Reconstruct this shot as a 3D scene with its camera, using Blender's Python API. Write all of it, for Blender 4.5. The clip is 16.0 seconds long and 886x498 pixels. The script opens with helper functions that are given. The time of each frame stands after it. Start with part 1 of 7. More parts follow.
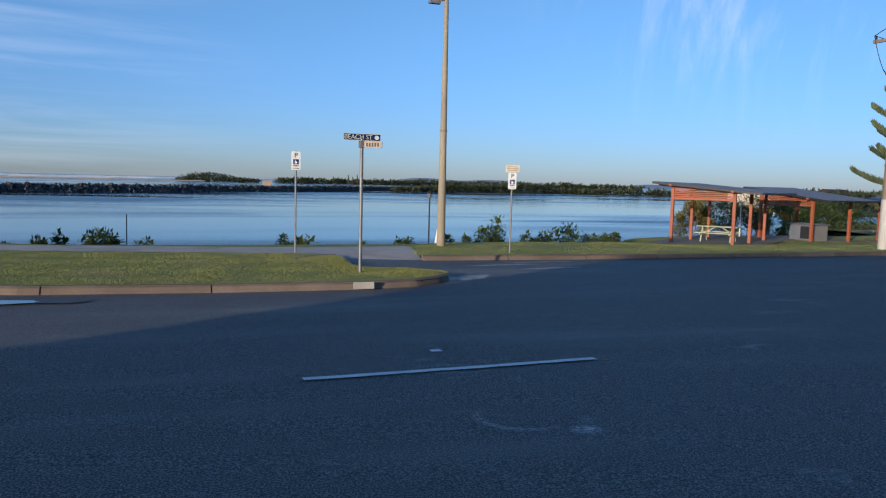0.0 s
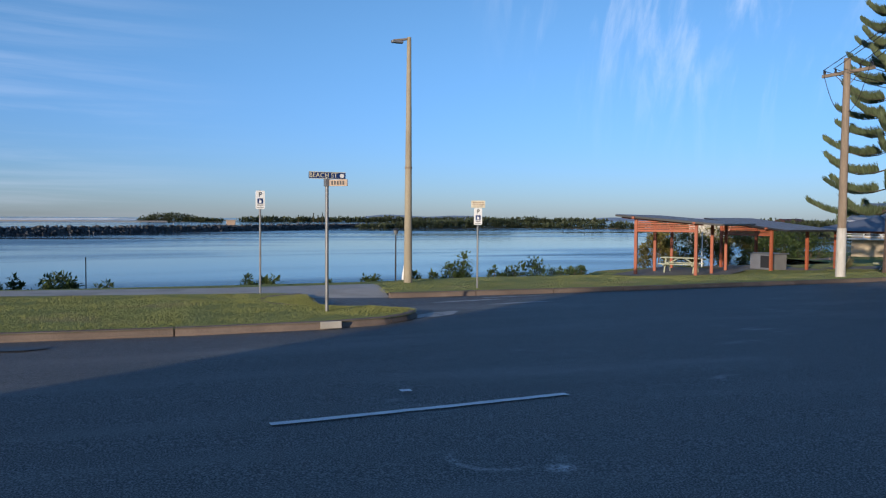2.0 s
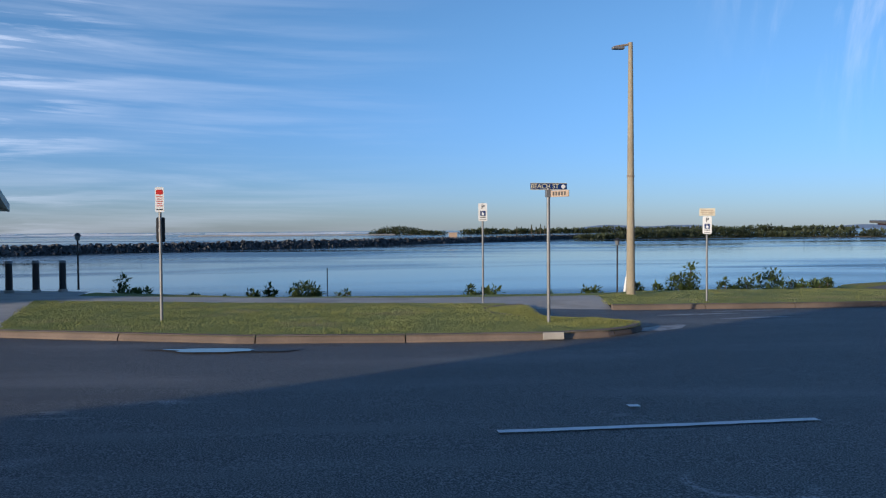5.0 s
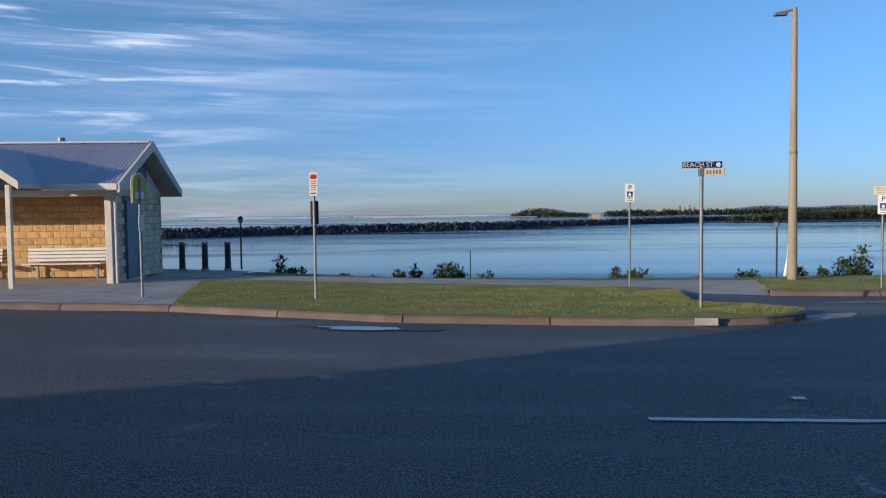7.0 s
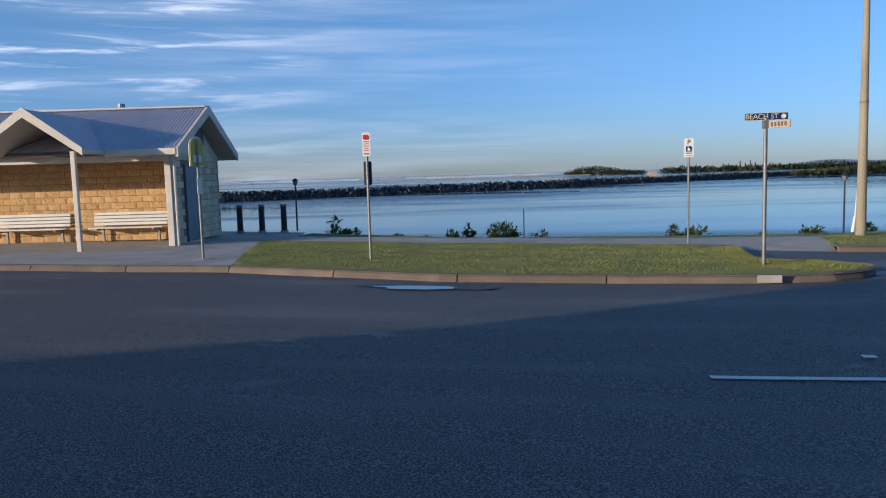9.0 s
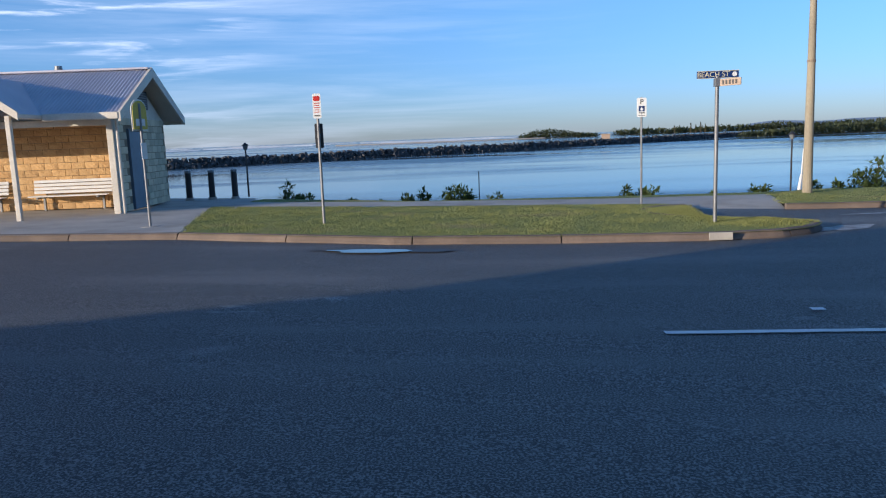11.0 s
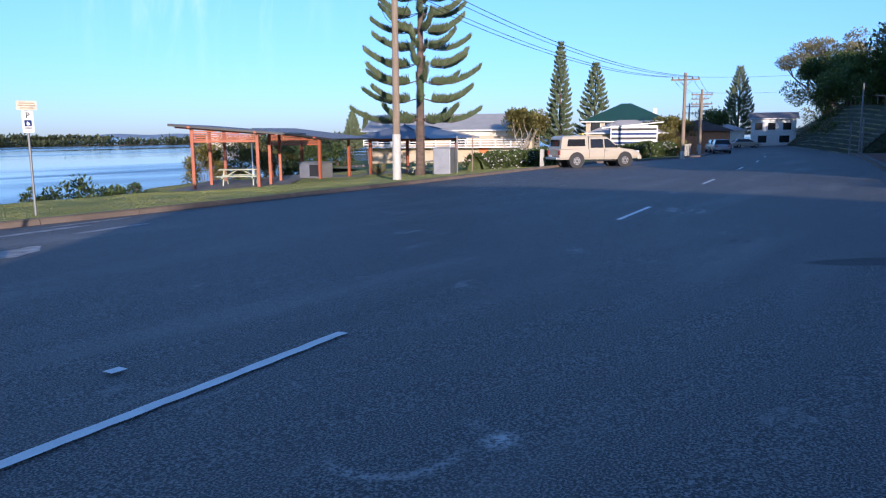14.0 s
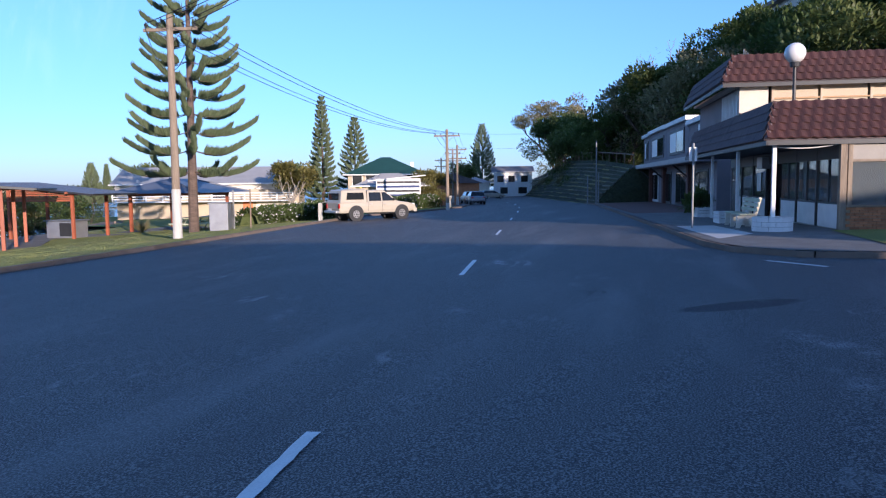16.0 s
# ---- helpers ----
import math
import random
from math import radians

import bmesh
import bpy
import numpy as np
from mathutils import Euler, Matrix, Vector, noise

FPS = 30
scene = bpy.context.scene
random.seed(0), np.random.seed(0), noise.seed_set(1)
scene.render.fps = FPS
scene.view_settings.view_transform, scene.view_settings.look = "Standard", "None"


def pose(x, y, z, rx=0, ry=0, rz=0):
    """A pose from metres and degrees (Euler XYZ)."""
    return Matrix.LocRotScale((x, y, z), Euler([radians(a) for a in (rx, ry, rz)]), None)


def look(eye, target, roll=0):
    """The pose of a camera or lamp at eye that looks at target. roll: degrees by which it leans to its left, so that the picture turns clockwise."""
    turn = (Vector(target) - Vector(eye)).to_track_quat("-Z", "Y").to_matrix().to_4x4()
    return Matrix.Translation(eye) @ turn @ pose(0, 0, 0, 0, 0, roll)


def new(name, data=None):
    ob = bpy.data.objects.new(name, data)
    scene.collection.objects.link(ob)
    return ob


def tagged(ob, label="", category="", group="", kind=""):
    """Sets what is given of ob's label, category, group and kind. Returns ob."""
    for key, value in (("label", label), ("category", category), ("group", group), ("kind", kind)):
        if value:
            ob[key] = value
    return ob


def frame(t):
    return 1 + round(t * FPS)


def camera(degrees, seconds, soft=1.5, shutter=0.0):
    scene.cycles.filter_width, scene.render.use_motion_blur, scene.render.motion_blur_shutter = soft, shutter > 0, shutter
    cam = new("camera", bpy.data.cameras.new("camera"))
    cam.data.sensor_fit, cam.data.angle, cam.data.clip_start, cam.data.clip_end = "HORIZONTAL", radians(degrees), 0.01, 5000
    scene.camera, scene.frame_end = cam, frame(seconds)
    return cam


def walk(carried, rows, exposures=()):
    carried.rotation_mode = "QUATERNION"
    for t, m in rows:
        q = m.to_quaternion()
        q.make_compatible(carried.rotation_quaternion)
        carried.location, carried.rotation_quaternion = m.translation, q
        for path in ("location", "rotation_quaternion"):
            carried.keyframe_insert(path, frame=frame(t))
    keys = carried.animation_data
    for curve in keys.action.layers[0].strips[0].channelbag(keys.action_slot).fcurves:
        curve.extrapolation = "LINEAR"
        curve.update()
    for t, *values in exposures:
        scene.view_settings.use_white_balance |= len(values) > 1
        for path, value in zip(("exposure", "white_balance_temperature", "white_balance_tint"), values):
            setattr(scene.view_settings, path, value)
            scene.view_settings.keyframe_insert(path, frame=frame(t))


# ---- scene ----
cam = camera(61.8, 16.0, soft=1.2)
PATH = [
    (0, (0.365, -0.761, 1.769), (1.01, 1.123, 1.59), 1.4),
    (0.5, (0.38, -0.737, 1.764), (1.055, 1.141, 1.632), 1.1),
    (1, (0.379, -0.699, 1.764), (1.067, 1.176, 1.657), 0.8),
    (1.5, (0.383, -0.703, 1.772), (1.1, 1.161, 1.681), 0.7),
    (2, (0.37, -0.702, 1.78), (1.101, 1.158, 1.699), 0.4),
    (2.5, (0.363, -0.717, 1.787), (1.063, 1.156, 1.716), -0.0),
    (3, (0.358, -0.67, 1.773), (0.98, 1.23, 1.712), -0.1),
    (3.5, (0.349, -0.68, 1.777), (0.861, 1.253, 1.719), -0.3),
    (4, (0.347, -0.648, 1.767), (0.735, 1.313, 1.71), -0.7),
    (4.5, (0.328, -0.682, 1.773), (0.6, 1.298, 1.724), -0.6),
    (7, (0.256, -0.645, 1.763), (0.039, 1.341, 1.668), -0.7),
    (7.5, (0.267, -0.638, 1.743), (-0.031, 1.336, 1.627), -1.0),
    (8, (0.262, -0.621, 1.741), (-0.086, 1.343, 1.595), -1.1),
    (10.5, (0.186, -0.541, 1.72), (-0.153, 1.411, 1.449), -2.6),
    (11, (0.232, -0.464, 1.681), (-0.012, 1.499, 1.384), -2.2),
    (11.5, (0.282, -0.24, 1.608), (0.258, 1.734, 1.286), -0.6),
    (12, (0.182, 0.078, 1.5), (0.472, 2.015, 1.094), 0.5),
    (12.5, (0.142, 0.573, 1.401), (0.596, 2.477, 0.989), 1.5),
    (13, (0.04, 1.163, 1.428), (0.735, 3.006, 1.077), 1.3),
    (13.5, (0.013, 1.644, 1.471), (1.309, 3.126, 1.117), -0.3),
    (14, (-0.026, 2.173, 1.525), (1.647, 3.225, 1.218), -0.5),
    (14.5, (-0.065, 2.676, 1.537), (1.799, 3.364, 1.31), -0.7),
    (15, (-0.09, 3.109, 1.546), (1.831, 3.628, 1.349), -1.1),
    (15.5, (-0.057, 3.551, 1.582), (1.874, 4.042, 1.403), -0.7),
    (16, (-0.134, 3.902, 1.624), (1.806, 4.353, 1.448), -0.7),
]
walk(cam, [(t, look(e, g, r)) for t, e, g, r in PATH],
     exposures=[(0.0, 0.2, 5900, 12), (8.2, 0.22, 5900, 12), (10.5, 0.4, 5800, 12), (12.5, 0.74, 5550, 14), (14.0, 0.78, 5500, 20), (16.0, 0.84, 5550, 22)])

# ---- sky and sun ----
SUN_TO = Vector((0.77, 0.64, 0.0)).normalized()      # the way the light travels over the ground
SUN_UP = radians(9.5)
world = bpy.data.worlds.new("sky")
scene.world = world
world.use_nodes = True
wn, wl = world.node_tree.nodes, world.node_tree.links
sky = wn.new("ShaderNodeTexSky")
sky.sky_type, sky.sun_disc = "NISHITA", False
sky.sun_elevation = SUN_UP
sky.sun_rotation = math.atan2(-SUN_TO.x, -SUN_TO.y)
sky.altitude, sky.air_density, sky.dust_density, sky.ozone_density = 0, 1.0, 0.3, 4.0
# thin high cloud: streaks of white over the sky, in a few parts of it
coord = wn.new("ShaderNodeTexCoord")


def sky_math(op, a, b=None, c=None):
    n = wn.new("ShaderNodeMath")
    n.operation = op
    for i, v in enumerate((a, b, c)):
        if v is None:
            continue
        if isinstance(v, (int, float)):
            n.inputs[i].default_value = v
        else:
            wl.new(v, n.inputs[i])
    return n.outputs[0]


def sky_spot(direction, size):
    d = wn.new("ShaderNodeVectorMath")
    d.operation = "DISTANCE"
    wl.new(coord.outputs["Generated"], d.inputs[0])
    d.inputs[1].default_value = Vector(direction).normalized()
    r = wn.new("ShaderNodeMapRange")
    r.interpolation_type = "SMOOTHSTEP"
    wl.new(d.outputs["Value"], r.inputs["Value"])
    r.inputs["From Min"].default_value, r.inputs["From Max"].default_value = size, size * 0.2
    return r.outputs[0]


def sky_streaks(scale, turn, low, high):
    m = wn.new("ShaderNodeMapping")
    wl.new(coord.outputs["Generated"], m.inputs["Vector"])
    m.inputs["Scale"].default_value, m.inputs["Rotation"].default_value = scale, turn
    n = wn.new("ShaderNodeTexNoise")
    wl.new(m.outputs[0], n.inputs["Vector"])
    n.inputs["Scale"].default_value, n.inputs["Detail"].default_value, n.inputs["Roughness"].default_value = 1.0, 6, 0.6
    n.inputs["Distortion"].default_value = 0.4
    r = wn.new("ShaderNodeMapRange")
    r.interpolation_type = "SMOOTHSTEP"
    wl.new(n.outputs["Fac"], r.inputs["Value"])
    r.inputs["From Min"].default_value, r.inputs["From Max"].default_value = low, high
    return r.outputs[0]


cirrus = sky_math("MULTIPLY", sky_spot((0.62, 0.72, 0.36), 0.34), sky_streaks((34, 9, 6), (0.0, 0.3, 0.5), 0.46, 0.78))
bands = sky_math("MULTIPLY", sky_spot((-0.6, 0.78, 0.2), 0.4), sky_streaks((4, 4, 46), (0.05, 0.04, 0), 0.50, 0.66))
low_bank = sky_math("MULTIPLY", sky_spot((-0.35, 0.93, 0.06), 0.55), sky_streaks((2.5, 2.5, 40), (0, 0.01, 0), 0.35, 0.75))
cloud = sky_math("ADD", sky_math("MULTIPLY", cirrus, 0.45), sky_math("ADD", sky_math("MULTIPLY", bands, 0.75), sky_math("MULTIPLY", low_bank, 0.22)))
over = wn.new("ShaderNodeMix")
over.data_type = "RGBA"
wl.new(sky_math("MINIMUM", cloud, 0.9), over.inputs["Factor"])
# haze: the sky pales less towards the horizon, all the way round
sep = wn.new("ShaderNodeSeparateXYZ")
wl.new(coord.outputs["Generated"], sep.inputs[0])
haze = wn.new("ShaderNodeMapRange")
haze.interpolation_type = "SMOOTHSTEP"
wl.new(sep.outputs["Z"], haze.inputs["Value"])
haze.inputs["From Min"].default_value, haze.inputs["From Max"].default_value = -0.02, 0.3
tone = wn.new("ShaderNodeMix")
tone.data_type = "RGBA"
wl.new(haze.outputs[0], tone.inputs["Factor"])
tone.inputs["A"].default_value, tone.inputs["B"].default_value = (0.64, 0.72, 1.05, 1), (1, 1, 1, 1)
hazy = wn.new("ShaderNodeMix")
hazy.data_type, hazy.blend_type = "RGBA", "MULTIPLY"
hazy.inputs["Factor"].default_value = 1.0
wl.new(sky.outputs[0], hazy.inputs["A"])
wl.new(tone.outputs["Result"], hazy.inputs["B"])
wl.new(hazy.outputs["Result"], over.inputs["A"])
over.inputs["B"].default_value = (5.2, 5.5, 6.2, 1)
wl.new(over.outputs["Result"], wn["Background"].inputs["Color"])
wn["Background"].inputs["Strength"].default_value = 0.15

sun = new("sun", bpy.data.lights.new("sun", "SUN"))
sun.data.energy, sun.data.angle, sun.data.color = 4.3, radians(0.6), (1.0, 0.80, 0.56)
sun.matrix_world = look((0, 0, 60), Vector((0, 0, 60)) + SUN_TO * math.cos(SUN_UP) + Vector((0, 0, -math.sin(SUN_UP))))


# ---- materials ----
def material(name, colour, colour2=None, rough=0.7, scale=8.0, fine=60.0, bump=0.2, metal=0.0, spread=0.5, random_tint=0.0,
             stretch=(1, 1, 1), blotch=None, blotch_scale=0.6, spec=0.5, island=False, bump_dist=0.02):
    """A surface with variation at two scales: broad tone (scale), grain with relief (fine), and optional blotches of a third colour."""
    m = bpy.data.materials.new(name)
    m.use_nodes = True
    n, l = m.node_tree.nodes, m.node_tree.links
    b = n["Principled BSDF"]
    b.inputs["Roughness"].default_value, b.inputs["Metallic"].default_value = rough, metal
    b.inputs["Specular IOR Level"].default_value = spec
    geo = n.new("ShaderNodeNewGeometry")
    mp = n.new("ShaderNodeMapping")
    l.new(geo.outputs["Position"], mp.inputs["Vector"])
    mp.inputs["Scale"].default_value = stretch
    broad = n.new("ShaderNodeTexNoise")
    broad.inputs["Scale"].default_value, broad.inputs["Detail"].default_value = scale, 5
    grain = n.new("ShaderNodeTexNoise")
    grain.inputs["Scale"].default_value, grain.inputs["Detail"].default_value = fine, 4
    for t in (broad, grain):
        l.new(mp.outputs[0], t.inputs["Vector"])
    both = n.new("ShaderNodeMix")
    both.inputs["Factor"].default_value = 0.45
    l.new(broad.outputs["Fac"], both.inputs["A"])
    l.new(grain.outputs["Fac"], both.inputs["B"])
    ramp = n.new("ShaderNodeMapRange")
    l.new(both.outputs["Result"], ramp.inputs["Value"])
    ramp.inputs["From Min"].default_value, ramp.inputs["From Max"].default_value = 0.5 - spread * 0.3, 0.5 + spread * 0.3
    mix = n.new("ShaderNodeMix")
    mix.data_type = "RGBA"
    c2 = colour2 or tuple(c * 0.7 for c in colour)
    l.new(ramp.outputs[0], mix.inputs["Factor"])
    mix.inputs["A"].default_value, mix.inputs["B"].default_value = (*c2, 1), (*colour, 1)
    out = mix.outputs["Result"]
    if blotch:
        spot = n.new("ShaderNodeTexNoise")
        spot.inputs["Scale"].default_value, spot.inputs["Detail"].default_value = blotch_scale, 6
        l.new(geo.outputs["Position"], spot.inputs["Vector"])
        cut = n.new("ShaderNodeMapRange")
        cut.interpolation_type = "SMOOTHSTEP"
        l.new(spot.outputs["Fac"], cut.inputs["Value"])
        cut.inputs["From Min"].default_value, cut.inputs["From Max"].default_value = 0.52, 0.68
        cut.inputs["To Max"].default_value = 0.8
        mix2 = n.new("ShaderNodeMix")
        mix2.data_type = "RGBA"
        l.new(cut.outputs[0], mix2.inputs["Factor"])
        l.new(out, mix2.inputs["A"])
        mix2.inputs["B"].default_value = (*blotch, 1)
        out = mix2.outputs["Result"]
    if random_tint or island:
        hsv = n.new("ShaderNodeHueSaturation")
        rr = n.new("ShaderNodeMapRange")
        if island:
            l.new(geo.outputs["Random Per Island"], rr.inputs["Value"])
        else:
            info = n.new("ShaderNodeObjectInfo")
            l.new(info.outputs["Random"], rr.inputs["Value"])
        k = random_tint or 0.3
        rr.inputs["To Min"].default_value, rr.inputs["To Max"].default_value = 1 - k, 1 + k
        l.new(rr.outputs[0], hsv.inputs["Value"])
        l.new(out, hsv.inputs["Color"])
        out = hsv.outputs["Color"]
    l.new(out, b.inputs["Base Color"])
    if bump:
        bp = n.new("ShaderNodeBump")
        bp.inputs["Strength"].default_value, bp.inputs["Distance"].default_value = bump, bump_dist
        l.new(grain.outputs["Fac"], bp.inputs["Height"])
        l.new(bp.outputs[0], b.inputs["Normal"])
    return m


def asphalt_material():
    """Open-grained asphalt: dark binder, pale stone chips, long worn wheel tracks and stains."""
    m = bpy.data.materials.new("asphalt")
    m.use_nodes = True
    n, l = m.node_tree.nodes, m.node_tree.links
    b = n["Principled BSDF"]
    b.inputs["Roughness"].default_value, b.inputs["Specular IOR Level"].default_value = 0.66, 0.5
    geo = n.new("ShaderNodeNewGeometry")

    def noise_node(scale, detail, stretch=None):
        t = n.new("ShaderNodeTexNoise")
        t.inputs["Scale"].default_value, t.inputs["Detail"].default_value = scale, detail
        if stretch:
            mp = n.new("ShaderNodeMapping")
            l.new(geo.outputs["Position"], mp.inputs["Vector"])
            mp.inputs["Scale"].default_value = stretch
            l.new(mp.outputs[0], t.inputs["Vector"])
        else:
            l.new(geo.outputs["Position"], t.inputs["Vector"])
        return t.outputs["Fac"]

    def ramp(src, a, b_, lo=0.0, hi=1.0):
        r = n.new("ShaderNodeMapRange")
        r.interpolation_type = "SMOOTHSTEP"
        l.new(src, r.inputs["Value"])
        for key, v in (("From Min", a), ("From Max", b_), ("To Min", lo), ("To Max", hi)):
            r.inputs[key].default_value = v
        return r.outputs[0]

    def mix(fac, a, c):
        x = n.new("ShaderNodeMix")
        x.data_type = "RGBA"
        l.new(fac, x.inputs["Factor"])
        for key, v in (("A", a), ("B", c)):
            if isinstance(v, tuple):
                x.inputs[key].default_value = (*v, 1)
            else:
                l.new(v, x.inputs[key])
        return x.outputs["Result"]

    chips = noise_node(70, 3)
    coarse = noise_node(30, 3)
    col = mix(ramp(chips, 0.44, 0.62), (0.016, 0.017, 0.018), (0.21, 0.21, 0.21))
    col = mix(ramp(coarse, 0.35, 0.7, 0.0, 0.45), col, (0.07, 0.07, 0.07))
    # wheel tracks and long weathered bands, drawn out along the road
    col = mix(ramp(noise_node(0.5, 5, (0.3, 1.6, 1)), 0.48, 0.75, 0.0, 0.5), col, (0.19, 0.188, 0.184))
    col = mix(ramp(noise_node(1.0, 6, (0.16, 0.9, 1)), 0.56, 0.72, 0.0, 0.5), col, (0.062, 0.062, 0.064))
    # small pale scuffs and dusty spots
    scuffs = n.new("ShaderNodeMath")
    scuffs.operation = "MULTIPLY"
    l.new(ramp(noise_node(0.55, 3), 0.56, 0.72), scuffs.inputs[0])
    l.new(ramp(noise_node(5.0, 6, (0.45, 1.3, 1)), 0.52, 0.7, 0.0, 0.65), scuffs.inputs[1])
    col = mix(scuffs.outputs[0], col, (0.3, 0.3, 0.295))
    speck = ramp(noise_node(42, 3), 0.36, 0.62)

    def times(a, c):
        x = n.new("ShaderNodeMath")
        x.operation = "MULTIPLY"
        l.new(a, x.inputs[0])
        l.new(c, x.inputs[1])
        return x.outputs[0]

    def reach(x, y, rx_, ry_, turn):
        mp = n.new("ShaderNodeMapping")
        mp.vector_type = "TEXTURE"
        l.new(geo.outputs["Position"], mp.inputs["Vector"])
        mp.inputs["Location"].default_value, mp.inputs["Rotation"].default_value, mp.inputs["Scale"].default_value = (x, y, 0), (0, 0, turn), (rx_, ry_, 20)
        d = n.new("ShaderNodeVectorMath")
        d.operation = "LENGTH"
        l.new(mp.outputs[0], d.inputs[0])
        return d.outputs["Value"]

    # dusty scuffs, a drip ring and a chalky spot left on the road
    ragged = ramp(noise_node(3.5, 5), 0.36, 0.6)
    for x, y, rx_, ry_, turn, k in ((3.04, 3.78, 0.17, 0.13, 0.0, 0.95), (3.16, 4.0, 0.14, 0.1, 0.5, 0.3), (-1.9, 7.2, 0.7, 0.2, 0.15, 0.5), (-2.4, 5.1, 0.3, 0.2, 0.2, 0.3),
                                    (7.6, 1.85, 1.1, 0.3, 0.5, 0.45), (6.0, 2.0, 0.6, 0.25, -0.4, 0.35), (9.3, 5.95, 0.6, 0.18, 0.4, 0.4), (15.6, 6.3, 0.9, 0.22, 0.3, 0.6), (8.9, 8.2, 0.9, 0.2, 0.2, 0.3)):
        far = reach(x, y, rx_, ry_, turn)
        col = mix(times(ramp(far, 1.0, 0.1, 0.0, k), speck if k > 0.7 else times(speck, ragged)), col, (0.5, 0.5, 0.5))
    ring = reach(2.74, 4.2, 0.36, 0.33, 0.0)
    col = mix(times(times(ramp(ring, 0.86, 0.98, 0.0, 0.55), ramp(ring, 1.18, 1.02)), times(speck, ramp(reach(2.52, 4.02, 0.45, 0.45, 0.0), 1.0, 0.55))), col, (0.42, 0.42, 0.42))
    # tar patch at the mouth of the side street
    tar = times(ramp(reach(9.9, 2.3, 1.05, 0.3, -1.0), 1.0, 0.8), ramp(noise_node(1.6, 4), 0.3, 0.45))
    col = mix(tar, col, (0.022, 0.022, 0.024))
    tar = times(ramp(reach(11.05, 4.3, 0.7, 0.22, -1.3), 1.0, 0.6), ramp(noise_node(6, 3, (0.3, 1, 1)), 0.5, 0.6, 0.0, 0.8))
    col = mix(tar, col, (0.03, 0.03, 0.032))
    l.new(col, b.inputs["Base Color"])
    bp = n.new("ShaderNodeBump")
    bp.inputs["Strength"].default_value, bp.inputs["Distance"].default_value = 0.9, 0.012
    l.new(chips, bp.inputs["Height"])
    l.new(bp.outputs[0], b.inputs["Normal"])
    return m


M_asphalt = asphalt_material()
M_asphalt_pale = material("worn_asphalt", (0.2, 0.195, 0.185), (0.12, 0.118, 0.112), rough=0.85, scale=1.5, fine=60, bump=0.6)
M_tar = material("tar", (0.025, 0.025, 0.027), rough=0.5, scale=3, fine=50, bump=0.3)
M_paint = material("road_paint", (0.85, 0.85, 0.82), (0.62, 0.62, 0.6), rough=0.55, scale=4, fine=60, bump=0.3, spread=0.6)
M_concrete = material("concrete", (0.46, 0.43, 0.38), (0.32, 0.3, 0.27), rough=0.85, scale=1.2, fine=40, bump=0.25, blotch=(0.28, 0.265, 0.235), blotch_scale=0.7)
M_pad = material("new_concrete", (0.62, 0.6, 0.56), (0.5, 0.48, 0.45), rough=0.8, scale=1.2, fine=40, bump=0.2)
M_putty = material("putty_panel", (0.3, 0.27, 0.23), (0.24, 0.215, 0.185), rough=0.6, scale=2, fine=30, bump=0.05)
M_kerb = material("kerb_concrete", (0.21, 0.16, 0.125), (0.12, 0.092, 0.074), rough=0.9, scale=2.0, fine=45, bump=0.5, random_tint=0.15, blotch=(0.14, 0.11, 0.09), blotch_scale=1.5)
M_grass = material("lawn", (0.25, 0.28, 0.09), (0.17, 0.2, 0.06), rough=0.9, scale=1.3, fine=35, bump=1.0, spread=0.8, blotch=(0.31, 0.27, 0.12), blotch_scale=0.5, spec=0.2, bump_dist=0.06)
M_blade = material("grass_blade", (0.25, 0.265, 0.1), (0.19, 0.205, 0.07), rough=0.7, scale=1.0, fine=8, bump=0, spec=0.1, random_tint=0.15, island=True)
M_earth = material("earth", (0.16, 0.12, 0.07), (0.08, 0.07, 0.04), rough=0.95, scale=0.5, fine=12, bump=0.5)
M_hill = material("hill_scrub", (0.05, 0.06, 0.025), (0.02, 0.028, 0.012), rough=0.95, scale=0.3, fine=4, bump=1.0, bump_dist=0.3)
M_rock = material("breakwater_rock", (0.1, 0.1, 0.1), (0.035, 0.036, 0.04), rough=0.85, scale=0.8, fine=6, bump=0.4, island=True, random_tint=0.5)
M_sand = material("sand", (0.55, 0.45, 0.33), (0.42, 0.34, 0.25), rough=0.95, scale=0.2, fine=10, bump=0.1)
M_lamp_column = material("aged_concrete_pole", (0.36, 0.31, 0.22), (0.25, 0.215, 0.155), rough=0.85, scale=2, fine=30, bump=0.2, stretch=(1, 1, 0.4))
M_chalk = material("chalky_mark", (0.42, 0.42, 0.42), (0.13, 0.13, 0.13), rough=0.6, scale=5, fine=65, bump=0.6, spread=0.35)
M_galv = material("galvanised_steel", (0.30, 0.305, 0.31), (0.2, 0.205, 0.21), rough=0.6, scale=6, fine=50, bump=0.05, metal=0.7)
M_timber_pole = material("weathered_pole_timber", (0.30, 0.235, 0.17), (0.17, 0.13, 0.095), rough=0.9, scale=2, fine=14, bump=0.5, stretch=(6, 6, 0.5))
M_pole_white = material("white_painted_timber", (0.56, 0.54, 0.5), (0.38, 0.36, 0.32), rough=0.8, scale=2, fine=20, bump=0.4, stretch=(4, 4, 0.7))
M_red_timber = material("red_stained_timber", (0.40, 0.115, 0.05), (0.26, 0.07, 0.035), rough=0.6, scale=2, fine=18, bump=0.2, stretch=(5, 5, 1), random_tint=0.12)
M_roof_blue = material("blue_grey_sheet", (0.13, 0.15, 0.19), (0.09, 0.105, 0.14), rough=0.45, scale=1, fine=20, bump=0.03)
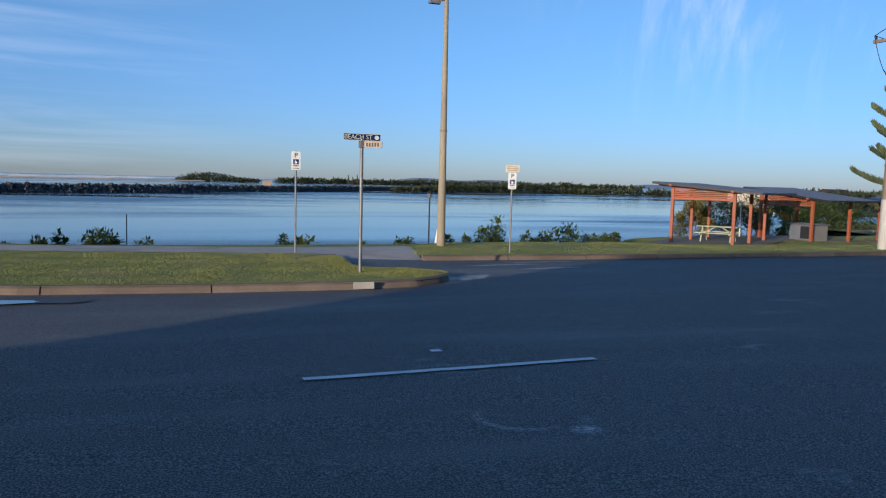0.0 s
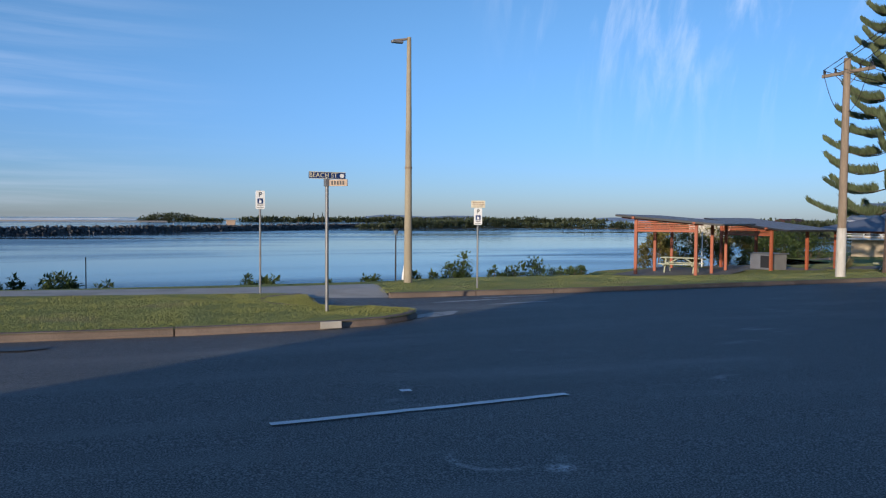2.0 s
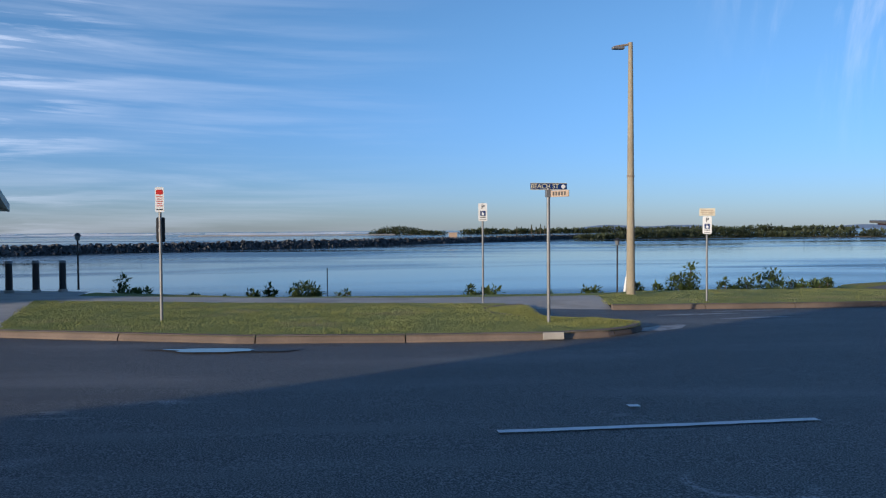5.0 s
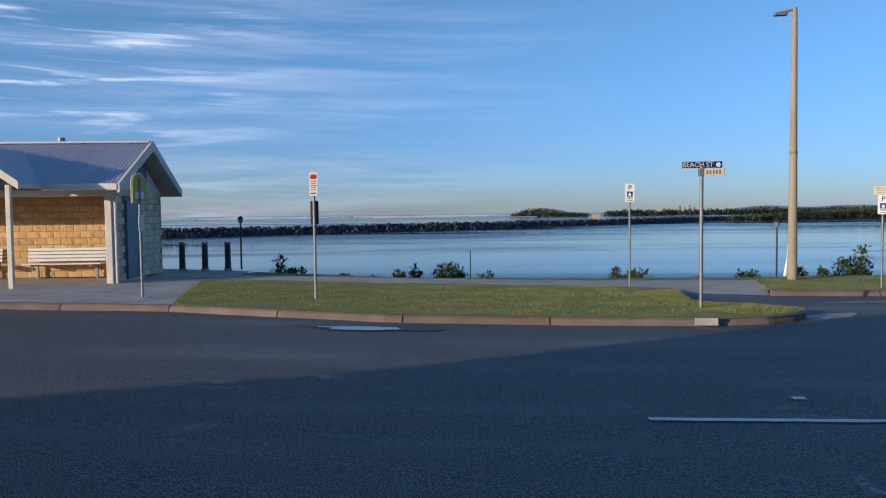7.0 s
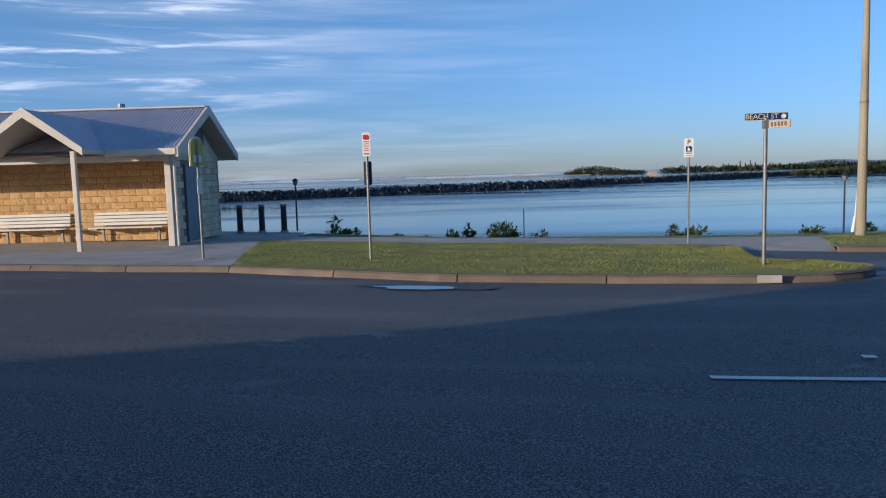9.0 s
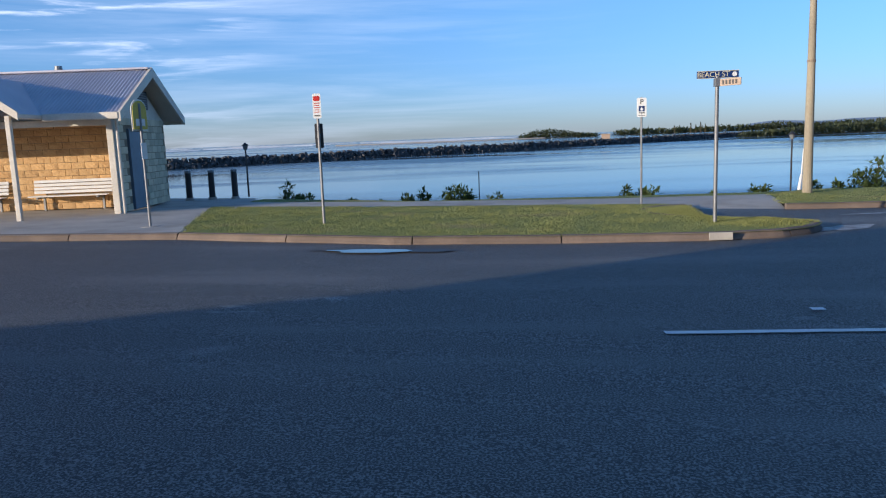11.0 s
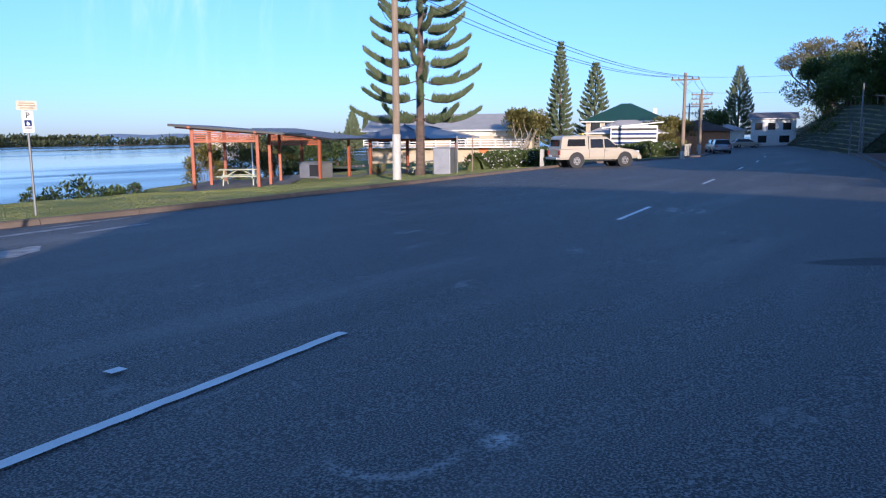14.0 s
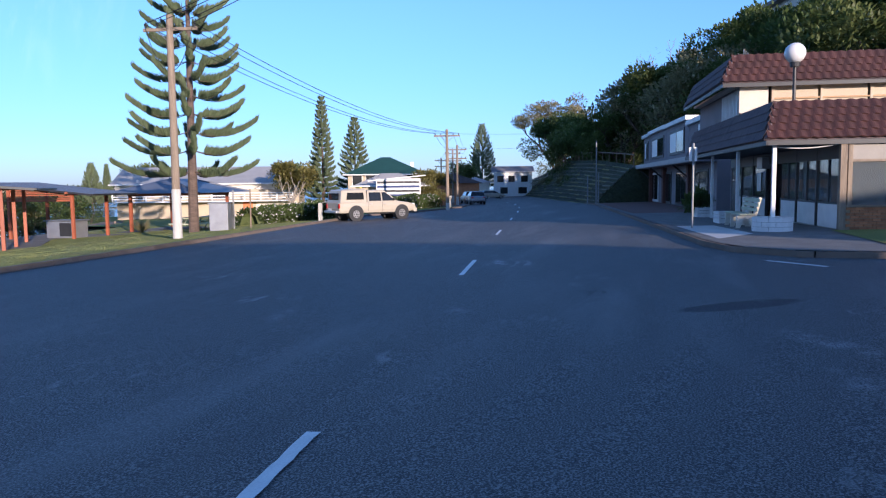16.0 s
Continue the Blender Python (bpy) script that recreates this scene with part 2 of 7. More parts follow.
M_roof_pale = material("pale_corrugated_sheet", (0.6, 0.58, 0.62), (0.5, 0.48, 0.53), rough=0.4, scale=1.0, fine=20, bump=0.03)
M_roof_grey = material("weathered_grey_roof", (0.40, 0.39, 0.37), (0.32, 0.31, 0.3), rough=0.6, scale=1, fine=15, bump=0.03)
M_block_warm = material("split_face_block", (0.66, 0.43, 0.2), (0.5, 0.3, 0.13), rough=0.95, scale=3, fine=22, bump=0.6, random_tint=0.12, bump_dist=0.03)
M_block_grey = material("smooth_block", (0.66, 0.57, 0.4), (0.5, 0.44, 0.31), rough=0.9, scale=3, fine=40, bump=0.3, random_tint=0.2)
M_mortar = material("mortar", (0.30, 0.24, 0.16), (0.22, 0.17, 0.12), rough=0.95, scale=5, fine=60, bump=0.3)
M_cream = material("cream_paint", (0.72, 0.66, 0.55), (0.54, 0.49, 0.41), rough=0.55, scale=2, fine=30, bump=0.05)
M_white = material("white_paint", (0.78, 0.77, 0.74), (0.64, 0.63, 0.61), rough=0.5, scale=3, fine=40, bump=0.05)
M_grey_render = material("grey_render", (0.25, 0.23, 0.24), (0.19, 0.175, 0.185), rough=0.9, scale=1, fine=30, bump=0.2)
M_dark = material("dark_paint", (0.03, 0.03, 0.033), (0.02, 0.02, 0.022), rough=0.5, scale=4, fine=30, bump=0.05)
M_bluegrey_door = material("blue_grey_door_paint", (0.14, 0.19, 0.25), (0.1, 0.14, 0.19), rough=0.5, scale=3, fine=30, bump=0.05)
M_sign_white = material("sign_white", (0.8, 0.8, 0.78), (0.72, 0.72, 0.7), rough=0.4, scale=8, fine=60, bump=0)
M_sign_blue = material("sign_blue", (0.012, 0.04, 0.16), (0.01, 0.03, 0.12), rough=0.4, scale=8, fine=60, bump=0)
M_sign_red = material("sign_red", (0.6, 0.03, 0.02), rough=0.4, scale=8, fine=60, bump=0)
M_sign_gold = material("sign_gold", (0.76, 0.7, 0.5), rough=0.4, scale=8, fine=60, bump=0)
M_sign_brown = material("sign_tan", (0.45, 0.33, 0.24), rough=0.5, scale=8, fine=60, bump=0)
M_black = material("black_lettering", (0.015, 0.015, 0.015), rough=0.6, scale=8, fine=60, bump=0)
M_yellow = material("bus_sign_yellow", (0.62, 0.5, 0.08), (0.5, 0.4, 0.08), rough=0.45, scale=5, fine=40, bump=0)
M_tile_red = material("red_roof_tile", (0.085, 0.03, 0.025), (0.04, 0.017, 0.016), rough=0.75, scale=2, fine=24, bump=0.3, random_tint=0.3, island=True)
M_tile_grey = material("weathered_roof_tile", (0.17, 0.13, 0.13), (0.09, 0.075, 0.08), rough=0.8, scale=2, fine=24, bump=0.3, random_tint=0.3, island=True)
M_brick = material("orange_brick", (0.46, 0.2, 0.09), (0.32, 0.13, 0.06), rough=0.9, scale=4, fine=40, bump=0.4, random_tint=0.25)
M_paver = material("red_paving", (0.16, 0.07, 0.05), (0.11, 0.05, 0.04), rough=0.85, scale=2, fine=20, bump=0.3)
M_green_roof = material("green_roof_sheet", (0.022, 0.075, 0.055), (0.016, 0.058, 0.042), rough=0.5, scale=1, fine=12, bump=0.05)
M_beige_wall = material("beige_weatherboard", (0.5, 0.41, 0.29), (0.42, 0.34, 0.24), rough=0.7, scale=1, fine=20, bump=0.1)
M_car_white = material("cream_white_car_paint", (0.44, 0.39, 0.31), (0.41, 0.36, 0.285), rough=0.25, scale=2, fine=20, bump=0, spec=0.6)
M_car_silver = material("silver_car_paint", (0.35, 0.37, 0.4), (0.3, 0.32, 0.35), rough=0.25, metal=0.6, scale=2, fine=20, bump=0)
M_tyre = material("tyre_rubber", (0.022, 0.022, 0.022), rough=0.85, scale=8, fine=50, bump=0.2)
M_rim = material("alloy_rim", (0.55, 0.55, 0.56), rough=0.35, metal=0.8, scale=8, fine=50, bump=0)
M_lamp_red = material("red_lens", (0.45, 0.02, 0.015), rough=0.2, scale=8, fine=50, bump=0)
M_lamp_clear = material("clear_lens", (0.75, 0.75, 0.75), rough=0.1, scale=8, fine=50, bump=0)
M_bark = material("pine_bark", (0.15, 0.105, 0.08), (0.07, 0.05, 0.04), rough=0.95, scale=2, fine=9, bump=0.8, stretch=(1, 1, 3))
M_trunk_pale = material("pale_bark", (0.36, 0.32, 0.27), (0.22, 0.19, 0.16), rough=0.95, scale=2, fine=12, bump=0.5)
M_timber_gold = material("golden_window_timber", (0.42, 0.25, 0.11), (0.3, 0.17, 0.07), rough=0.5, scale=2, fine=18, bump=0.1)
M_table = material("table_cream_slats", (0.52, 0.54, 0.38), (0.4, 0.42, 0.3), rough=0.7, scale=3, fine=30, bump=0.1)
M_steel_box = material("stainless_barbecue", (0.4, 0.4, 0.42), (0.3, 0.3, 0.32), rough=0.35, metal=0.6, scale=2, fine=30, bump=0.02)
M_ceiling = material("porch_lining", (0.62, 0.56, 0.46), (0.52, 0.47, 0.39), rough=0.7, scale=2, fine=20, bump=0.05)
M_flower = material("pale_flower", (0.7, 0.68, 0.72), rough=0.8, scale=8, fine=20, bump=0)
M_orange = material("orange_door", (0.7, 0.2, 0.06), rough=0.6, scale=3, fine=30, bump=0)


def leaf_material(name, colour, dark, tint=0.4):
    m = material(name, colour, dark, rough=0.55, scale=0.6, fine=5, bump=0, random_tint=tint, island=True, spec=0.35)
    n, l = m.node_tree.nodes, m.node_tree.links
    t = n.new("ShaderNodeBsdfTranslucent")
    t.inputs["Color"].default_value = (colour[0] * 1.2, colour[1] * 1.4, colour[2], 1)
    mx = n.new("ShaderNodeMixShader")
    mx.inputs[0].default_value = 0.25
    l.new(n["Principled BSDF"].outputs[0], mx.inputs[1])
    l.new(t.outputs[0], mx.inputs[2])
    l.new(mx.outputs[0], n["Material Output"].inputs["Surface"])
    return m


M_leaf = leaf_material("mangrove_leaf", (0.085, 0.12, 0.035), (0.035, 0.055, 0.02))
M_leaf_olive = leaf_material("olive_leaf", (0.22, 0.19, 0.06), (0.12, 0.11, 0.035))
M_leaf_grey = leaf_material("coast_leaf", (0.28, 0.24, 0.14), (0.13, 0.125, 0.065))
M_leaf_far = leaf_material("far_leaf", (0.075, 0.09, 0.045), (0.04, 0.05, 0.028), 0.25)
M_leaf_deep = leaf_material("deep_leaf", (0.13, 0.155, 0.05), (0.06, 0.08, 0.027))
M_pine = leaf_material("pine_needle", (0.15, 0.185, 0.1), (0.075, 0.1, 0.055))

# glass: dark see-through pane with a clear mirror reflection
M_glass = bpy.data.materials.new("window_glass")
M_glass.use_nodes = True
gb = M_glass.node_tree.nodes["Principled BSDF"]
gb.inputs["Base Color"].default_value = (0.5, 0.55, 0.55, 1)
gb.inputs["Roughness"].default_value, gb.inputs["Transmission Weight"].default_value, gb.inputs["IOR"].default_value = 0.02, 0.85, 1.5
M_dark_glass = material("dark_car_glass", (0.02, 0.022, 0.025), rough=0.06, scale=4, fine=20, bump=0, spec=0.5)
M_globe = bpy.data.materials.new("opal_globe")
M_globe.use_nodes = True
M_globe.node_tree.nodes["Principled BSDF"].inputs["Base Color"].default_value = (0.66, 0.65, 0.63, 1)
M_globe.node_tree.nodes["Principled BSDF"].inputs["Roughness"].default_value = 0.25

# water: calm, with fields of ripple and slick
M_water = bpy.data.materials.new("river_water")
M_water.use_nodes = True
wtn, wtl = M_water.node_tree.nodes, M_water.node_tree.links
wb = wtn["Principled BSDF"]
wb.inputs["Base Color"].default_value = (0.035, 0.07, 0.10, 1)
wb.inputs["IOR"].default_value = 1.33
wb.inputs["Specular IOR Level"].default_value = 0.5
wgeo = wtn.new("ShaderNodeNewGeometry")
wmap = wtn.new("ShaderNodeMapping")
wtl.new(wgeo.outputs["Position"], wmap.inputs["Vector"])
wmap.inputs["Scale"].default_value = (0.006, 0.028, 1)
wmap.inputs["Rotation"].default_value = (0, 0, 0.06)
wfield = wtn.new("ShaderNodeTexNoise")
wtl.new(wmap.outputs[0], wfield.inputs["Vector"])
wfield.inputs["Scale"].default_value, wfield.inputs["Detail"].default_value, wfield.inputs["Distortion"].default_value = 1.6, 4, 0.5
wr = wtn.new("ShaderNodeMapRange")
wr.interpolation_type = "SMOOTHSTEP"
wtl.new(wfield.outputs["Fac"], wr.inputs["Value"])
wr.inputs["From Min"].default_value, wr.inputs["From Max"].default_value = 0.4, 0.62
wr.inputs["To Min"].default_value, wr.inputs["To Max"].default_value = 0.05, 0.32
wtl.new(wr.outputs[0], wb.inputs["Roughness"])
wripple = wtn.new("ShaderNodeTexNoise")
wtl.new(wgeo.outputs["Position"], wripple.inputs["Vector"])
wripple.inputs["Scale"].default_value, wripple.inputs["Detail"].default_value = 1.3, 5
wbump = wtn.new("ShaderNodeBump")
wbump.inputs["Distance"].default_value = 0.12
wr2 = wtn.new("ShaderNodeMath")
wr2.operation = "MULTIPLY_ADD"
wtl.new(wr.outputs[0], wr2.inputs[0])
wr2.inputs[1].default_value, wr2.inputs[2].default_value = 1.0, 0.0
wtl.new(wr2.outputs[0], wbump.inputs["Strength"])
wtl.new(wripple.outputs["Fac"], wbump.inputs["Height"])
wtl.new(wbump.outputs[0], wb.inputs["Normal"])
M_foam = material("surf", (0.75, 0.77, 0.78), (0.5, 0.55, 0.58), rough=0.9, scale=0.05, fine=0.4, bump=0.2)


# ---- mesh helpers ----
def mesh_of(bm, name, mat, smooth=False):
    me = bpy.data.meshes.new(name)
    bm.normal_update()
    bm.to_mesh(me)
    bm.free()
    if mat:
        me.materials.append(mat)
    if smooth:
        for p in me.polygons:
            p.use_smooth = True
    return me


def thing(name, label, category, at=(0, 0, 0), turn=0.0, group="", kind=""):
    ob = new(name)
    ob.empty_display_size = 0.2
    ob.matrix_world = pose(*at, 0, 0, turn)
    return tagged(ob, label, category, group, kind)


def part(name, bm, mat, parent, label="", smooth=False):
    ob = new(name, mesh_of(bm, name, mat, smooth))
    ob.parent = parent
    return tagged(ob, label) if label else ob


def solid(name, bm, mat, label, category, kind="", group="", smooth=False):
    return tagged(new(name, mesh_of(bm, name, mat, smooth)), label, category, group, kind)


def box(bm, x0, y0, z0, x1, y1, z1, m=None, bevel=0.0):
    r = bmesh.ops.create_cube(bm, size=1.0)
    vs = r["verts"]
    t = Matrix.Translation(((x0 + x1) / 2, (y0 + y1) / 2, (z0 + z1) / 2)) @ Matrix.Diagonal((x1 - x0, y1 - y0, z1 - z0, 1))
    bmesh.ops.transform(bm, matrix=(m @ t) if m else t, verts=vs)
    if bevel:
        es = list({e for v in vs for e in v.link_edges})
        bmesh.ops.bevel(bm, geom=es, offset=bevel, segments=2, affect="EDGES", profile=0.5)
    return bm


def B(x0, y0, z0, x1, y1, z1, bevel=0.0, m=None):
    return box(bmesh.new(), x0, y0, z0, x1, y1, z1, m, bevel)


def rod(bm, a, b, r0, r1=None, n=10):
    a, b = Vector(a), Vector(b)
    r1 = r0 if r1 is None else r1
    d = b - a
    m = Matrix.Translation((a + b) / 2) @ d.to_track_quat("Z", "Y").to_matrix().to_4x4()
    bmesh.ops.create_cone(bm, cap_ends=True, segments=n, radius1=r0, radius2=max(r1, 0.0005), depth=d.length, matrix=m)
    return bm


def R(a, b, r0, r1=None, n=10):
    return rod(bmesh.new(), a, b, r0, r1, n)


def prism(bm, outline, depth, m=None):
    """An outline in the xz plane, made depth thick along y."""
    vs = [bm.verts.new((x, 0, z)) for x, z in outline]
    f = bm.faces.new(vs)
    r = bmesh.ops.extrude_face_region(bm, geom=[f])
    nv = [v for v in r["geom"] if isinstance(v, bmesh.types.BMVert)]
    bmesh.ops.translate(bm, vec=(0, depth, 0), verts=nv)
    if m:
        bmesh.ops.transform(bm, matrix=m, verts=vs + nv)
    bmesh.ops.recalc_face_normals(bm, faces=bm.faces)
    return bm


def resample(line, n):
    ps = [Vector(p) for p in line]
    ds = [0.0]
    for a, b in zip(ps, ps[1:]):
        ds.append(ds[-1] + (b - a).length)
    out = []
    for i in range(n):
        s = ds[-1] * i / (n - 1)
        k = max(j for j in range(len(ds)) if ds[j] <= s + 1e-9)
        k = min(k, len(ps) - 2)
        out.append(ps[k].lerp(ps[k + 1], (s - ds[k]) / max(ds[k + 1] - ds[k], 1e-9)))
    return out


def ruled(front, back, n, rows, height):
    """A sheet between two lines on the plan, at height(x, y, v) with v from 0 at the front to 1 at the back."""
    fa, ba = resample(front, n), resample(back, n)
    vs, fs = [], []
    for j in range(rows):
        v = j / (rows - 1)
        for a, b in zip(fa, ba):
            p = a.lerp(b, v)
            vs.append((p.x, p.y, height(p.x, p.y, v)))
    for j in range(rows - 1):
        for i in range(n - 1):
            k = j * n + i
            fs.append((k, k + 1, k + n + 1, k + n))
    me = bpy.data.meshes.new("sheet")
    me.from_pydata(vs, [], fs)
    bm = bmesh.new()
    bm.from_mesh(me)
    bmesh.ops.recalc_face_normals(bm, faces=bm.faces)
    if sum(f.normal.z for f in bm.faces) < 0:
        bmesh.ops.reverse_faces(bm, faces=bm.faces)
    return bm


def at_x(line, x):
    """y on a plan line at x."""
    for (x0, y0), (x1, y1) in zip(line, line[1:]):
        if x0 <= x <= x1:
            return y0 + (y1 - y0) * (x - x0) / (x1 - x0)
    return line[0][1] if x < line[0][0] else line[-1][1]


# ---- the land ----
def gz(x, y):
    """Height of the road surface."""
    x = max(-60.0, min(130.0, x))
    y = max(-30.0, min(60.0, y))
    return -0.006 * (x - 3) - 0.018 * (y - 5.7)


WATER = -1.7
EDGE = [(-90, 34), (-30, 27), (-13, 25.6), (-9, 24.4), (-3, 21.4), (5, 21.7), (14, 23.4), (18, 27.5), (22, 32.5), (30, 36.5), (40, 36), (46, 38), (52, 52), (62, 62), (90, 80), (200, 130)]
KERB_WEST = [(-80, 19.5), (-30, 14.6), (-10.25, 13.2), (-6.6, 13.0), (-2.1, 11.75), (0.85, 11.6), (3.16, 11.68)]
NOSE = [(3.16, 11.68), (4.2, 11.95), (4.85, 12.4), (5.2, 12.95), (5.2, 13.35), (4.9, 13.7), (4.5, 14.0)]
POCKET = [(4.5, 14.0), (3.9, 14.3), (3.3, 14.75), (2.85, 15.4), (2.7, 16.2), (2.9, 16.85), (3.3, 17.3), (3.85, 17.55)]
KERB_EAST = [(5.94, 17.1), (9.2, 17.15), (14.85, 17.4), (21.3, 17.95), (25, 18.35), (38.9, 19.75), (48, 20.4), (54, 18.6), (66, 17.4), (85, 20.0), (110, 25.5), (150, 40)]
KERB_SOUTH = [(16.4, -12.0), (16.0, -1.5), (16.4, 0.1), (17.8, 1.2), (19.7, 1.6), (26.5, 2.15), (41.4, 3.4), (66, 5.6), (80, 7.9), (95, 10.7), (125, 16.0), (150, 21.4)]


HILL = [(-80, -400), (8, -220), (20, -50), (28, -24), (40, -15), (62, -7), (80, 3.6), (105, 8.4), (125, 12), (150, 17.4), (181, 24.5), (260, 52)]


def edge_y(x):
    return at_x(EDGE, x)


def verge_z(x, y, v=0):
    """Grass above the kerb, falling gently towards the picnic ground and the bank."""
    z = gz(x, y) + 0.115
    fall = max(0.0, min(1.0, (x - 12) / 8)) * max(0.0, min(1.0, (y - 19.0) / 9)) * 0.42
    return z - fall


def land_z(x, y):
    e = edge_y(x)
    if y > e - 0.4:
        t = min(1.0, (y - e + 0.4) / 3.5)
        return (verge_z(x, e) - 0.22) * (1 - t) + -4.0 * t if y < 400 else -4.0
    d = at_x(HILL, x) - y
    if d > 0:
        return min(11.0, gz(x, y) - 0.3 + 0.6 * d)
    return min(gz(x, y), verge_z(x, y)) - 0.25


def steps(spans):
    out = []
    for a, b, s in spans:
        k = a
        while k < b - 1e-6:
            out.append(k)
            k += s
    return out + [spans[-1][1]]


gx = steps([(-2600, -200, 300), (-200, -60, 20), (-60, 80, 2), (80, 200, 10), (200, 2600, 200)])
gy = steps([(-2600, -200, 300), (-200, -40, 10), (-40, 20, 2), (20, 40, 0.5), (40, 140, 5), (140, 400, 20), (400, 4000, 600)])
me = bpy.data.meshes.new("ground")
me.from_pydata([(x, y, land_z(x, y)) for y in gy for x in gx], [],
               [(j * len(gx) + i, j * len(gx) + i + 1, (j + 1) * len(gx) + i + 1, (j + 1) * len(gx) + i) for j in range(len(gy) - 1) for i in range(len(gx) - 1)])
me.materials.append(M_earth)
tagged(new("ground", me), "bare earth and river bed under the town", "ground", kind="structure")

# asphalt, with one sheet for road, side street and parking pocket
rx = steps([(-80, -14, 3), (-14, 30, 0.5), (30, 150, 3)])
ry = steps([(-40, -14, 2), (-14, 22, 0.5), (22, 42, 2)])


def road_height(x, y):
    z = gz(x, y) + 0.006 * noise.noise(Vector((x * 0.5, y * 0.5, 0)))
    return z


def on_road(x, y):
    if y < -13 and x > 17:
        return False
    if x < 6:
        return y < 18.6
    return y < at_x(KERB_EAST, x) + 1.2


rv = {}
bm = bmesh.new()
for i in range(len(rx) - 1):
    for j in range(len(ry) - 1):
        if not on_road((rx[i] + rx[i + 1]) / 2, ry[j]):
            continue
        q = []
        for a, b in ((i, j), (i + 1, j), (i + 1, j + 1), (i, j + 1)):
            if (a, b) not in rv:
                rv[a, b] = bm.verts.new((rx[a], ry[b], road_height(rx[a], ry[b])))
            q.append(rv[a, b])
        bm.faces.new(q)
solid("road", bm, M_asphalt, "worn dark asphalt road with fine gravel texture", "road", "structure", smooth=True)

bm = bmesh.new()
q = [bm.verts.new(v) for v in ((-4500, 15, WATER), (4500, 15, WATER), (4500, 4600, WATER), (-4500, 4600, WATER))]
bm.faces.new(q)
solid("water", bm, M_water, "calm blue river water with slicks and ripples", "water", "structure")

# lawns, path and pavements
front = KERB_WEST[3:] + NOSE[1:]
back = [(-9.2, 20.4), (-3.4, 19.0), (1.0, 18.4), (3.3, 18.0)] + POCKET[::-1]
grass_front, grass_back = front, back
solid("lawn", ruled(front, back, 80, 24, lambda x, y, v: verge_z(x, y) + 0.01 * math.sin(math.pi * v) + 0.01 * noise.noise(Vector((x * 1.7, y * 1.7, 0)))),
      M_grass, "mown lawn on the kerbed island", "lawn", "structure", smooth=True)
east_back = [(6.6, 20.6)] + [(x, edge_y(x)) for x in (8, 11, 14, 18, 22, 30, 40, 46, 52, 62, 90)]
solid("verge", ruled(KERB_EAST[:9], east_back, 110, 24, lambda x, y, v: verge_z(x, y) + 0.015 * noise.noise(Vector((x, y, 0)))),
      M_grass, "mown grass verge along the river bank", "lawn", "structure", smooth=True)
solid("bank_grass", ruled([(-9.2, 22.2), (-3.4, 20.75), (2, 20.2), (6.6, 20.6), (8, edge_y(8))], [(-9, edge_y(-9) - .2), (-3, edge_y(-3)), (2, edge_y(2)), (6.6, edge_y(6.6)), (8, edge_y(8) + .1)], 40, 4,
      lambda x, y, v: verge_z(x, y) - 0.03), M_grass, "narrow grass strip at the top of the bank", "lawn", "structure", smooth=True)
solid("footpath", ruled(back[:5] + [(4.4, 17.55), (5.65, 17.14), (5.94, 17.1)], [(-9.2, 22.2), (-3.4, 20.75), (2, 20.2), (6.6, 20.6)], 60, 5,
      lambda x, y, v: verge_z(x, y) + 0.004 - 0.13 * max(0, 1 - v * 2.2) * max(0.0, min(1.0, (x - 3.4) / 0.9))), M_concrete, "grey concrete footpath with a ramp to the road", "footpath", "structure")
solid("plaza", ruled([(-80, 19.5), (-30, 14.6), (-10.25, 13.2), (-6.6, 13.0)], [(-80, 33), (-30, 26.8), (-13, 25.4), (-9.2, 24.2)], 60, 5,
      lambda x, y, v: verge_z(x, y)), M_concrete, "grey concrete pavement in front of the amenities block", "pavement", "structure")
solid("plaza_edge", ruled([(-6.6, 13.0), (-7.4, 15.5), (-9.2, 20.4)], [(-6.62, 13.0), (-10.5, 15.5), (-11.5, 24)], 12, 4,
      lambda x, y, v: verge_z(x, y) + 0.003), M_concrete, "concrete apron beside the lawn", "pavement", "structure")
solid("pavement", ruled(KERB_SOUTH, [(23.4, -12), (23.4, -4), (24, -2.6), (25, -2.5), (27, -2.4), (30, -2.2), (45, -1.2), (70, 0.5), (85, 4.2), (108, 9), (152, 18)], 120, 8,
      lambda x, y, v: gz(x, y) + 0.13), M_asphalt_pale, "grey sealed footpath round the shop corner", "pavement", "structure")


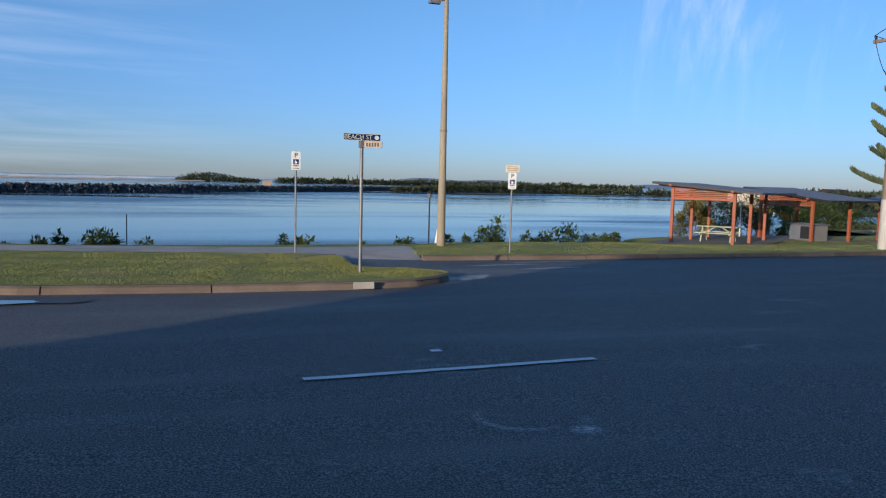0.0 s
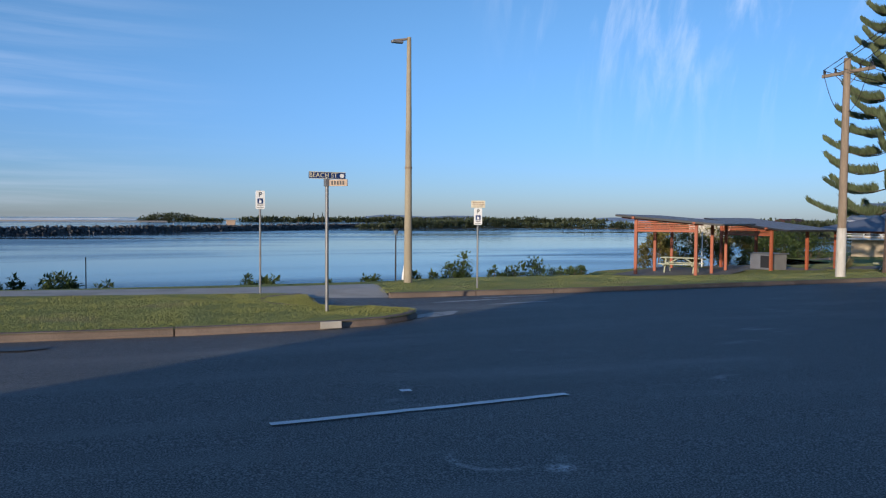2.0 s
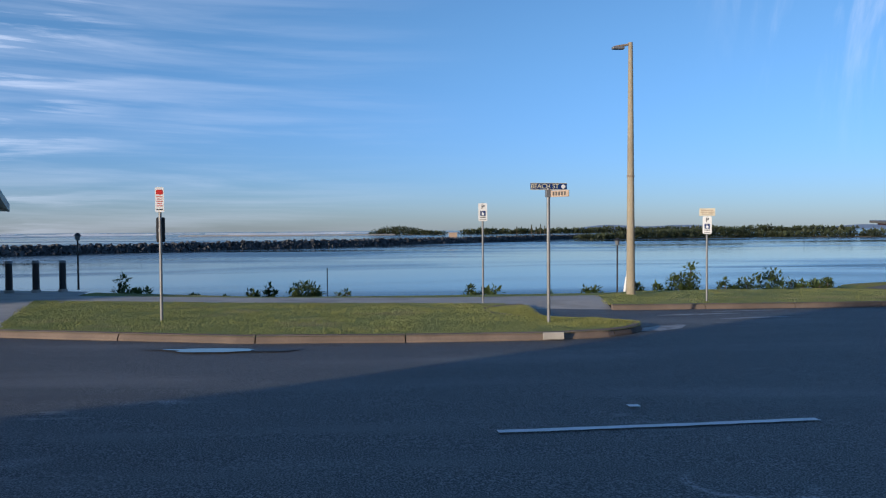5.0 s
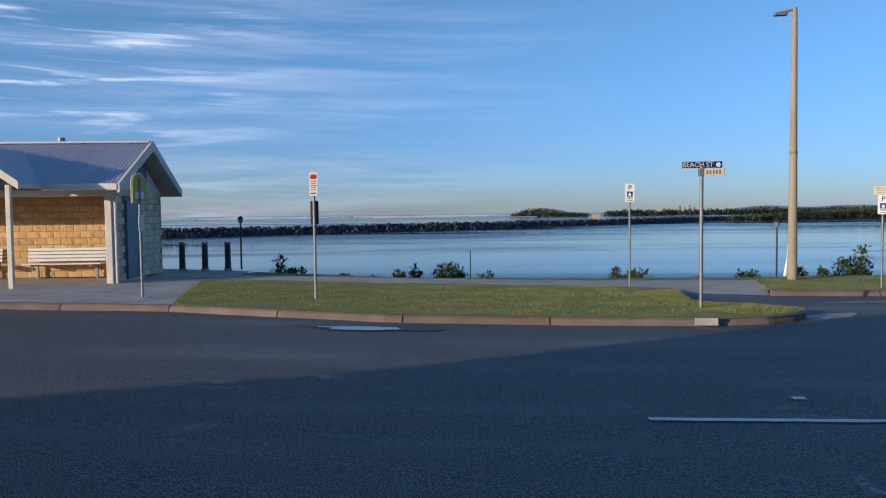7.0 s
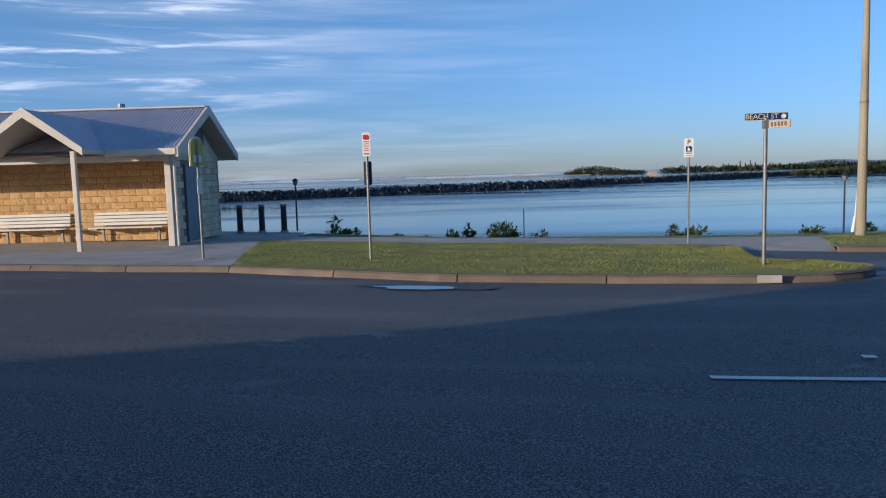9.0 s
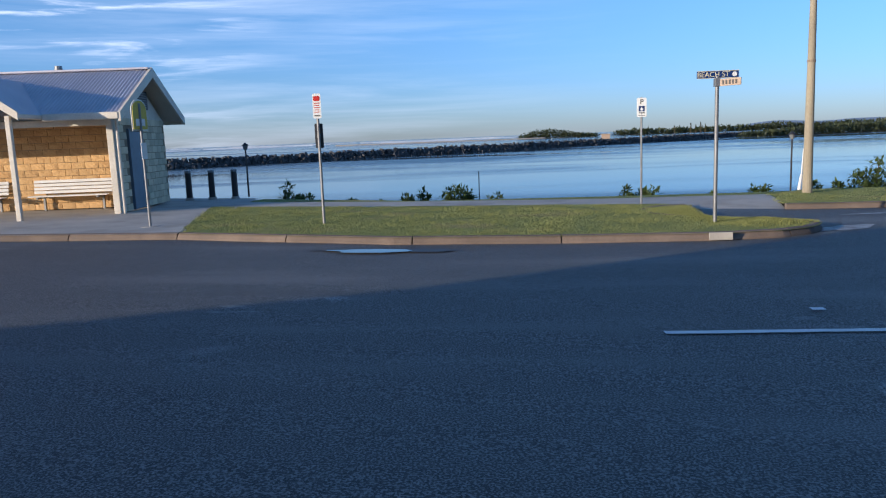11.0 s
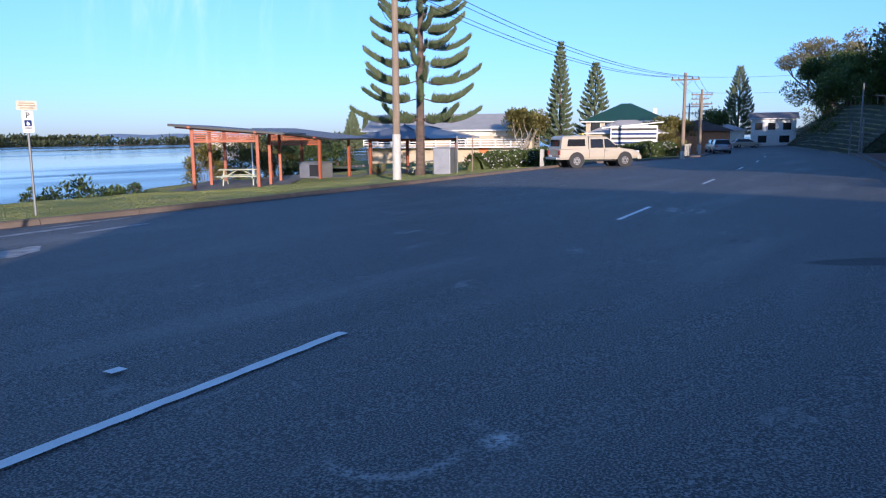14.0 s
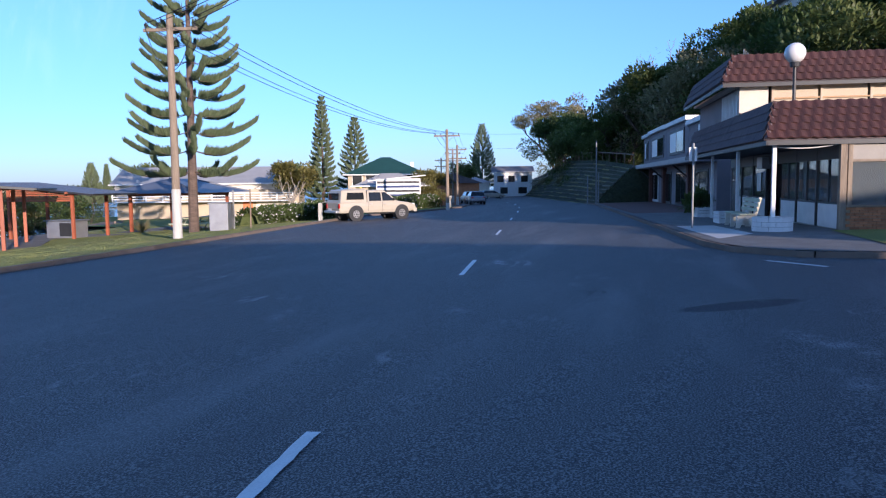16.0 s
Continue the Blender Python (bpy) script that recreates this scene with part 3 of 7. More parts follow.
def kerb_run(line, label, length=2.4, width=0.15, height=0.125, first=0):
    """A kerb as a row of cast blocks with open joints."""
    holder = thing("kerb", label, "kerb", kind="structure")
    pts = resample(line, 200)
    total = sum((b - a).length for a, b in zip(pts, pts[1:]))
    n = max(1, round(total / length))
    dense = resample(line, n * 8 + 1)
    for k in range(n):
        seg = dense[k * 8:k * 8 + 9]
        bm = bmesh.new()
        rings = []
        for i, p in enumerate(seg):
            d = (seg[min(i + 1, 8)] - seg[max(i - 1, 0)]).normalized()
            side = Vector((-d.y, d.x))
            q = p + d * (0.012 if i == 0 else -0.012 if i == 8 else 0)
            z = gz(q.x, q.y)
            prof = ((-0.02, -0.12), (-0.02, 0.03), (0.015, height - 0.03), (0.045, height), (width, height + 0.004), (width, -0.12))
            rings.append([bm.verts.new((q.x + side.x * a, q.y + side.y * a, z + b + 0.004 * noise.noise(Vector((q.x * 3, q.y * 3, b * 9))))) for a, b in prof])
        for a, b in zip(rings, rings[1:]):
            for i in range(6):
                bm.faces.new((a[i], a[(i + 1) % 6], b[(i + 1) % 6], b[i]))
        bm.faces.new(rings[0])
        bm.faces.new(rings[-1][::-1])
        bmesh.ops.recalc_face_normals(bm, faces=bm.faces)
        part("kerb_block", bm, M_kerb, holder)
    return holder


kerb_run(KERB_WEST[1:4], "concrete kerb along the amenities pavement")
kerb_run(KERB_WEST[3:], "brown weathered concrete kerb round the lawn")
kerb_run(NOSE, "concrete kerb round the tip of the lawn", 1.2)
kerb_run(POCKET, "concrete kerb round the parking pocket", 1.2)
kerb_run(KERB_EAST, "low concrete kerb along the river verge")
kerb_run(KERB_SOUTH, "concrete kerb round the shop corner")


def flat(name, pts, mat, label, category, lift=0.006):
    bm = bmesh.new()
    bm.faces.new([bm.verts.new((x, y, gz(x, y) + lift)) for x, y in pts])
    return solid(name, bm, mat, label, category, "structure")


def stripe(x0, y0, x1, y1, w, seed):
    """A painted dash with ragged edges."""
    rng = random.Random(seed)
    a, b = Vector((x0, y0)), Vector((x1, y1))
    d = (b - a).normalized()
    s = Vector((-d.y, d.x)) * w / 2
    n = 24
    left = [a.lerp(b, i / n) + s * rng.uniform(0.8, 1.08) for i in range(n + 1)]
    right = [a.lerp(b, i / n) - s * rng.uniform(0.8, 1.08) for i in range(n + 1)]
    bm = bmesh.new()
    lv = [bm.verts.new((p.x, p.y, road_height(p.x, p.y) + 0.012)) for p in left]
    rvv = [bm.verts.new((p.x, p.y, road_height(p.x, p.y) + 0.012)) for p in right]
    for i in range(n):
        bm.faces.new((rvv[i], rvv[i + 1], lv[i + 1], lv[i]))
    return solid("lane_dash", bm, M_paint, "worn white painted lane dash on the asphalt", "road marking", group="lane dashes")


for k, (a, b) in enumerate([((1.29, 5.64), (4.31, 5.83)), ((13.2, 6.66), (16.1, 6.94)), ((25.1, 7.87), (28.2, 8.18)), ((37.2, 9.05), (40.1, 9.36)), ((49.1, 10.2), (52, 10.55)), ((61, 11.6), (64, 12.0)), ((73, 13.4), (76, 14)), ((85, 15.8), (88, 16.6))]):
    stripe(*a, *b, 0.1, k)
stripe(15.6, 0.95, 14.4, 0.15, 0.14, 30)


# worn marks on the asphalt
def patch_mark(name, x, y, rx_, ry_, mat, label, seed, lift=0.009, turn=0.0):
    bm = bmesh.new()
    pts = []
    for k in range(28):
        a = k / 28 * 2 * math.pi
        r = 0.75 + 0.35 * noise.noise(Vector((math.cos(a) * 1.7, math.sin(a) * 1.7, seed * 3.1)))
        px, py = rx_ * r * math.cos(a), ry_ * r * math.sin(a)
        c, s = math.cos(turn), math.sin(turn)
        qx, qy = x + px * c - py * s, y + px * s + py * c
        pts.append(bm.verts.new((qx, qy, road_height(qx, qy) + lift)))
    bm.faces.new(pts)
    solid(name, bm, mat, label, "road stain", "structure")


M_wet = material("shallow_puddle", (0.02, 0.02, 0.022), rough=0.03, scale=2, fine=10, bump=0, spec=0.6)
patch_mark("puddle", -2.3, 10.85, 0.95, 0.26, M_wet, "shallow puddle in the gutter", 2, 0.026, -0.1)
patch_mark("damp_gutter", -2.2, 10.95, 1.4, 0.36, M_tar, "damp dark asphalt along the gutter", 3, 0.018, -0.1)
flat("reflector", [(2.74, 6.46), (2.86, 6.46), (2.86, 6.56), (2.74, 6.56)], M_paint, "white raised road marker", "road marking", 0.02)
# pale concrete gutter apron at the tip of the island and dusty marks
patch_mark("gutter_apron", 5.7, 13.2, 0.9, 0.35, M_chalk, "pale concrete apron at the kerb tip", 8, 0.008, 0.7)
for k, (x, y, a, b) in enumerate([(7.5, 15.8, 1.3, 0.18), (9.0, 16.5, 1.6, 0.12), (8.5, 14.9, 1.2, 0.12)]):
    patch_mark("worn_stripe", x, y, a, b, M_chalk, "worn pale paint bars in the parking pocket", 20 + k, 0.008, 0.15)
solid("kerb_paint_mark", B(3.0, 11.6, gz(3.2, 11.6) + 0.02, 3.36, 11.63, gz(3.2, 11.6) + 0.14, 0.004), M_concrete, "pale patch on the kerb face below the street sign", "kerb mark", "structure")


# ---- foliage and fine-piece helpers ----
def blades_mesh(name, items, mat):
    """items: base, way, length, width: thin four-sided leaves, each its own island."""
    vs, fs = [], []
    for p, d, ln, w in items:
        d = Vector(d).normalized()
        s = d.cross(Vector((0.31, 0.17, 0.94)))
        s = (s.normalized() if s.length > 1e-3 else Vector((1, 0, 0))) * w / 2
        k = len(vs)
        mid = p + d * ln * 0.45
        vs += [tuple(p), tuple(mid + s), tuple(p + d * ln), tuple(mid - s)]
        fs.append((k, k + 1, k + 2, k + 3))
    m = bpy.data.meshes.new(name)
    m.from_pydata(vs, [], fs)
    m.materials.append(mat)
    return m


def rand_dir(rng, up=0.0):
    while True:
        v = Vector((rng.uniform(-1, 1), rng.uniform(-1, 1), rng.uniform(-1, 1)))
        if 0.05 < v.length < 1:
            v.normalize()
            v.z += up
            return v.normalized()


def clump_items(rng, centre, radius, count, leaf, squash=0.8, up=0.2, shell=0.55):
    out = []
    for _ in range(count):
        d = rand_dir(rng)
        r = radius * (shell + (1 - shell) * rng.random())
        p = Vector(centre) + Vector((d.x * r, d.y * r, d.z * r * squash))
        out.append((p, (d + rand_dir(rng, up) * 0.9), leaf * rng.uniform(0.6, 1.3), leaf * rng.uniform(0.35, 0.6)))
    return out


def limb(bm, rng, a, d, length, r, depth, tips):
    """A forking limb that tapers; its ends go to tips."""
    p, d = Vector(a), Vector(d).normalized()
    for k in range(3):
        q = p + d * length / 3
        rod(bm, p, q, r * (1 - 0.15 * k), r * (0.85 - 0.15 * k), 6)
        p = q
        d = (d + rand_dir(rng, 0.25) * 0.3).normalized()
    if depth == 0:
        tips.append(p)
        return
    for _ in range(rng.choice((2, 3))):
        limb(bm, rng, p, (d + rand_dir(rng, 0.3) * 0.8), length * rng.uniform(0.6, 0.8), r * 0.55, depth - 1, tips)


def tree(name, label, category, at, height, spread, leaf_mat, seed, leaves=2600, leaf=0.28, bark=None, depth=2, group="", clump=0.42, skirt=0):
    rng = random.Random(seed)
    t = thing(name, label, category, at, 0, group)
    bm, tips = bmesh.new(), []
    rod(bm, (0, 0, -0.4), (0, 0, height * 0.22), height * 0.032, height * 0.024, 8)
    for k in range(5):
        a = k * 1.256 + rng.uniform(-0.3, 0.3)
        limb(bm, rng, (0, 0, height * 0.2), (math.cos(a) * spread / height * 1.3, math.sin(a) * spread / height * 1.3, 0.9), height * 0.3, height * 0.016, depth, tips)
    part("trunk", bm, bark or M_bark, t)
    zs = sorted(p.z for p in tips)
    scale = height * 0.88 / max(zs[-1], 0.1)
    items = []
    for p in tips:
        p = Vector((p.x, p.y, p.z * scale))
        items += clump_items(rng, p, spread * clump * rng.uniform(0.5, 1.0), max(6, leaves // len(tips)), leaf, 0.75)
    for _ in range(skirt):
        a = rng.uniform(0, 6.28)
        r = spread * rng.uniform(0.2, 0.85)
        items += clump_items(rng, (math.cos(a) * r, math.sin(a) * r, height * rng.uniform(0.05, 0.6)), spread * rng.uniform(0.2, 0.34), 170, leaf, 0.9, shell=0.3)
    ob = new("crown", blades_mesh("crown", items, leaf_mat))
    ob.parent = t
    return t


def bush(name, label, at, radius, height, leaf_mat, seed, leaves=700, leaf=0.16, group="", category="bush"):
    """A dense shrub: stems and many leafy clumps filling an uneven dome."""
    rng = random.Random(seed)
    t = thing(name, label, category, at, 0, group)
    bm = bmesh.new()
    items = []
    n = 16
    for k in range(n):
        a = rng.uniform(0, 6.28)
        r = radius * math.sqrt(rng.random()) * 0.8
        cap = math.sqrt(max(0.0, 1 - (r / radius) ** 2))
        tip = Vector((math.cos(a) * r, math.sin(a) * r, height * cap * (rng.uniform(0.72, 0.96) if k % 3 else rng.uniform(0.35, 0.7))))
        if k % 2 == 0:
            rod(bm, (tip.x * 0.2, tip.y * 0.2, -0.5), tip, 0.03, 0.012, 5)
        items += clump_items(rng, tip - Vector((0, 0, radius * 0.2)), radius * rng.uniform(0.26, 0.42), leaves // n, leaf, 0.9, shell=0.25)
    part("woody_base", bm, M_bark, t)
    ob = new("leaves", blades_mesh("leaves", items, leaf_mat))
    ob.parent = t
    return t


# ---- unseen blocks added to shade the crossing, behind the walk ----
def skyline_caster(name, label, outline, wall):
    """An unseen shadow caster whose skyline, set square to the low sun, runs along x as (across, height)."""
    across = Vector((-SUN_TO.y, SUN_TO.x, 0))
    at = -18.0 * SUN_TO
    m = Matrix(((across.x, -SUN_TO.x, 0, at.x), (across.y, -SUN_TO.y, 0, at.y), (0, 0, 1, 0), (0, 0, 0, 1)))
    solid(name, prism(bmesh.new(), outline, 7, m), wall, label, "building", "structure")


# heights worked back from where the shade should end on the ground
skyline_caster("corner_shade_block", "unseen cream block with a skyline shaped to shade the crossing",
                [(-11.2, -1), (14, -1), (14, 2.3), (9, 2.8), (7.7, 3.0), (6.7, 3.7), (6.25, 4.8), (5.7, 6.25), (3.0, 6.9), (-0.2, 7.5), (-4.4, 7.05), (-8.9, 6.2), (-10.2, 5.7), (-11.2, 5.2)], M_cream)
skyline_caster("side_shade_block", "unseen cream block across the side street, added to shade the shop corner", [(-34, -1), (-13.4, -1), (-13.4, 6.6), (-18, 6.9), (-24, 7.3), (-34, 7.3)], M_cream)

# ---- amenities block with porch ----
am = thing("amenities_block", "blockwork amenities building with corrugated roof and open porch", "building", (-10.95, 18.54, 0), 189.0)
# local axes: x runs west along the building, y runs towards the road when negative turned; mirrored below by signs
LZ = gz(-11, 19) + 0.13
LEN, DEEP, REC = 16.0, 4.3, 2.25


def av(x, y, z):
    """Local building coordinates: x west from the corner, y back from the front, z up."""
    return (x, -y, z)


def abox(x0, y0, z0, x1, y1, z1, bevel=0.0):
    return B(min(x0, x1), min(-y0, -y1), z0, max(x0, x1), max(-y0, -y1), z1, bevel)


part("wall", abox(0.25, REC + 0.1, LZ, LEN, REC + 0.2, 2.62), M_mortar, am)
part("wall", abox(0.06, 0.06, LZ, 0.2, DEEP - 0.05, 2.5), M_mortar, am)
part("wall", abox(0.2, DEEP - 0.2, LZ, LEN, DEEP, 2.6), M_block_grey, am)
part("wall", abox(LEN - .2, 0.2, LZ, LEN, DEEP - .2, 2.6), M_block_grey, am)
gbm = bmesh.new()
prism(gbm, [(0.0, 2.5), (-DEEP, 2.5), (-DEEP / 2, 3.75)], 0.14)
bmesh.ops.transform(gbm, matrix=Matrix.Translation((0.05, 0, 0)) @ Matrix(((0, 1, 0, 0), (1, 0, 0, 0), (0, 0, 1, 0), (0, 0, 0, 1))), verts=gbm.verts)
bmesh.ops.recalc_face_normals(gbm, faces=gbm.faces)
part("gable_panel", gbm, M_cream, am, "cream gable panel")
vent = part("vent_frame", abox(-0.02, 1.55, 2.85, 0.03, 2.75, 3.4), M_dark, am)
for k in range(7):
    part("slat", B(-0.05, -2.72, 2.9 + k * 0.07, -0.015, -1.58, 2.93 + k * 0.07, m=None), M_galv, vent)
# roof sheets, corrugated
bm = bmesh.new()


def sheet(bm, x0, x1, ya, za, yb, zb, pitch=0.1, amp=0.022, steps_n=3):
    nx = int((x1 - x0) / pitch * 6)
    rows = []
    for j in range(steps_n + 1):
        v = j / steps_n
        rows.append([bm.verts.new((x0 + (x1 - x0) * i / nx, -(ya + (yb - ya) * v), za + (zb - za) * v + amp * math.cos(i / 6 * 2 * math.pi))) for i in range(nx + 1)])
    for a, b in zip(rows, rows[1:]):
        for i in range(nx):
            bm.faces.new((a[i], a[i + 1], b[i + 1], b[i]))


sheet(bm, -0.38, LEN + .4, -0.55, 2.66, 2.15, 4.02)
sheet(bm, -0.38, LEN + .4, 4.85, 2.66, 2.15, 4.02)
part("roof", bm, M_roof_pale, am, "pale lilac-grey corrugated roof", smooth=True)
part("ridge_cap", abox(-0.4, 2.0, 4.0, LEN + .4, 2.3, 4.06, 0.02), M_roof_pale, am)
part("fascia", abox(-0.4, -0.62, 2.5, 1.55, -0.5, 2.68, 0.015), M_cream, am)
part("fascia", abox(-0.4, 4.85, 2.45, LEN, 4.95, 2.66, 0.015), M_cream, am)
for ya, yb in ((-0.6, 2.15), (4.9, 2.15)):
    bm = bmesh.new()
    for z0 in (0,):
        pr = [(-0.46, ya, 2.44), (-0.46, ya, 2.68), (-0.46, yb, 4.06), (-0.46, yb, 3.76)]
        vs = [bm.verts.new((x, -y, z)) for x, y, z in pr]
        f = bm.faces.new(vs)
        r = bmesh.ops.extrude_face_region(bm, geom=[f])
        bmesh.ops.translate(bm, vec=(0.07, 0, 0), verts=[v for v in r["geom"] if isinstance(v, bmesh.types.BMVert)])
    bmesh.ops.recalc_face_normals(bm, faces=bm.faces)
    part("barge_board", bm, M_cream, am)
bm = bmesh.new()
for ya, za, yb, zb in ((-0.5, 2.56, 2.15, 3.9), (4.8, 2.56, 2.15, 3.9)):
    vs = [bm.verts.new((x, -y, z)) for x, y, z in ((-0.38, ya, za), (LEN, ya, za), (LEN, yb, zb), (-0.38, yb, zb))]
    bm.faces.new(vs)
part("soffit", bm, M_ceiling, am)
part("beam", abox(0, -0.1, 2.36, LEN, 0.05, 2.54, 0.01), M_cream, am)
part("column", abox(-0.02, -0.08, LZ - 0.05, 0.16, 0.1, 2.5, 0.015), M_cream, am)
part("downpipe", R(av(-0.1, 0.0, LZ - .05), av(-0.1, 0.0, 2.5), 0.045), M_cream, am)
door = part("door", abox(0.0, 1.15, LZ, 0.05, 2.0, 2.2, 0.01), M_bluegrey_door, am, "blue-grey painted door standing in the end wall")
part("door_frame", abox(-0.02, 1.05, LZ, 0.07, 1.14, 2.28, 0.008), M_bluegrey_door, door)
part("door_frame", abox(-0.02, 2.01, LZ, 0.07, 2.1, 2.28, 0.008), M_bluegrey_door, door)
# cross gable over the porch
PX, PW, PF = 3.05, 1.15, -1.75
bm = bmesh.new()
for sgn in (-1, 1):
    rows = []
    for j in range(2):
        row = []
        for i in range(61):
            v = i / 60
            y = PF + (2.1 - PF) * v
            xx = PX + (0 if j else sgn * (PW + 0.3))
            row.append(bm.verts.new((xx, -y, (3.72 if j else 2.66) + 0.016 * math.cos(v * 38 * 2 * math.pi))))
        rows.append(row)
    for i in range(60):
        bm.faces.new((rows[0][i], rows[0][i + 1], rows[1][i + 1], rows[1][i]))
part("porch_roof", bm, M_roof_pale, am, smooth=True)
bm = bmesh.new()
for sgn in (-1, 1):
    vs = [bm.verts.new((x, -y, z)) for x, y, z in ((PX + sgn * (PW + 0.25), PF, 2.55), (PX, PF, 3.6), (PX, 2.0, 3.6), (PX + sgn * (PW + 0.25), 2.0, 2.55))]
    bm.faces.new(vs)
part("porch_ceiling", bm, M_ceiling, am)
for sgn in (-1, 1):
    bm = bmesh.new()
    vs = [bm.verts.new((x, -(PF - 0.04), z)) for x, z in ((PX + sgn * (PW + 0.34), 2.5), (PX + sgn * (PW + 0.34), 2.7), (PX, 3.76), (PX, 3.5))]
    f = bm.faces.new(vs)
    r = bmesh.ops.extrude_face_region(bm, geom=[f])
    bmesh.ops.translate(bm, vec=(0, -0.06, 0), verts=[v for v in r["geom"] if isinstance(v, bmesh.types.BMVert)])
    bmesh.ops.recalc_face_normals(bm, faces=bm.faces)
    part("barge_board", bm, M_cream, am)
    part("porch_post", abox(PX + sgn * PW - 0.06, PF + 0.1, LZ - .05, PX + sgn * PW + 0.06, PF + 0.22, 2.62, 0.012), M_cream, am)
    part("gutter", abox(PX + sgn * (PW + 0.3) - .05, PF, 2.54, PX + sgn * (PW + 0.3) + .05, -0.5, 2.66, 0.02), M_cream, am)
for k in range(2):
    part("roof_vent", R(av(2.4 + k * 5.2, 2.5, 3.8), av(2.4 + k * 5.2, 2.5, 4.22), 0.16, 0.1), M_galv, am)


# benches on the porch wall
def wall_bench(x0):
    bn = thing("bench", "white slatted aluminium bench on the porch wall", "bench", (0, 0, 0), 0, "porch benches")
    w = am.matrix_world
    bn.matrix_world = w @ Matrix.Translation((x0, -REC + 0.05, LZ))
    for k in range(3):
        part("slat", B(0, 0.12 + k * 0.13, 0.42, 2.3, 0.23 + k * 0.13, 0.455, 0.006), M_white, bn)
    for k in range(4):
        part("slat", B(0.0, 0.04 - 0.02 * k, 0.5 + k * 0.105, 2.3, 0.075 - 0.02 * k, 0.585 + k * 0.105, 0.006), M_white, bn)
    for x in (0.25, 2.0):
        part("bracket", B(x, -0.08, 0.36, x + 0.06, 0.5, 0.41, 0.005), M_galv, bn)
        part("leg", B(x, 0.0, -0.02, x + 0.06, 0.07, 0.4, 0.005), M_galv, bn)
    return bn


for x0 in (1.05, 4.1, 7.2):
    wall_bench(x0)


# ---- signs ----
def text_part(text, size, mat, parent, m, name="lettering", thick=0.002):
    c = bpy.data.curves.new(name, "FONT")
    c.body, c.size, c.extrude, c.align_x, c.align_y = text, size, thick, "CENTER", "CENTER"
    tmp = bpy.data.objects.new("tmp", c)
    scene.collection.objects.link(tmp)
    bpy.context.view_layer.update()
    me = bpy.data.meshes.new_from_object(tmp.evaluated_get(bpy.context.evaluated_depsgraph_get()))
    bpy.data.objects.remove(tmp)
    me.transform(m)
    me.materials.clear()
    me.materials.append(mat)
    ob = new(name, me)
    ob.parent = parent
    return ob


STAND = Matrix.Rotation(math.pi / 2, 4, "X")     # lays lettering upright, facing -y


def rounded_plate(w, h, r=0.03, t=0.006):
    pts = []
    for cx, cz, a0 in ((w / 2 - r, h / 2 - r, 0), (-w / 2 + r, h / 2 - r, 90), (-w / 2 + r, -h / 2 + r, 180), (w / 2 - r, -h / 2 + r, 270)):
        for k in range(5):
            a = radians(a0 + k * 22.5)
            pts.append((cx + r * math.cos(a), cz + r * math.sin(a)))
    return prism(bmesh.new(), pts, t)


def at_height(bm, x, y, z):
    bmesh.ops.translate(bm, vec=(x, y, z), verts=bm.verts)
    return bm


def parking_sign(at, turn, top, extra=False):
    s = thing("parking_sign", "white accessible-parking sign on a galvanised post" + (" with a cream notice" if extra else ""), "sign", at, turn, "parking signs")
    part("post", R((0, 0.04, -0.2), (0, 0.04, top), 0.026), M_galv, s)
    zc = top - (0.42 if extra else 0.24)
    pl = part("plate", at_height(rounded_plate(0.23, 0.46), 0, 0, zc), M_sign_white, s)
    text_part("P", 0.17, M_black, pl, Matrix.Translation((0, -0.003, zc + 0.13)) @ STAND, "letter")
    part("symbol_panel", at_height(rounded_plate(0.14, 0.13, 0.012, 0.003), 0, -0.004, zc - 0.03), M_sign_blue, pl)
    bm = bmesh.new()
    bmesh.ops.create_circle(bm, segments=16, radius=0.035, cap_ends=True, matrix=Matrix.Translation((0.0, -0.0065, zc - 0.045)) @ STAND)
    box(bm, -0.018, -0.0075, zc - 0.03, -0.004, -0.0055, zc + 0.018)
    part("symbol", bm, M_sign_white, pl)
    part("text_bar", B(-0.07, -0.003, zc - 0.14, 0.07, 0.0, zc - 0.12), M_black, pl)
    part("arrow_bar", B(-0.08, -0.003, zc - 0.2, 0.08, 0.0, zc - 0.188), M_black, pl)
    if extra:
        nb = part("notice", at_height(rounded_plate(0.4, 0.2, 0.015), 0, 0, top - 0.08), material("cream_notice", (0.72, 0.66, 0.5), rough=0.5, bump=0), s)
        for k, w in enumerate((0.3, 0.34, 0.26)):
            part("text_bar", B(-w / 2, -0.003, top - 0.04 - k * 0.05, w / 2, 0.0, top - 0.022 - k * 0.05), M_sign_brown, nb)
    for dz in (0.15, -0.15):
        part("bolt", R((0, -0.006, zc + dz), (0, 0.01, zc + dz), 0.009, n=6), M_galv, pl)
    return s


parking_sign((2.9, 18.3, verge_z(2.9, 18.3)), 0, 2.58)
parking_sign((8.8, 18.1, verge_z(8.8, 18.1)), -12, 2.42, True)

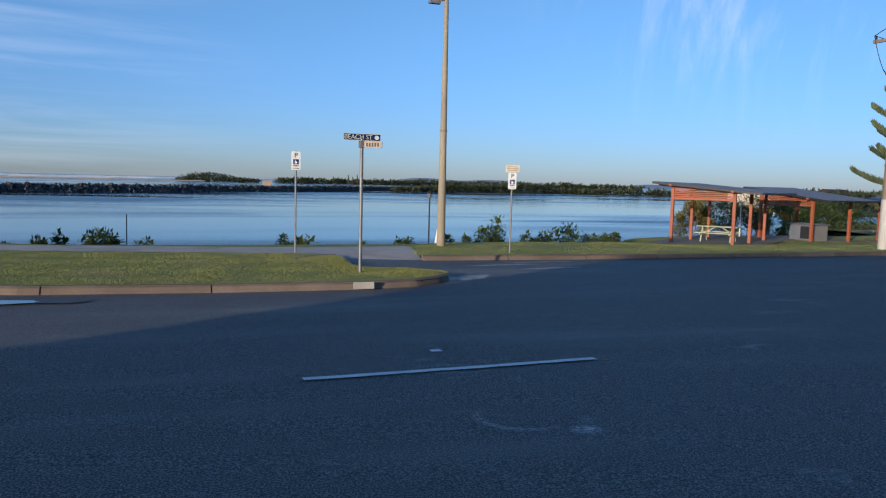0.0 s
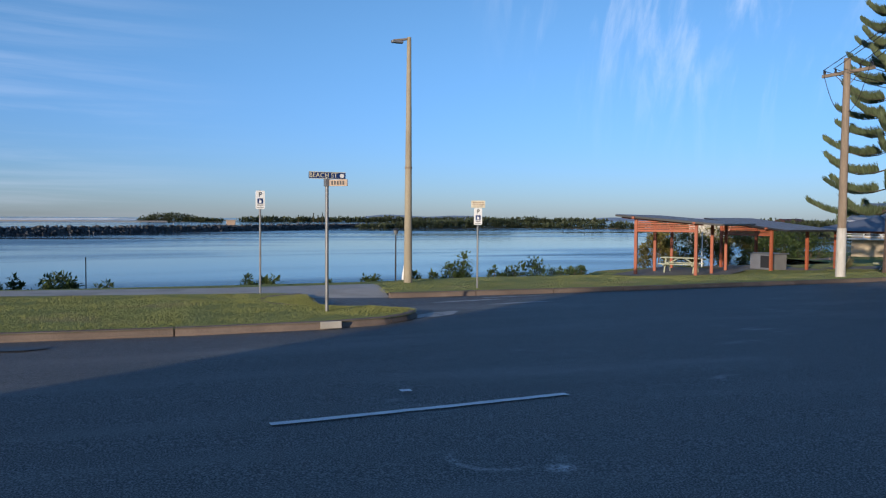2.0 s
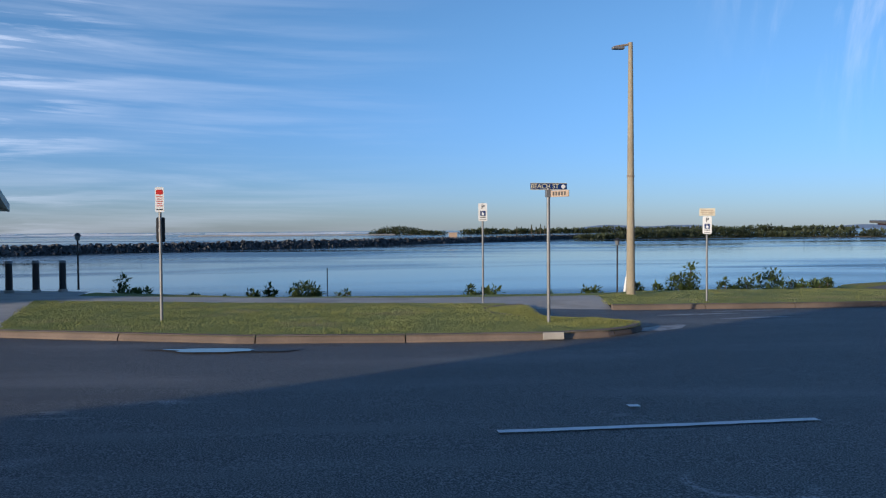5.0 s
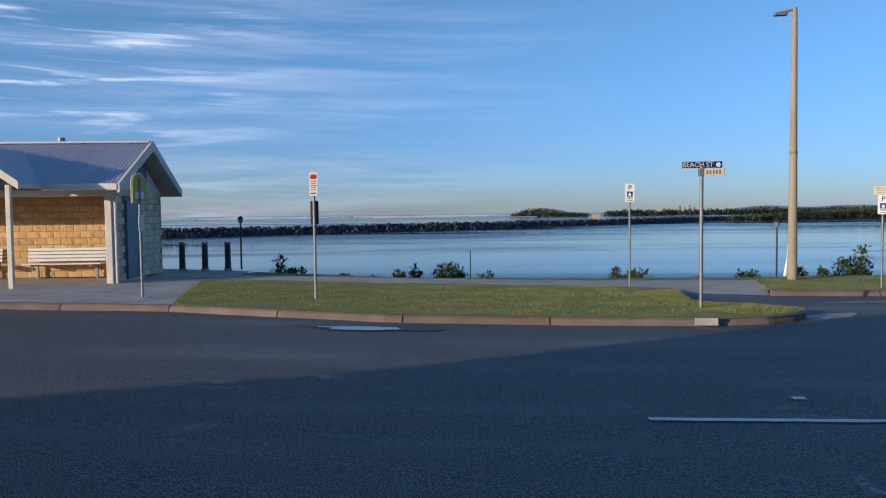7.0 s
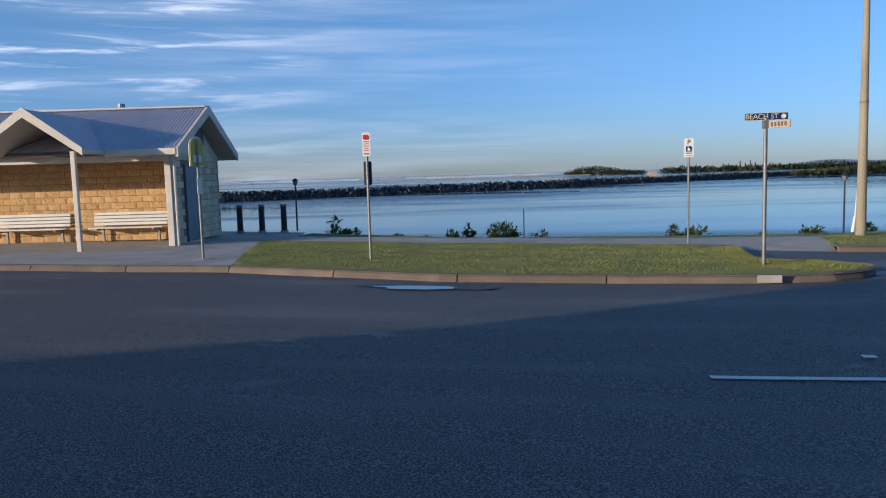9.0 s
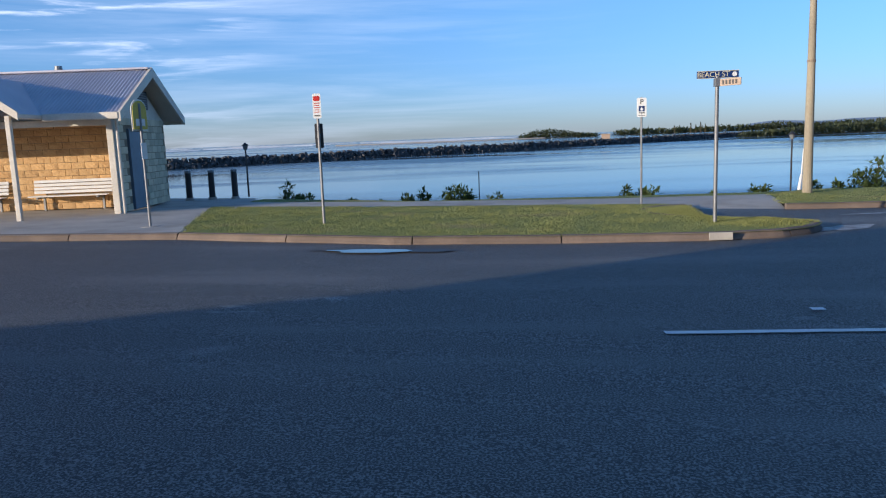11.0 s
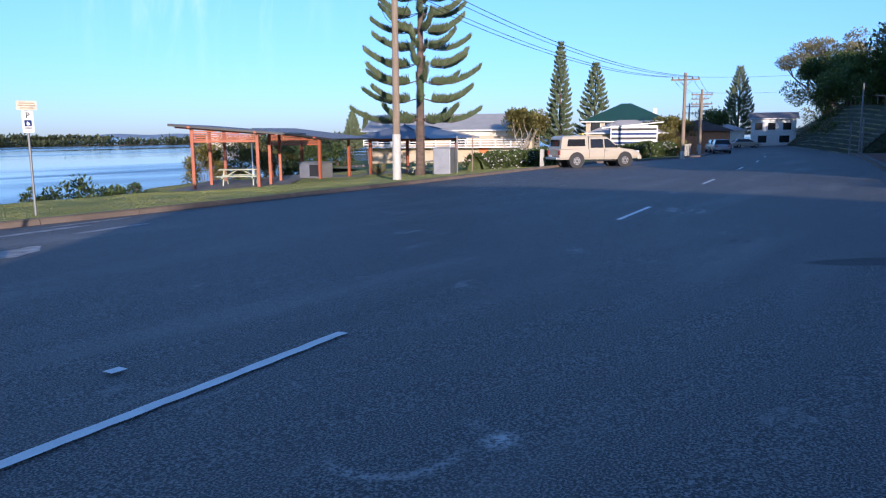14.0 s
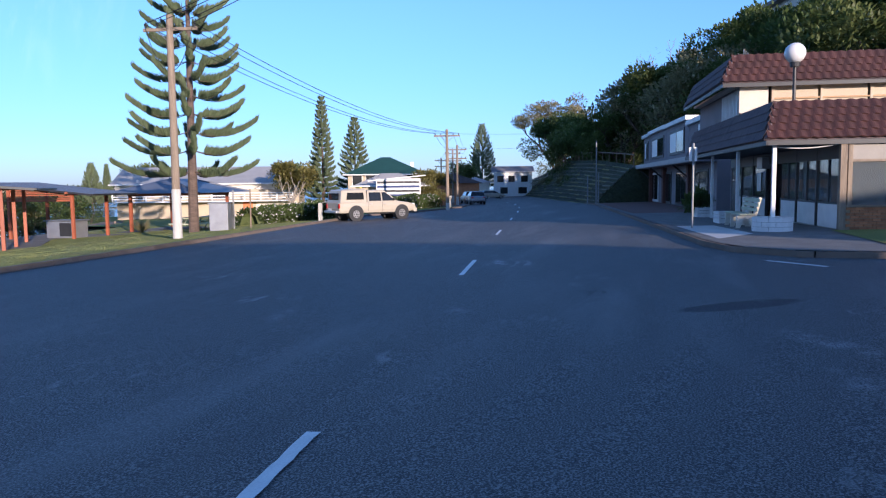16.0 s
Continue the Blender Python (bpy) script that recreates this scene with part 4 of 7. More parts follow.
ps = thing("permit_sign", "white and red no-stopping sign on a galvanised post", "sign", (-4.11, 14.5, verge_z(-4.11, 14.5)), 8)
part("post", R((0, 0.04, -0.2), (0, 0.04, 2.62), 0.03), M_galv, ps)
pl = part("plate", at_height(rounded_plate(0.17, 0.5), 0, 0, 2.42), M_sign_white, ps)
part("red_panel", at_height(rounded_plate(0.13, 0.1, 0.03, 0.003), 0, -0.004, 2.57), M_sign_red, pl)
for k, w in enumerate((0.12, 0.1, 0.12, 0.09, 0.11)):
    part("text_bar", B(-w / 2, -0.003, 2.47 - k * 0.045, w / 2, 0, 2.485 - k * 0.045), M_sign_red, pl)
part("arrow_bar", B(-0.06, -0.003, 2.215, 0.06, 0, 2.235), M_black, pl)
part("side_plate", at_height(rounded_plate(0.17, 0.5), 0, 0.09, 1.82), M_dark, ps, "back of a second sign plate")
part("clamp", R((0, 0.04, 1.78), (0, 0.04, 1.84), 0.036), M_galv, ps)

ss = thing("street_sign", "blue street name sign with a second blade on a galvanised post", "street sign", (3.5, 13.38, verge_z(3.5, 13.38)), 5)
part("post", R((0, 0, -0.3), (0, 0, 2.6), 0.034, n=14), M_galv, ss)
bl = part("blade", B(-0.36, -0.02, 2.56, 0.37, 0.0, 2.69, 0.004), M_sign_blue, ss, "dark blue blade with gold edge")
for z in (2.558, 2.684):
    part("edge_line", B(-0.365, -0.026, z, 0.375, -0.021, z + 0.009), M_sign_gold, bl)
text_part("BEACH", 0.125, M_sign_gold, bl, Matrix.Translation((-0.16, -0.022, 2.624)) @ STAND, "word")
text_part("ST", 0.125, M_sign_gold, bl, Matrix.Translation((0.14, -0.022, 2.624)) @ STAND, "word")
bm = bmesh.new()
bmesh.ops.create_cone(bm, cap_ends=True, segments=20, radius1=0.042, radius2=0.042, depth=0.004, matrix=Matrix.Translation((0.295, -0.023, 2.624)) @ STAND)
part("emblem", bm, M_sign_white, bl)
turned = Matrix.Rotation(radians(-46), 4, "Z")
b2 = part("blade", B(0.03, -0.01, 2.42, 0.44, 0.01, 2.545, 0.004, m=turned), M_sign_brown, ss, "tan blade with dark lettering bars")
for k in range(5):
    part("text_bar", B(0.1 + k * 0.06, -0.014, 2.445, 0.135 + k * 0.06, -0.0105, 2.52, m=turned), M_dark, b2)
part("bracket", B(-0.05, -0.05, 2.42, 0.05, 0.05, 2.56, 0.005), M_galv, ss)

bs = thing("bus_stop_sign", "yellow round-topped bus stop sign on a slim post", "sign", (-8.0, 14.6, verge_z(-8, 14.6)), 0)
part("post", R((0, 0, -0.2), (0, 0, 2.62), 0.028), M_galv, bs)
tb = Matrix.Rotation(radians(66), 4, "Z") @ Matrix.Diagonal((0.85, 1, 1, 1))
out = [(-0.2, -0.28), (0.2, -0.28)] + [(0.2 * math.cos(radians(a)), 0.12 + 0.2 * math.sin(radians(a))) for a in range(0, 181, 15)]
bm = prism(bmesh.new(), out, 0.02, Matrix.Translation((0, 0, 2.36)) @ tb)
plate = part("plate", bm, M_yellow, bs, "yellow plate")
bm = prism(bmesh.new(), [(x * 1.12, z * 1.1) for x, z in out], 0.012, Matrix.Translation((0, 0, 2.36)) @ tb @ Matrix.Translation((0, 0.022, 0)))
part("rim", bm, M_sign_white, plate)
part("panel_bar", B(-0.13, -0.006, 2.15, 0.13, -0.001, 2.3, m=tb), M_sign_white, plate)
part("timetable", B(-0.08, -0.04, 1.45, 0.08, -0.03, 1.8, m=tb), M_sign_white, bs)
part("foot_plate", R((0, 0, -0.01), (0, 0, 0.012), 0.2, n=16), M_concrete, bs)


def bollard(x, y):
    b = thing("bollard", "dark timber bollard with a pale cap", "bollard", (x, y, verge_z(x, y)), 0, "bollards by the bank")
    part("body", R((0, 0, -0.2), (0, 0, 0.96), 0.11, 0.1, 12), M_dark, b)
    part("collar", R((0, 0, 0.0), (0, 0, 0.1), 0.15, 0.13, 12), M_concrete, b)
    part("cap", R((0, 0, 0.94), (0, 0, 1.02), 0.12, 0.1, 12), M_galv, b)


for x, y in ((-11.45, 23.7), (-10.72, 23.9), (-9.98, 24.1)):
    bollard(x, y)


def lantern(x, y, z0, h):
    l = thing("lantern_post", "slim dark post with a hooded lantern at the water", "lamp post", (x, y, z0), 0, "lantern posts")
    part("post", R((0, 0, 0), (0, 0, h), 0.034, 0.026), M_dark, l)
    part("glass", R((0, 0, h), (0, 0, h + 0.18), 0.06, 0.1), M_galv, l)
    part("hood", R((0, 0, h + 0.16), (0, 0, h + 0.26), 0.13, 0.02), M_dark, l)


lantern(-9.85, 25.0, verge_z(-9.85, 24), 1.65)
lantern(8.62, 25.0, -3.2, 4.4)
mk = thing("mooring_marker", "white marker stake leaning in the shallows", "marker", (9.6, 27.5, -3.6), 0)
part("stake", R((0, 0, 0), (0.25, 0, 4.4), 0.03, 0.02), M_white, mk)
part("float", R((0.13, 0, 2.9), (0.2, 0, 3.5), 0.07, 0.04), M_white, mk)
for x, y, h in ((-1.9, 29.2, 4.1),):
    st = thing("channel_stake", "thin grey stake in the river", "stake", (x, y, -3.8), 0)
    part("stake", R((0, 0, 0), (0, 0, h), 0.02), M_dark, st)

# street lamp
ls = thing("street_lamp", "tall tapered cream street lamp with a short rusty arm", "street lamp", (7.72, 20.95, verge_z(7.6, 20.9)), 0)
part("column", R((0, 0, -0.4), (0, 0, 7.5), 0.135, 0.065, 16), M_lamp_column, ls)
part("band", R((0, 0, 3.5), (0, 0, 3.56), 0.112, n=16), M_timber_pole, ls)
part("arm", R((0, 0, 7.45), (-0.5, 0, 7.36), 0.035), M_timber_pole, ls)
part("head", B(-0.56, -0.08, 7.29, -0.2, 0.08, 7.37, 0.02), M_galv, ls)


# ---- river, breakwater and far shore ----
WALL = [(-120, 60), (-57, 114), (-38, 134), (-3, 170), (26, 202), (74, 265), (110, 320)]


def breakwater():
    rng = random.Random(5)
    line = resample(WALL, 1250)
    items_v, items_f = [], []
    for k, p in enumerate(line):
        d = math.hypot(p.x, p.y)
        for j in range(6):
            off = (j - 2.2) * 0.62 + rng.uniform(-0.4, 0.4)
            top = WATER + 1.5 - abs(j - 2.8) * 0.5 + rng.uniform(-0.25, 0.25)
            r = rng.uniform(0.2, 0.48)
            c = Vector((p.x + rng.uniform(-0.3, 0.3), p.y + off, top - r * 0.6))
            m = Matrix.Translation(c) @ Euler((rng.uniform(0, 3), rng.uniform(0, 3), rng.uniform(0, 3))).to_matrix().to_4x4() @ Matrix.Diagonal((r, r * rng.uniform(0.6, 1), r * rng.uniform(0.5, 0.9), 1))
            b = len(items_v)
            for sx in (-1, 1):
                for sy in (-1, 1):
                    for sz in (-1, 1):
                        f = rng.uniform(0.65, 1.0)
                        items_v.append(tuple(m @ Vector((sx * f, sy * f, sz * f))))
            items_f += [(b, b + 1, b + 3, b + 2), (b + 4, b + 6, b + 7, b + 5), (b, b + 4, b + 5, b + 1), (b + 2, b + 3, b + 7, b + 6), (b, b + 2, b + 6, b + 4), (b + 1, b + 5, b + 7, b + 3)]
    me = bpy.data.meshes.new("breakwater")
    me.from_pydata(items_v, [], items_f)
    me.materials.append(M_rock)
    tagged(new("breakwater", me), "long breakwater of tumbled dark grey boulders", "breakwater", kind="stuff")
    core = ruled([(p.x, p.y - 1.4) for p in resample(WALL, 60)], [(p.x, p.y + 2.0) for p in resample(WALL, 60)], 60, 5, lambda x, y, v: WATER - 0.3 + 1.2 * math.sin(math.pi * v))
    solid("breakwater_core", core, M_rock, "rubble core of the breakwater", "breakwater", "structure")


breakwater()


def shore(name, label, line, width, heights, leaf_mat, seed, leaf, per_m, base=-0.5, tall=1.0):
    """A belt of far trees along a line: a low earth bank and masses of leaf clumps."""
    rng = random.Random(seed)
    items = []
    pts = resample(line, max(8, int(sum((Vector(b) - Vector(a)).length for a, b in zip(line, line[1:])) * per_m)))
    n = len(pts)
    for k, p in enumerate(pts):
        h = np.interp(k / (n - 1), [i / (len(heights) - 1) for i in range(len(heights))], heights) * (0.75 + 0.5 * noise.noise(Vector((p.x * 0.04, p.y * 0.04, seed))) + rng.uniform(-0.1, 0.1)) * tall
        h = max(h, 0.4)
        for z in np.arange(0.1, 1.0, 0.3):
            c = Vector((p.x + rng.uniform(-1, 1) * width * 0.3, p.y + rng.uniform(0, 1) * width, WATER + 0.3 + h * z))
            items += clump_items(rng, c, max(h * 0.32, leaf * 0.8), 14, leaf, 0.7, shell=0.2)
    me = blades_mesh(name, items, leaf_mat)
    tagged(new(name, me), label, "trees", kind="stuff")
    top = ruled(line, [(x, y + width + 6) for x, y in line], max(8, n // 6), 5, lambda x, y, v: WATER - 0.4 + 0.9 * math.sin(math.pi * min(v * 1.3, 1.0)))
    solid(name + "_bank", top, M_sand if "island" in name else M_earth, "low bank under the far trees", "bank", "structure")


shore("mangrove_shore", "belt of low green mangroves across the river", [(66, 236), (100, 250), (141, 266), (152, 258)], 10, [1.2, 2.8, 3.4, 3.8, 3.0, 1.0], M_leaf_far, 3, 1.0, 2.6)
shore("island_trees", "low scrubby headland island behind the breakwater", [(-6, 567), (12, 568), (30, 568), (47, 567)], 16, [1.5, 6.5, 7.0, 5.5, 4.5, 3.0], M_leaf_far, 4, 1.6, 2.4)
shore("north_shore", "long line of dark trees on the far shore", [(70, 620), (220, 640), (420, 620)], 20, [3, 4, 5, 5, 5, 4], M_leaf_far, 6, 2.6, 0.9)
shore("east_shore", "trees and low scrub on the eastern shore", [(148, 262), (166, 240), (230, 225), (330, 200), (420, 170)], 16, [1.5, 3, 4, 4.5, 5, 6, 7], M_leaf_far, 7, 1.5, 1.0)
shore("creek_shore", "scrub along the creek behind the picnic ground", [(98, 98), (120, 108), (150, 125), (200, 150)], 12, [3.0, 4.0, 4.5, 5.0], M_leaf_far, 8, 0.8, 2.0)
# sand spit, surf and low haze-blue hills
flat_z = lambda x, y, v: WATER + 0.15 + 0.7 * math.sin(math.pi * v)
solid("sand_spit", ruled([(-150, 560), (-60, 552), (10, 556)], [(-150, 566), (-60, 562), (10, 572)], 20, 5, flat_z), M_sand, "pale sand spit beside the island", "sand", "structure")
rng = random.Random(12)
bm = bmesh.new()
for k in range(60):
    x, y = rng.uniform(-900, -60), rng.uniform(640, 1300)
    ln = rng.uniform(20, 90)
    q = [(x, y), (x + ln, y + rng.uniform(-4, 4)), (x + ln, y + 6), (x, y + 5)]
    top = WATER + rng.uniform(0.6, 1.6)
    vs = [bm.verts.new((a, b, WATER + 0.05 if i < 2 else top)) for i, (a, b) in enumerate(q)]
    bm.faces.new(vs)
solid("surf_lines", bm, M_foam, "white surf breaking on the river bar", "surf", "stuff")
# distance haze is put into the hills' pale blue base colour
M_far_hill = material("haze_coloured_hill", (0.24, 0.31, 0.40), (0.2, 0.27, 0.36), rough=1.0, scale=0.002, fine=0.02, bump=0)


def far_hill(name, x, y, w, h, seed):
    bm = bmesh.new()
    top, bot = [], []
    for i in range(41):
        u = i / 40
        hh = h * math.sin(math.pi * u) * (0.7 + 0.6 * noise.noise(Vector((u * 3, seed, 0))))
        top.append(bm.verts.new((x + w * (u - 0.5), y + 120, WATER + max(hh, 0.2))))
        bot.append(bm.verts.new((x + w * (u - 0.5), y, WATER - 1)))
    for i in range(40):
        bm.faces.new((bot[i], bot[i + 1], top[i + 1], top[i]))
    solid(name, bm, M_far_hill, "hills far inland with distance haze put into their blue colour", "hills", "structure", smooth=True)


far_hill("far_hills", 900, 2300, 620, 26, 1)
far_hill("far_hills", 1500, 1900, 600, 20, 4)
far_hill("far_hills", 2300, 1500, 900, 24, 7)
# far norfolk pines and a pale building at the end of the breakwater
for k, (x, y, h) in enumerate([(124, 606, 7.5), (128, 607, 6.0), (131.5, 606, 8.0), (135, 606, 6.5), (112, 608, 6.0)]):
    rg = random.Random(k)
    pt = thing("distant_pine", "dark conical pine on the far shore", "tree", (x, y, WATER), 0, "distant pines")
    part("trunk", R((0, 0, 0), (0, 0, h), 0.4, 0.1, 6), M_bark, pt)
    it = []
    for _ in range(260):
        u = rg.random()
        a = rg.uniform(0, 6.28)
        r = (1 - u) * 1.5 * rg.uniform(0.3, 1)
        it.append((Vector((math.cos(a) * r * 0.3, math.sin(a) * r * 0.3, h * (0.15 + 0.85 * u))), (math.cos(a), math.sin(a), 0.2), max(r, 0.5), 0.7))
    ob = new("crown", blades_mesh("crown", it, M_leaf_deep))
    ob.parent = pt
hut = thing("rescue_hut", "pale low hut on the end of the breakwater", "hut", (22, 226, WATER + 1.0), 0)
part("wall", B(-1.2, -1, 0, 1.2, 1, 1.6, 0.03), M_sign_brown, hut)
part("roof", B(-1.4, -1.2, 1.6, 1.4, 1.2, 1.75, 0.02), M_sign_brown, hut)
rl = thing("breakwater_railing", "white railing on the breakwater", "railing", (8, 183, WATER + 1.2), 40)
for k in range(9):
    part("post", B(-4 + k, 0, -0.6, -3.92 + k, 0.08, 1.0), M_white, rl)
part("rail", B(-4, 0, 0.94, 4.1, 0.06, 1.02), M_white, rl)
part("rail", B(-4, 0, 0.45, 4.1, 0.06, 0.52), M_white, rl)

# bushes showing over the bank, at the water's edge
for k, (x, y, r, top) in enumerate([(-8.8, 25.9, 0.85, 0.3), (-7.9, 26.3, 0.5, -0.1), (-2.6, 25.2, 0.95, 0.34), (-3.5, 25.0, 0.45, -0.05), (-1.05, 25.3, 0.45, -0.22), (-5.9, 24.4, 0.4, -0.28), (-4.8, 24.2, 0.4, -0.3), (-4.0, 24.3, 0.35, -0.25),
                                   (0.8, 24.6, 0.4, -0.42), (4.1, 26.0, 0.75, -0.15), (3.4, 26.0, 0.4, -0.3), (8.1, 26.2, 0.62, -0.15), (6.3, 25.6, 0.3, -0.4), (9.7, 26.0, 0.4, -0.2), (12.0, 27.0, 0.95, 0.38), (13.3, 26.6, 0.5, -0.1), (14.0, 26.9, 0.5, -0.2),
                                   (15.4, 27.6, 1.1, 0.22), (16.9, 27.9, 0.5, -0.15), (18.6, 28.6, 0.6, -0.22), (10.6, 26.2, 0.35, -0.3), (20.0, 32.0, 0.6, -0.5)]):
    z0 = -1.75
    bush("bank_bush", "dark green coastal bush at the water's edge", (x, y, z0), r, top - z0 + 0.1, M_leaf, 40 + k, 1500 if r > 0.7 else 600, 0.18, "bank bushes")


# ---- picnic ground ----
def picnic_table(at, turn):
    t = thing("picnic_table", "cream slatted picnic table with attached benches", "picnic table", at, turn, "picnic tables")
    for k in range(5):
        part("tabletop_slat", B(-0.95, -0.38 + k * 0.155, 0.72, 0.95, -0.24 + k * 0.155, 0.76, 0.006), M_table, t)
    for s in (-1, 1):
        for k in range(2):
            y = s * (0.66 + k * 0.15)
            part("bench_slat", B(-0.95, y - 0.065, 0.42, 0.95, y + 0.065, 0.46, 0.006), M_table, t)
    for x in (-0.7, 0.7):
        for s in (-1, 1):
            part("leg", R((x, s * 0.25, 0.72), (x, s * 0.62, -0.02), 0.035, n=6), M_table, t)
        part("cross_bar", B(x - 0.03, -0.85, 0.36, x + 0.03, 0.85, 0.42, 0.005), M_table, t)
    for s in (-1, 1):
        part("brace", R((s * 0.7, 0, 0.4), (s * 0.15, 0, 0.7), 0.025, n=6), M_table, t)


def skillion(name, origin, ang, width, rows, spacing, base, hi, lo, over_hi, over_lo, label):
    """A picnic shelter: posts in rows along local y, the roof falling along local x."""
    s = thing(name, label, "picnic shelter", (origin[0], origin[1], base), ang)
    slope = (lo - hi) / width
    top = lambda x: hi + slope * x - base
    for j in range(rows):
        for x in (0, width):
            part("post", B(x - 0.07, j * spacing - 0.07, -0.3, x + 0.07, j * spacing + 0.07, top(x) - 0.1, 0.008), M_red_timber, s)
        bm = bmesh.new()
        prism(bm, [(-over_hi * 0.8, top(-over_hi * 0.8) - 0.16), (width + 0.3, top(width + 0.3) - 0.16), (width + 0.3, top(width + 0.3) - 0.03), (-over_hi * 0.8, top(-over_hi * 0.8) - 0.03)], 0.07, Matrix.Translation((0, j * spacing - 0.035, 0)))
        part("rafter", bm, M_red_timber, s)
    part("tie_beam", B(0, -0.05, top(width) - 0.5, width, 0.05, top(width) - 0.4, 0.006), M_red_timber, s)
    k = 0
    z = top(width) - 0.38
    while z < top(0) - 0.2:
        x1 = min(width, (z + 0.18 - top(0)) / slope) if z + 0.18 > top(width) else width
        part("infill_slat", B(0.07, -0.02, z, max(0.2, x1 - 0.1), 0.02, z + 0.055), M_red_timber, s)
        z += 0.085
    for x in (0, width):
        part("purlin", B(x - 0.06, -0.5, top(x) - 0.12, x + 0.06, (rows - 1) * spacing + 0.5, top(x) - 0.02, 0.006), M_red_timber, s)
    x0, x1, y0, y1 = -over_hi, width + over_lo, -0.4, (rows - 1) * spacing + 0.8
    bm = bmesh.new()
    nx = int((y1 - y0) / 0.19) * 4
    rowa, rowb = [], []
    for i in range(nx + 1):
        y = y0 + (y1 - y0) * i / nx
        dz = 0.02 if i % 4 in (1, 2) else 0.0
        rowa.append(bm.verts.new((x0, y, top(x0) + dz)))
        rowb.append(bm.verts.new((x1, y, top(x1) + dz)))
    for i in range(nx):
        bm.faces.new((rowa[i], rowb[i], rowb[i + 1], rowa[i + 1]))
    part("roof_sheet", bm, M_roof_blue, s, "blue-grey metal roof sheet")
    bm = bmesh.new()
    prism(bm, [(x0, top(x0) - 0.09), (x1, top(x1) - 0.09), (x1, top(x1)), (x0, top(x0))], 0.03, Matrix.Translation((0, y0 - 0.02, 0)))
    part("barge", bm, M_dark, s)
    part("gutter", B(x1 - 0.02, y0, top(x1) - 0.08, x1 + 0.1, y1, top(x1) + 0.01, 0.02), M_dark, s)
    slab = ruled([(-0.9, -1.0), (width + 0.9, -1.0)], [(-0.9, (rows - 1) * spacing + 1.0), (width + 0.9, (rows - 1) * spacing + 1.0)], 4, 4, lambda x, y, v: 0.03)
    ob = part("slab", slab, M_asphalt_pale, s, "grey paved floor")
    return s


def park_z(x, y):
    return verge_z(x, y)


Z1 = park_z(24.5, 29)
skillion("picnic_shelter", (22.15, 29.2), -55, 2.85, 3, 2.95, Z1, 1.98, 1.74, 0.9, 1.2, "red timber picnic shelter with a sloping blue-grey roof")
picnic_table((25.2, 29.6, Z1 + 0.03), -52)
Z2 = park_z(34.5, 32)
skillion("picnic_shelter", (31.6, 33.9), -85, 3.5, 2, 2.9, Z2, 1.84, 1.46, 1.0, 1.3, "red timber shelter over a barbecue with blue-grey roof")
bq = thing("barbecue", "grey metal-clad double barbecue bench", "barbecue", (33.0, 31.7, Z2 + 0.03), 0)
part("cabinet", B(-0.55, -0.8, 0, 0.55, 0.8, 0.86, 0.02), M_steel_box, bq)
part("hotplate_top", B(-0.65, -0.9, 0.86, 0.65, 0.9, 0.92, 0.012), M_galv, bq)
part("door", B(-0.57, -0.7, 0.1, -0.552, 0.0, 0.78, 0.004), M_dark, bq)

# hipped shelter
Z3 = park_z(40, 31)
hs = thing("picnic_shelter", "red timber shelter with a low hipped blue roof", "picnic shelter", (40.2, 29.6, Z3), 4)
for x in (-2.3, 2.3):
    for y in (-1.9, 1.9):
        part("post", B(x - 0.08, y - 0.08, -0.3, x + 0.08, y + 0.08, 2.25, 0.008), M_red_timber, hs)
for y in (-1.9, 1.9):
    part("beam", B(-2.5, y - 0.05, 2.12, 2.5, y + 0.05, 2.3, 0.006), M_red_timber, hs)
for x in (-2.3, 2.3):
    part("beam", B(x - 0.05, -2.0, 2.1, x + 0.05, 2.0, 2.28, 0.006), M_red_timber, hs)
bm = bmesh.new()
lo = [bm.verts.new((sx * 3.5, sy * 3.0, 2.25)) for sx, sy in ((-1, -1), (1, -1), (1, 1), (-1, 1))]
hi = [bm.verts.new((sx * 1.2, 0, 3.1)) for sx in (-1, 1)]
for f in ((lo[0], lo[1], hi[1], hi[0]), (lo[1], lo[2], hi[1]), (lo[2], lo[3], hi[0], hi[1]), (lo[3], lo[0], hi[0]), tuple(lo[::-1])):
    bm.faces.new(f)
part("hip_roof", bm, M_roof_blue, hs)
for sx, sy in ((-1, -1), (1, -1)):
    part("ridge_cap", R((sx * 3.5, sy * 3.0, 2.27), (sx * 1.2, 0, 3.12), 0.05, n=6), M_roof_blue, hs)
slab = ruled([(-3, -2.6), (3, -2.6)], [(-3, 2.6), (3, 2.6)], 4, 4, lambda x, y, v: 0.02)
part("slab", slab, M_asphalt_pale, hs)
picnic_table((39.2, 28.6, Z3 + 0.02), 20)
picnic_table((37.2, 25.9, park_z(37.2, 25.9)), 12)

# service cabinet with a bin screen
cb = thing("service_cabinet", "grey steel cabinet with slatted bin screen beside it", "cabinet", (33.6, 23.2, park_z(33.6, 23.2)), 20)
part("body", B(-0.6, -0.45, 0, 0.6, 0.45, 1.35, 0.02), M_steel_box, cb)
part("lid", B(-0.65, -0.5, 1.35, 0.65, 0.5, 1.4, 0.01), M_galv, cb)
for k in range(6):
    part("slat", B(0.75 + k * 0.15, -0.4, 0.05, 0.85 + k * 0.15, -0.36, 1.3), M_dark if k % 2 else M_galv, cb)
part("frame_post", B(1.68, -0.42, -0.1, 1.76, -0.34, 2.0, 0.01), M_galv, cb)
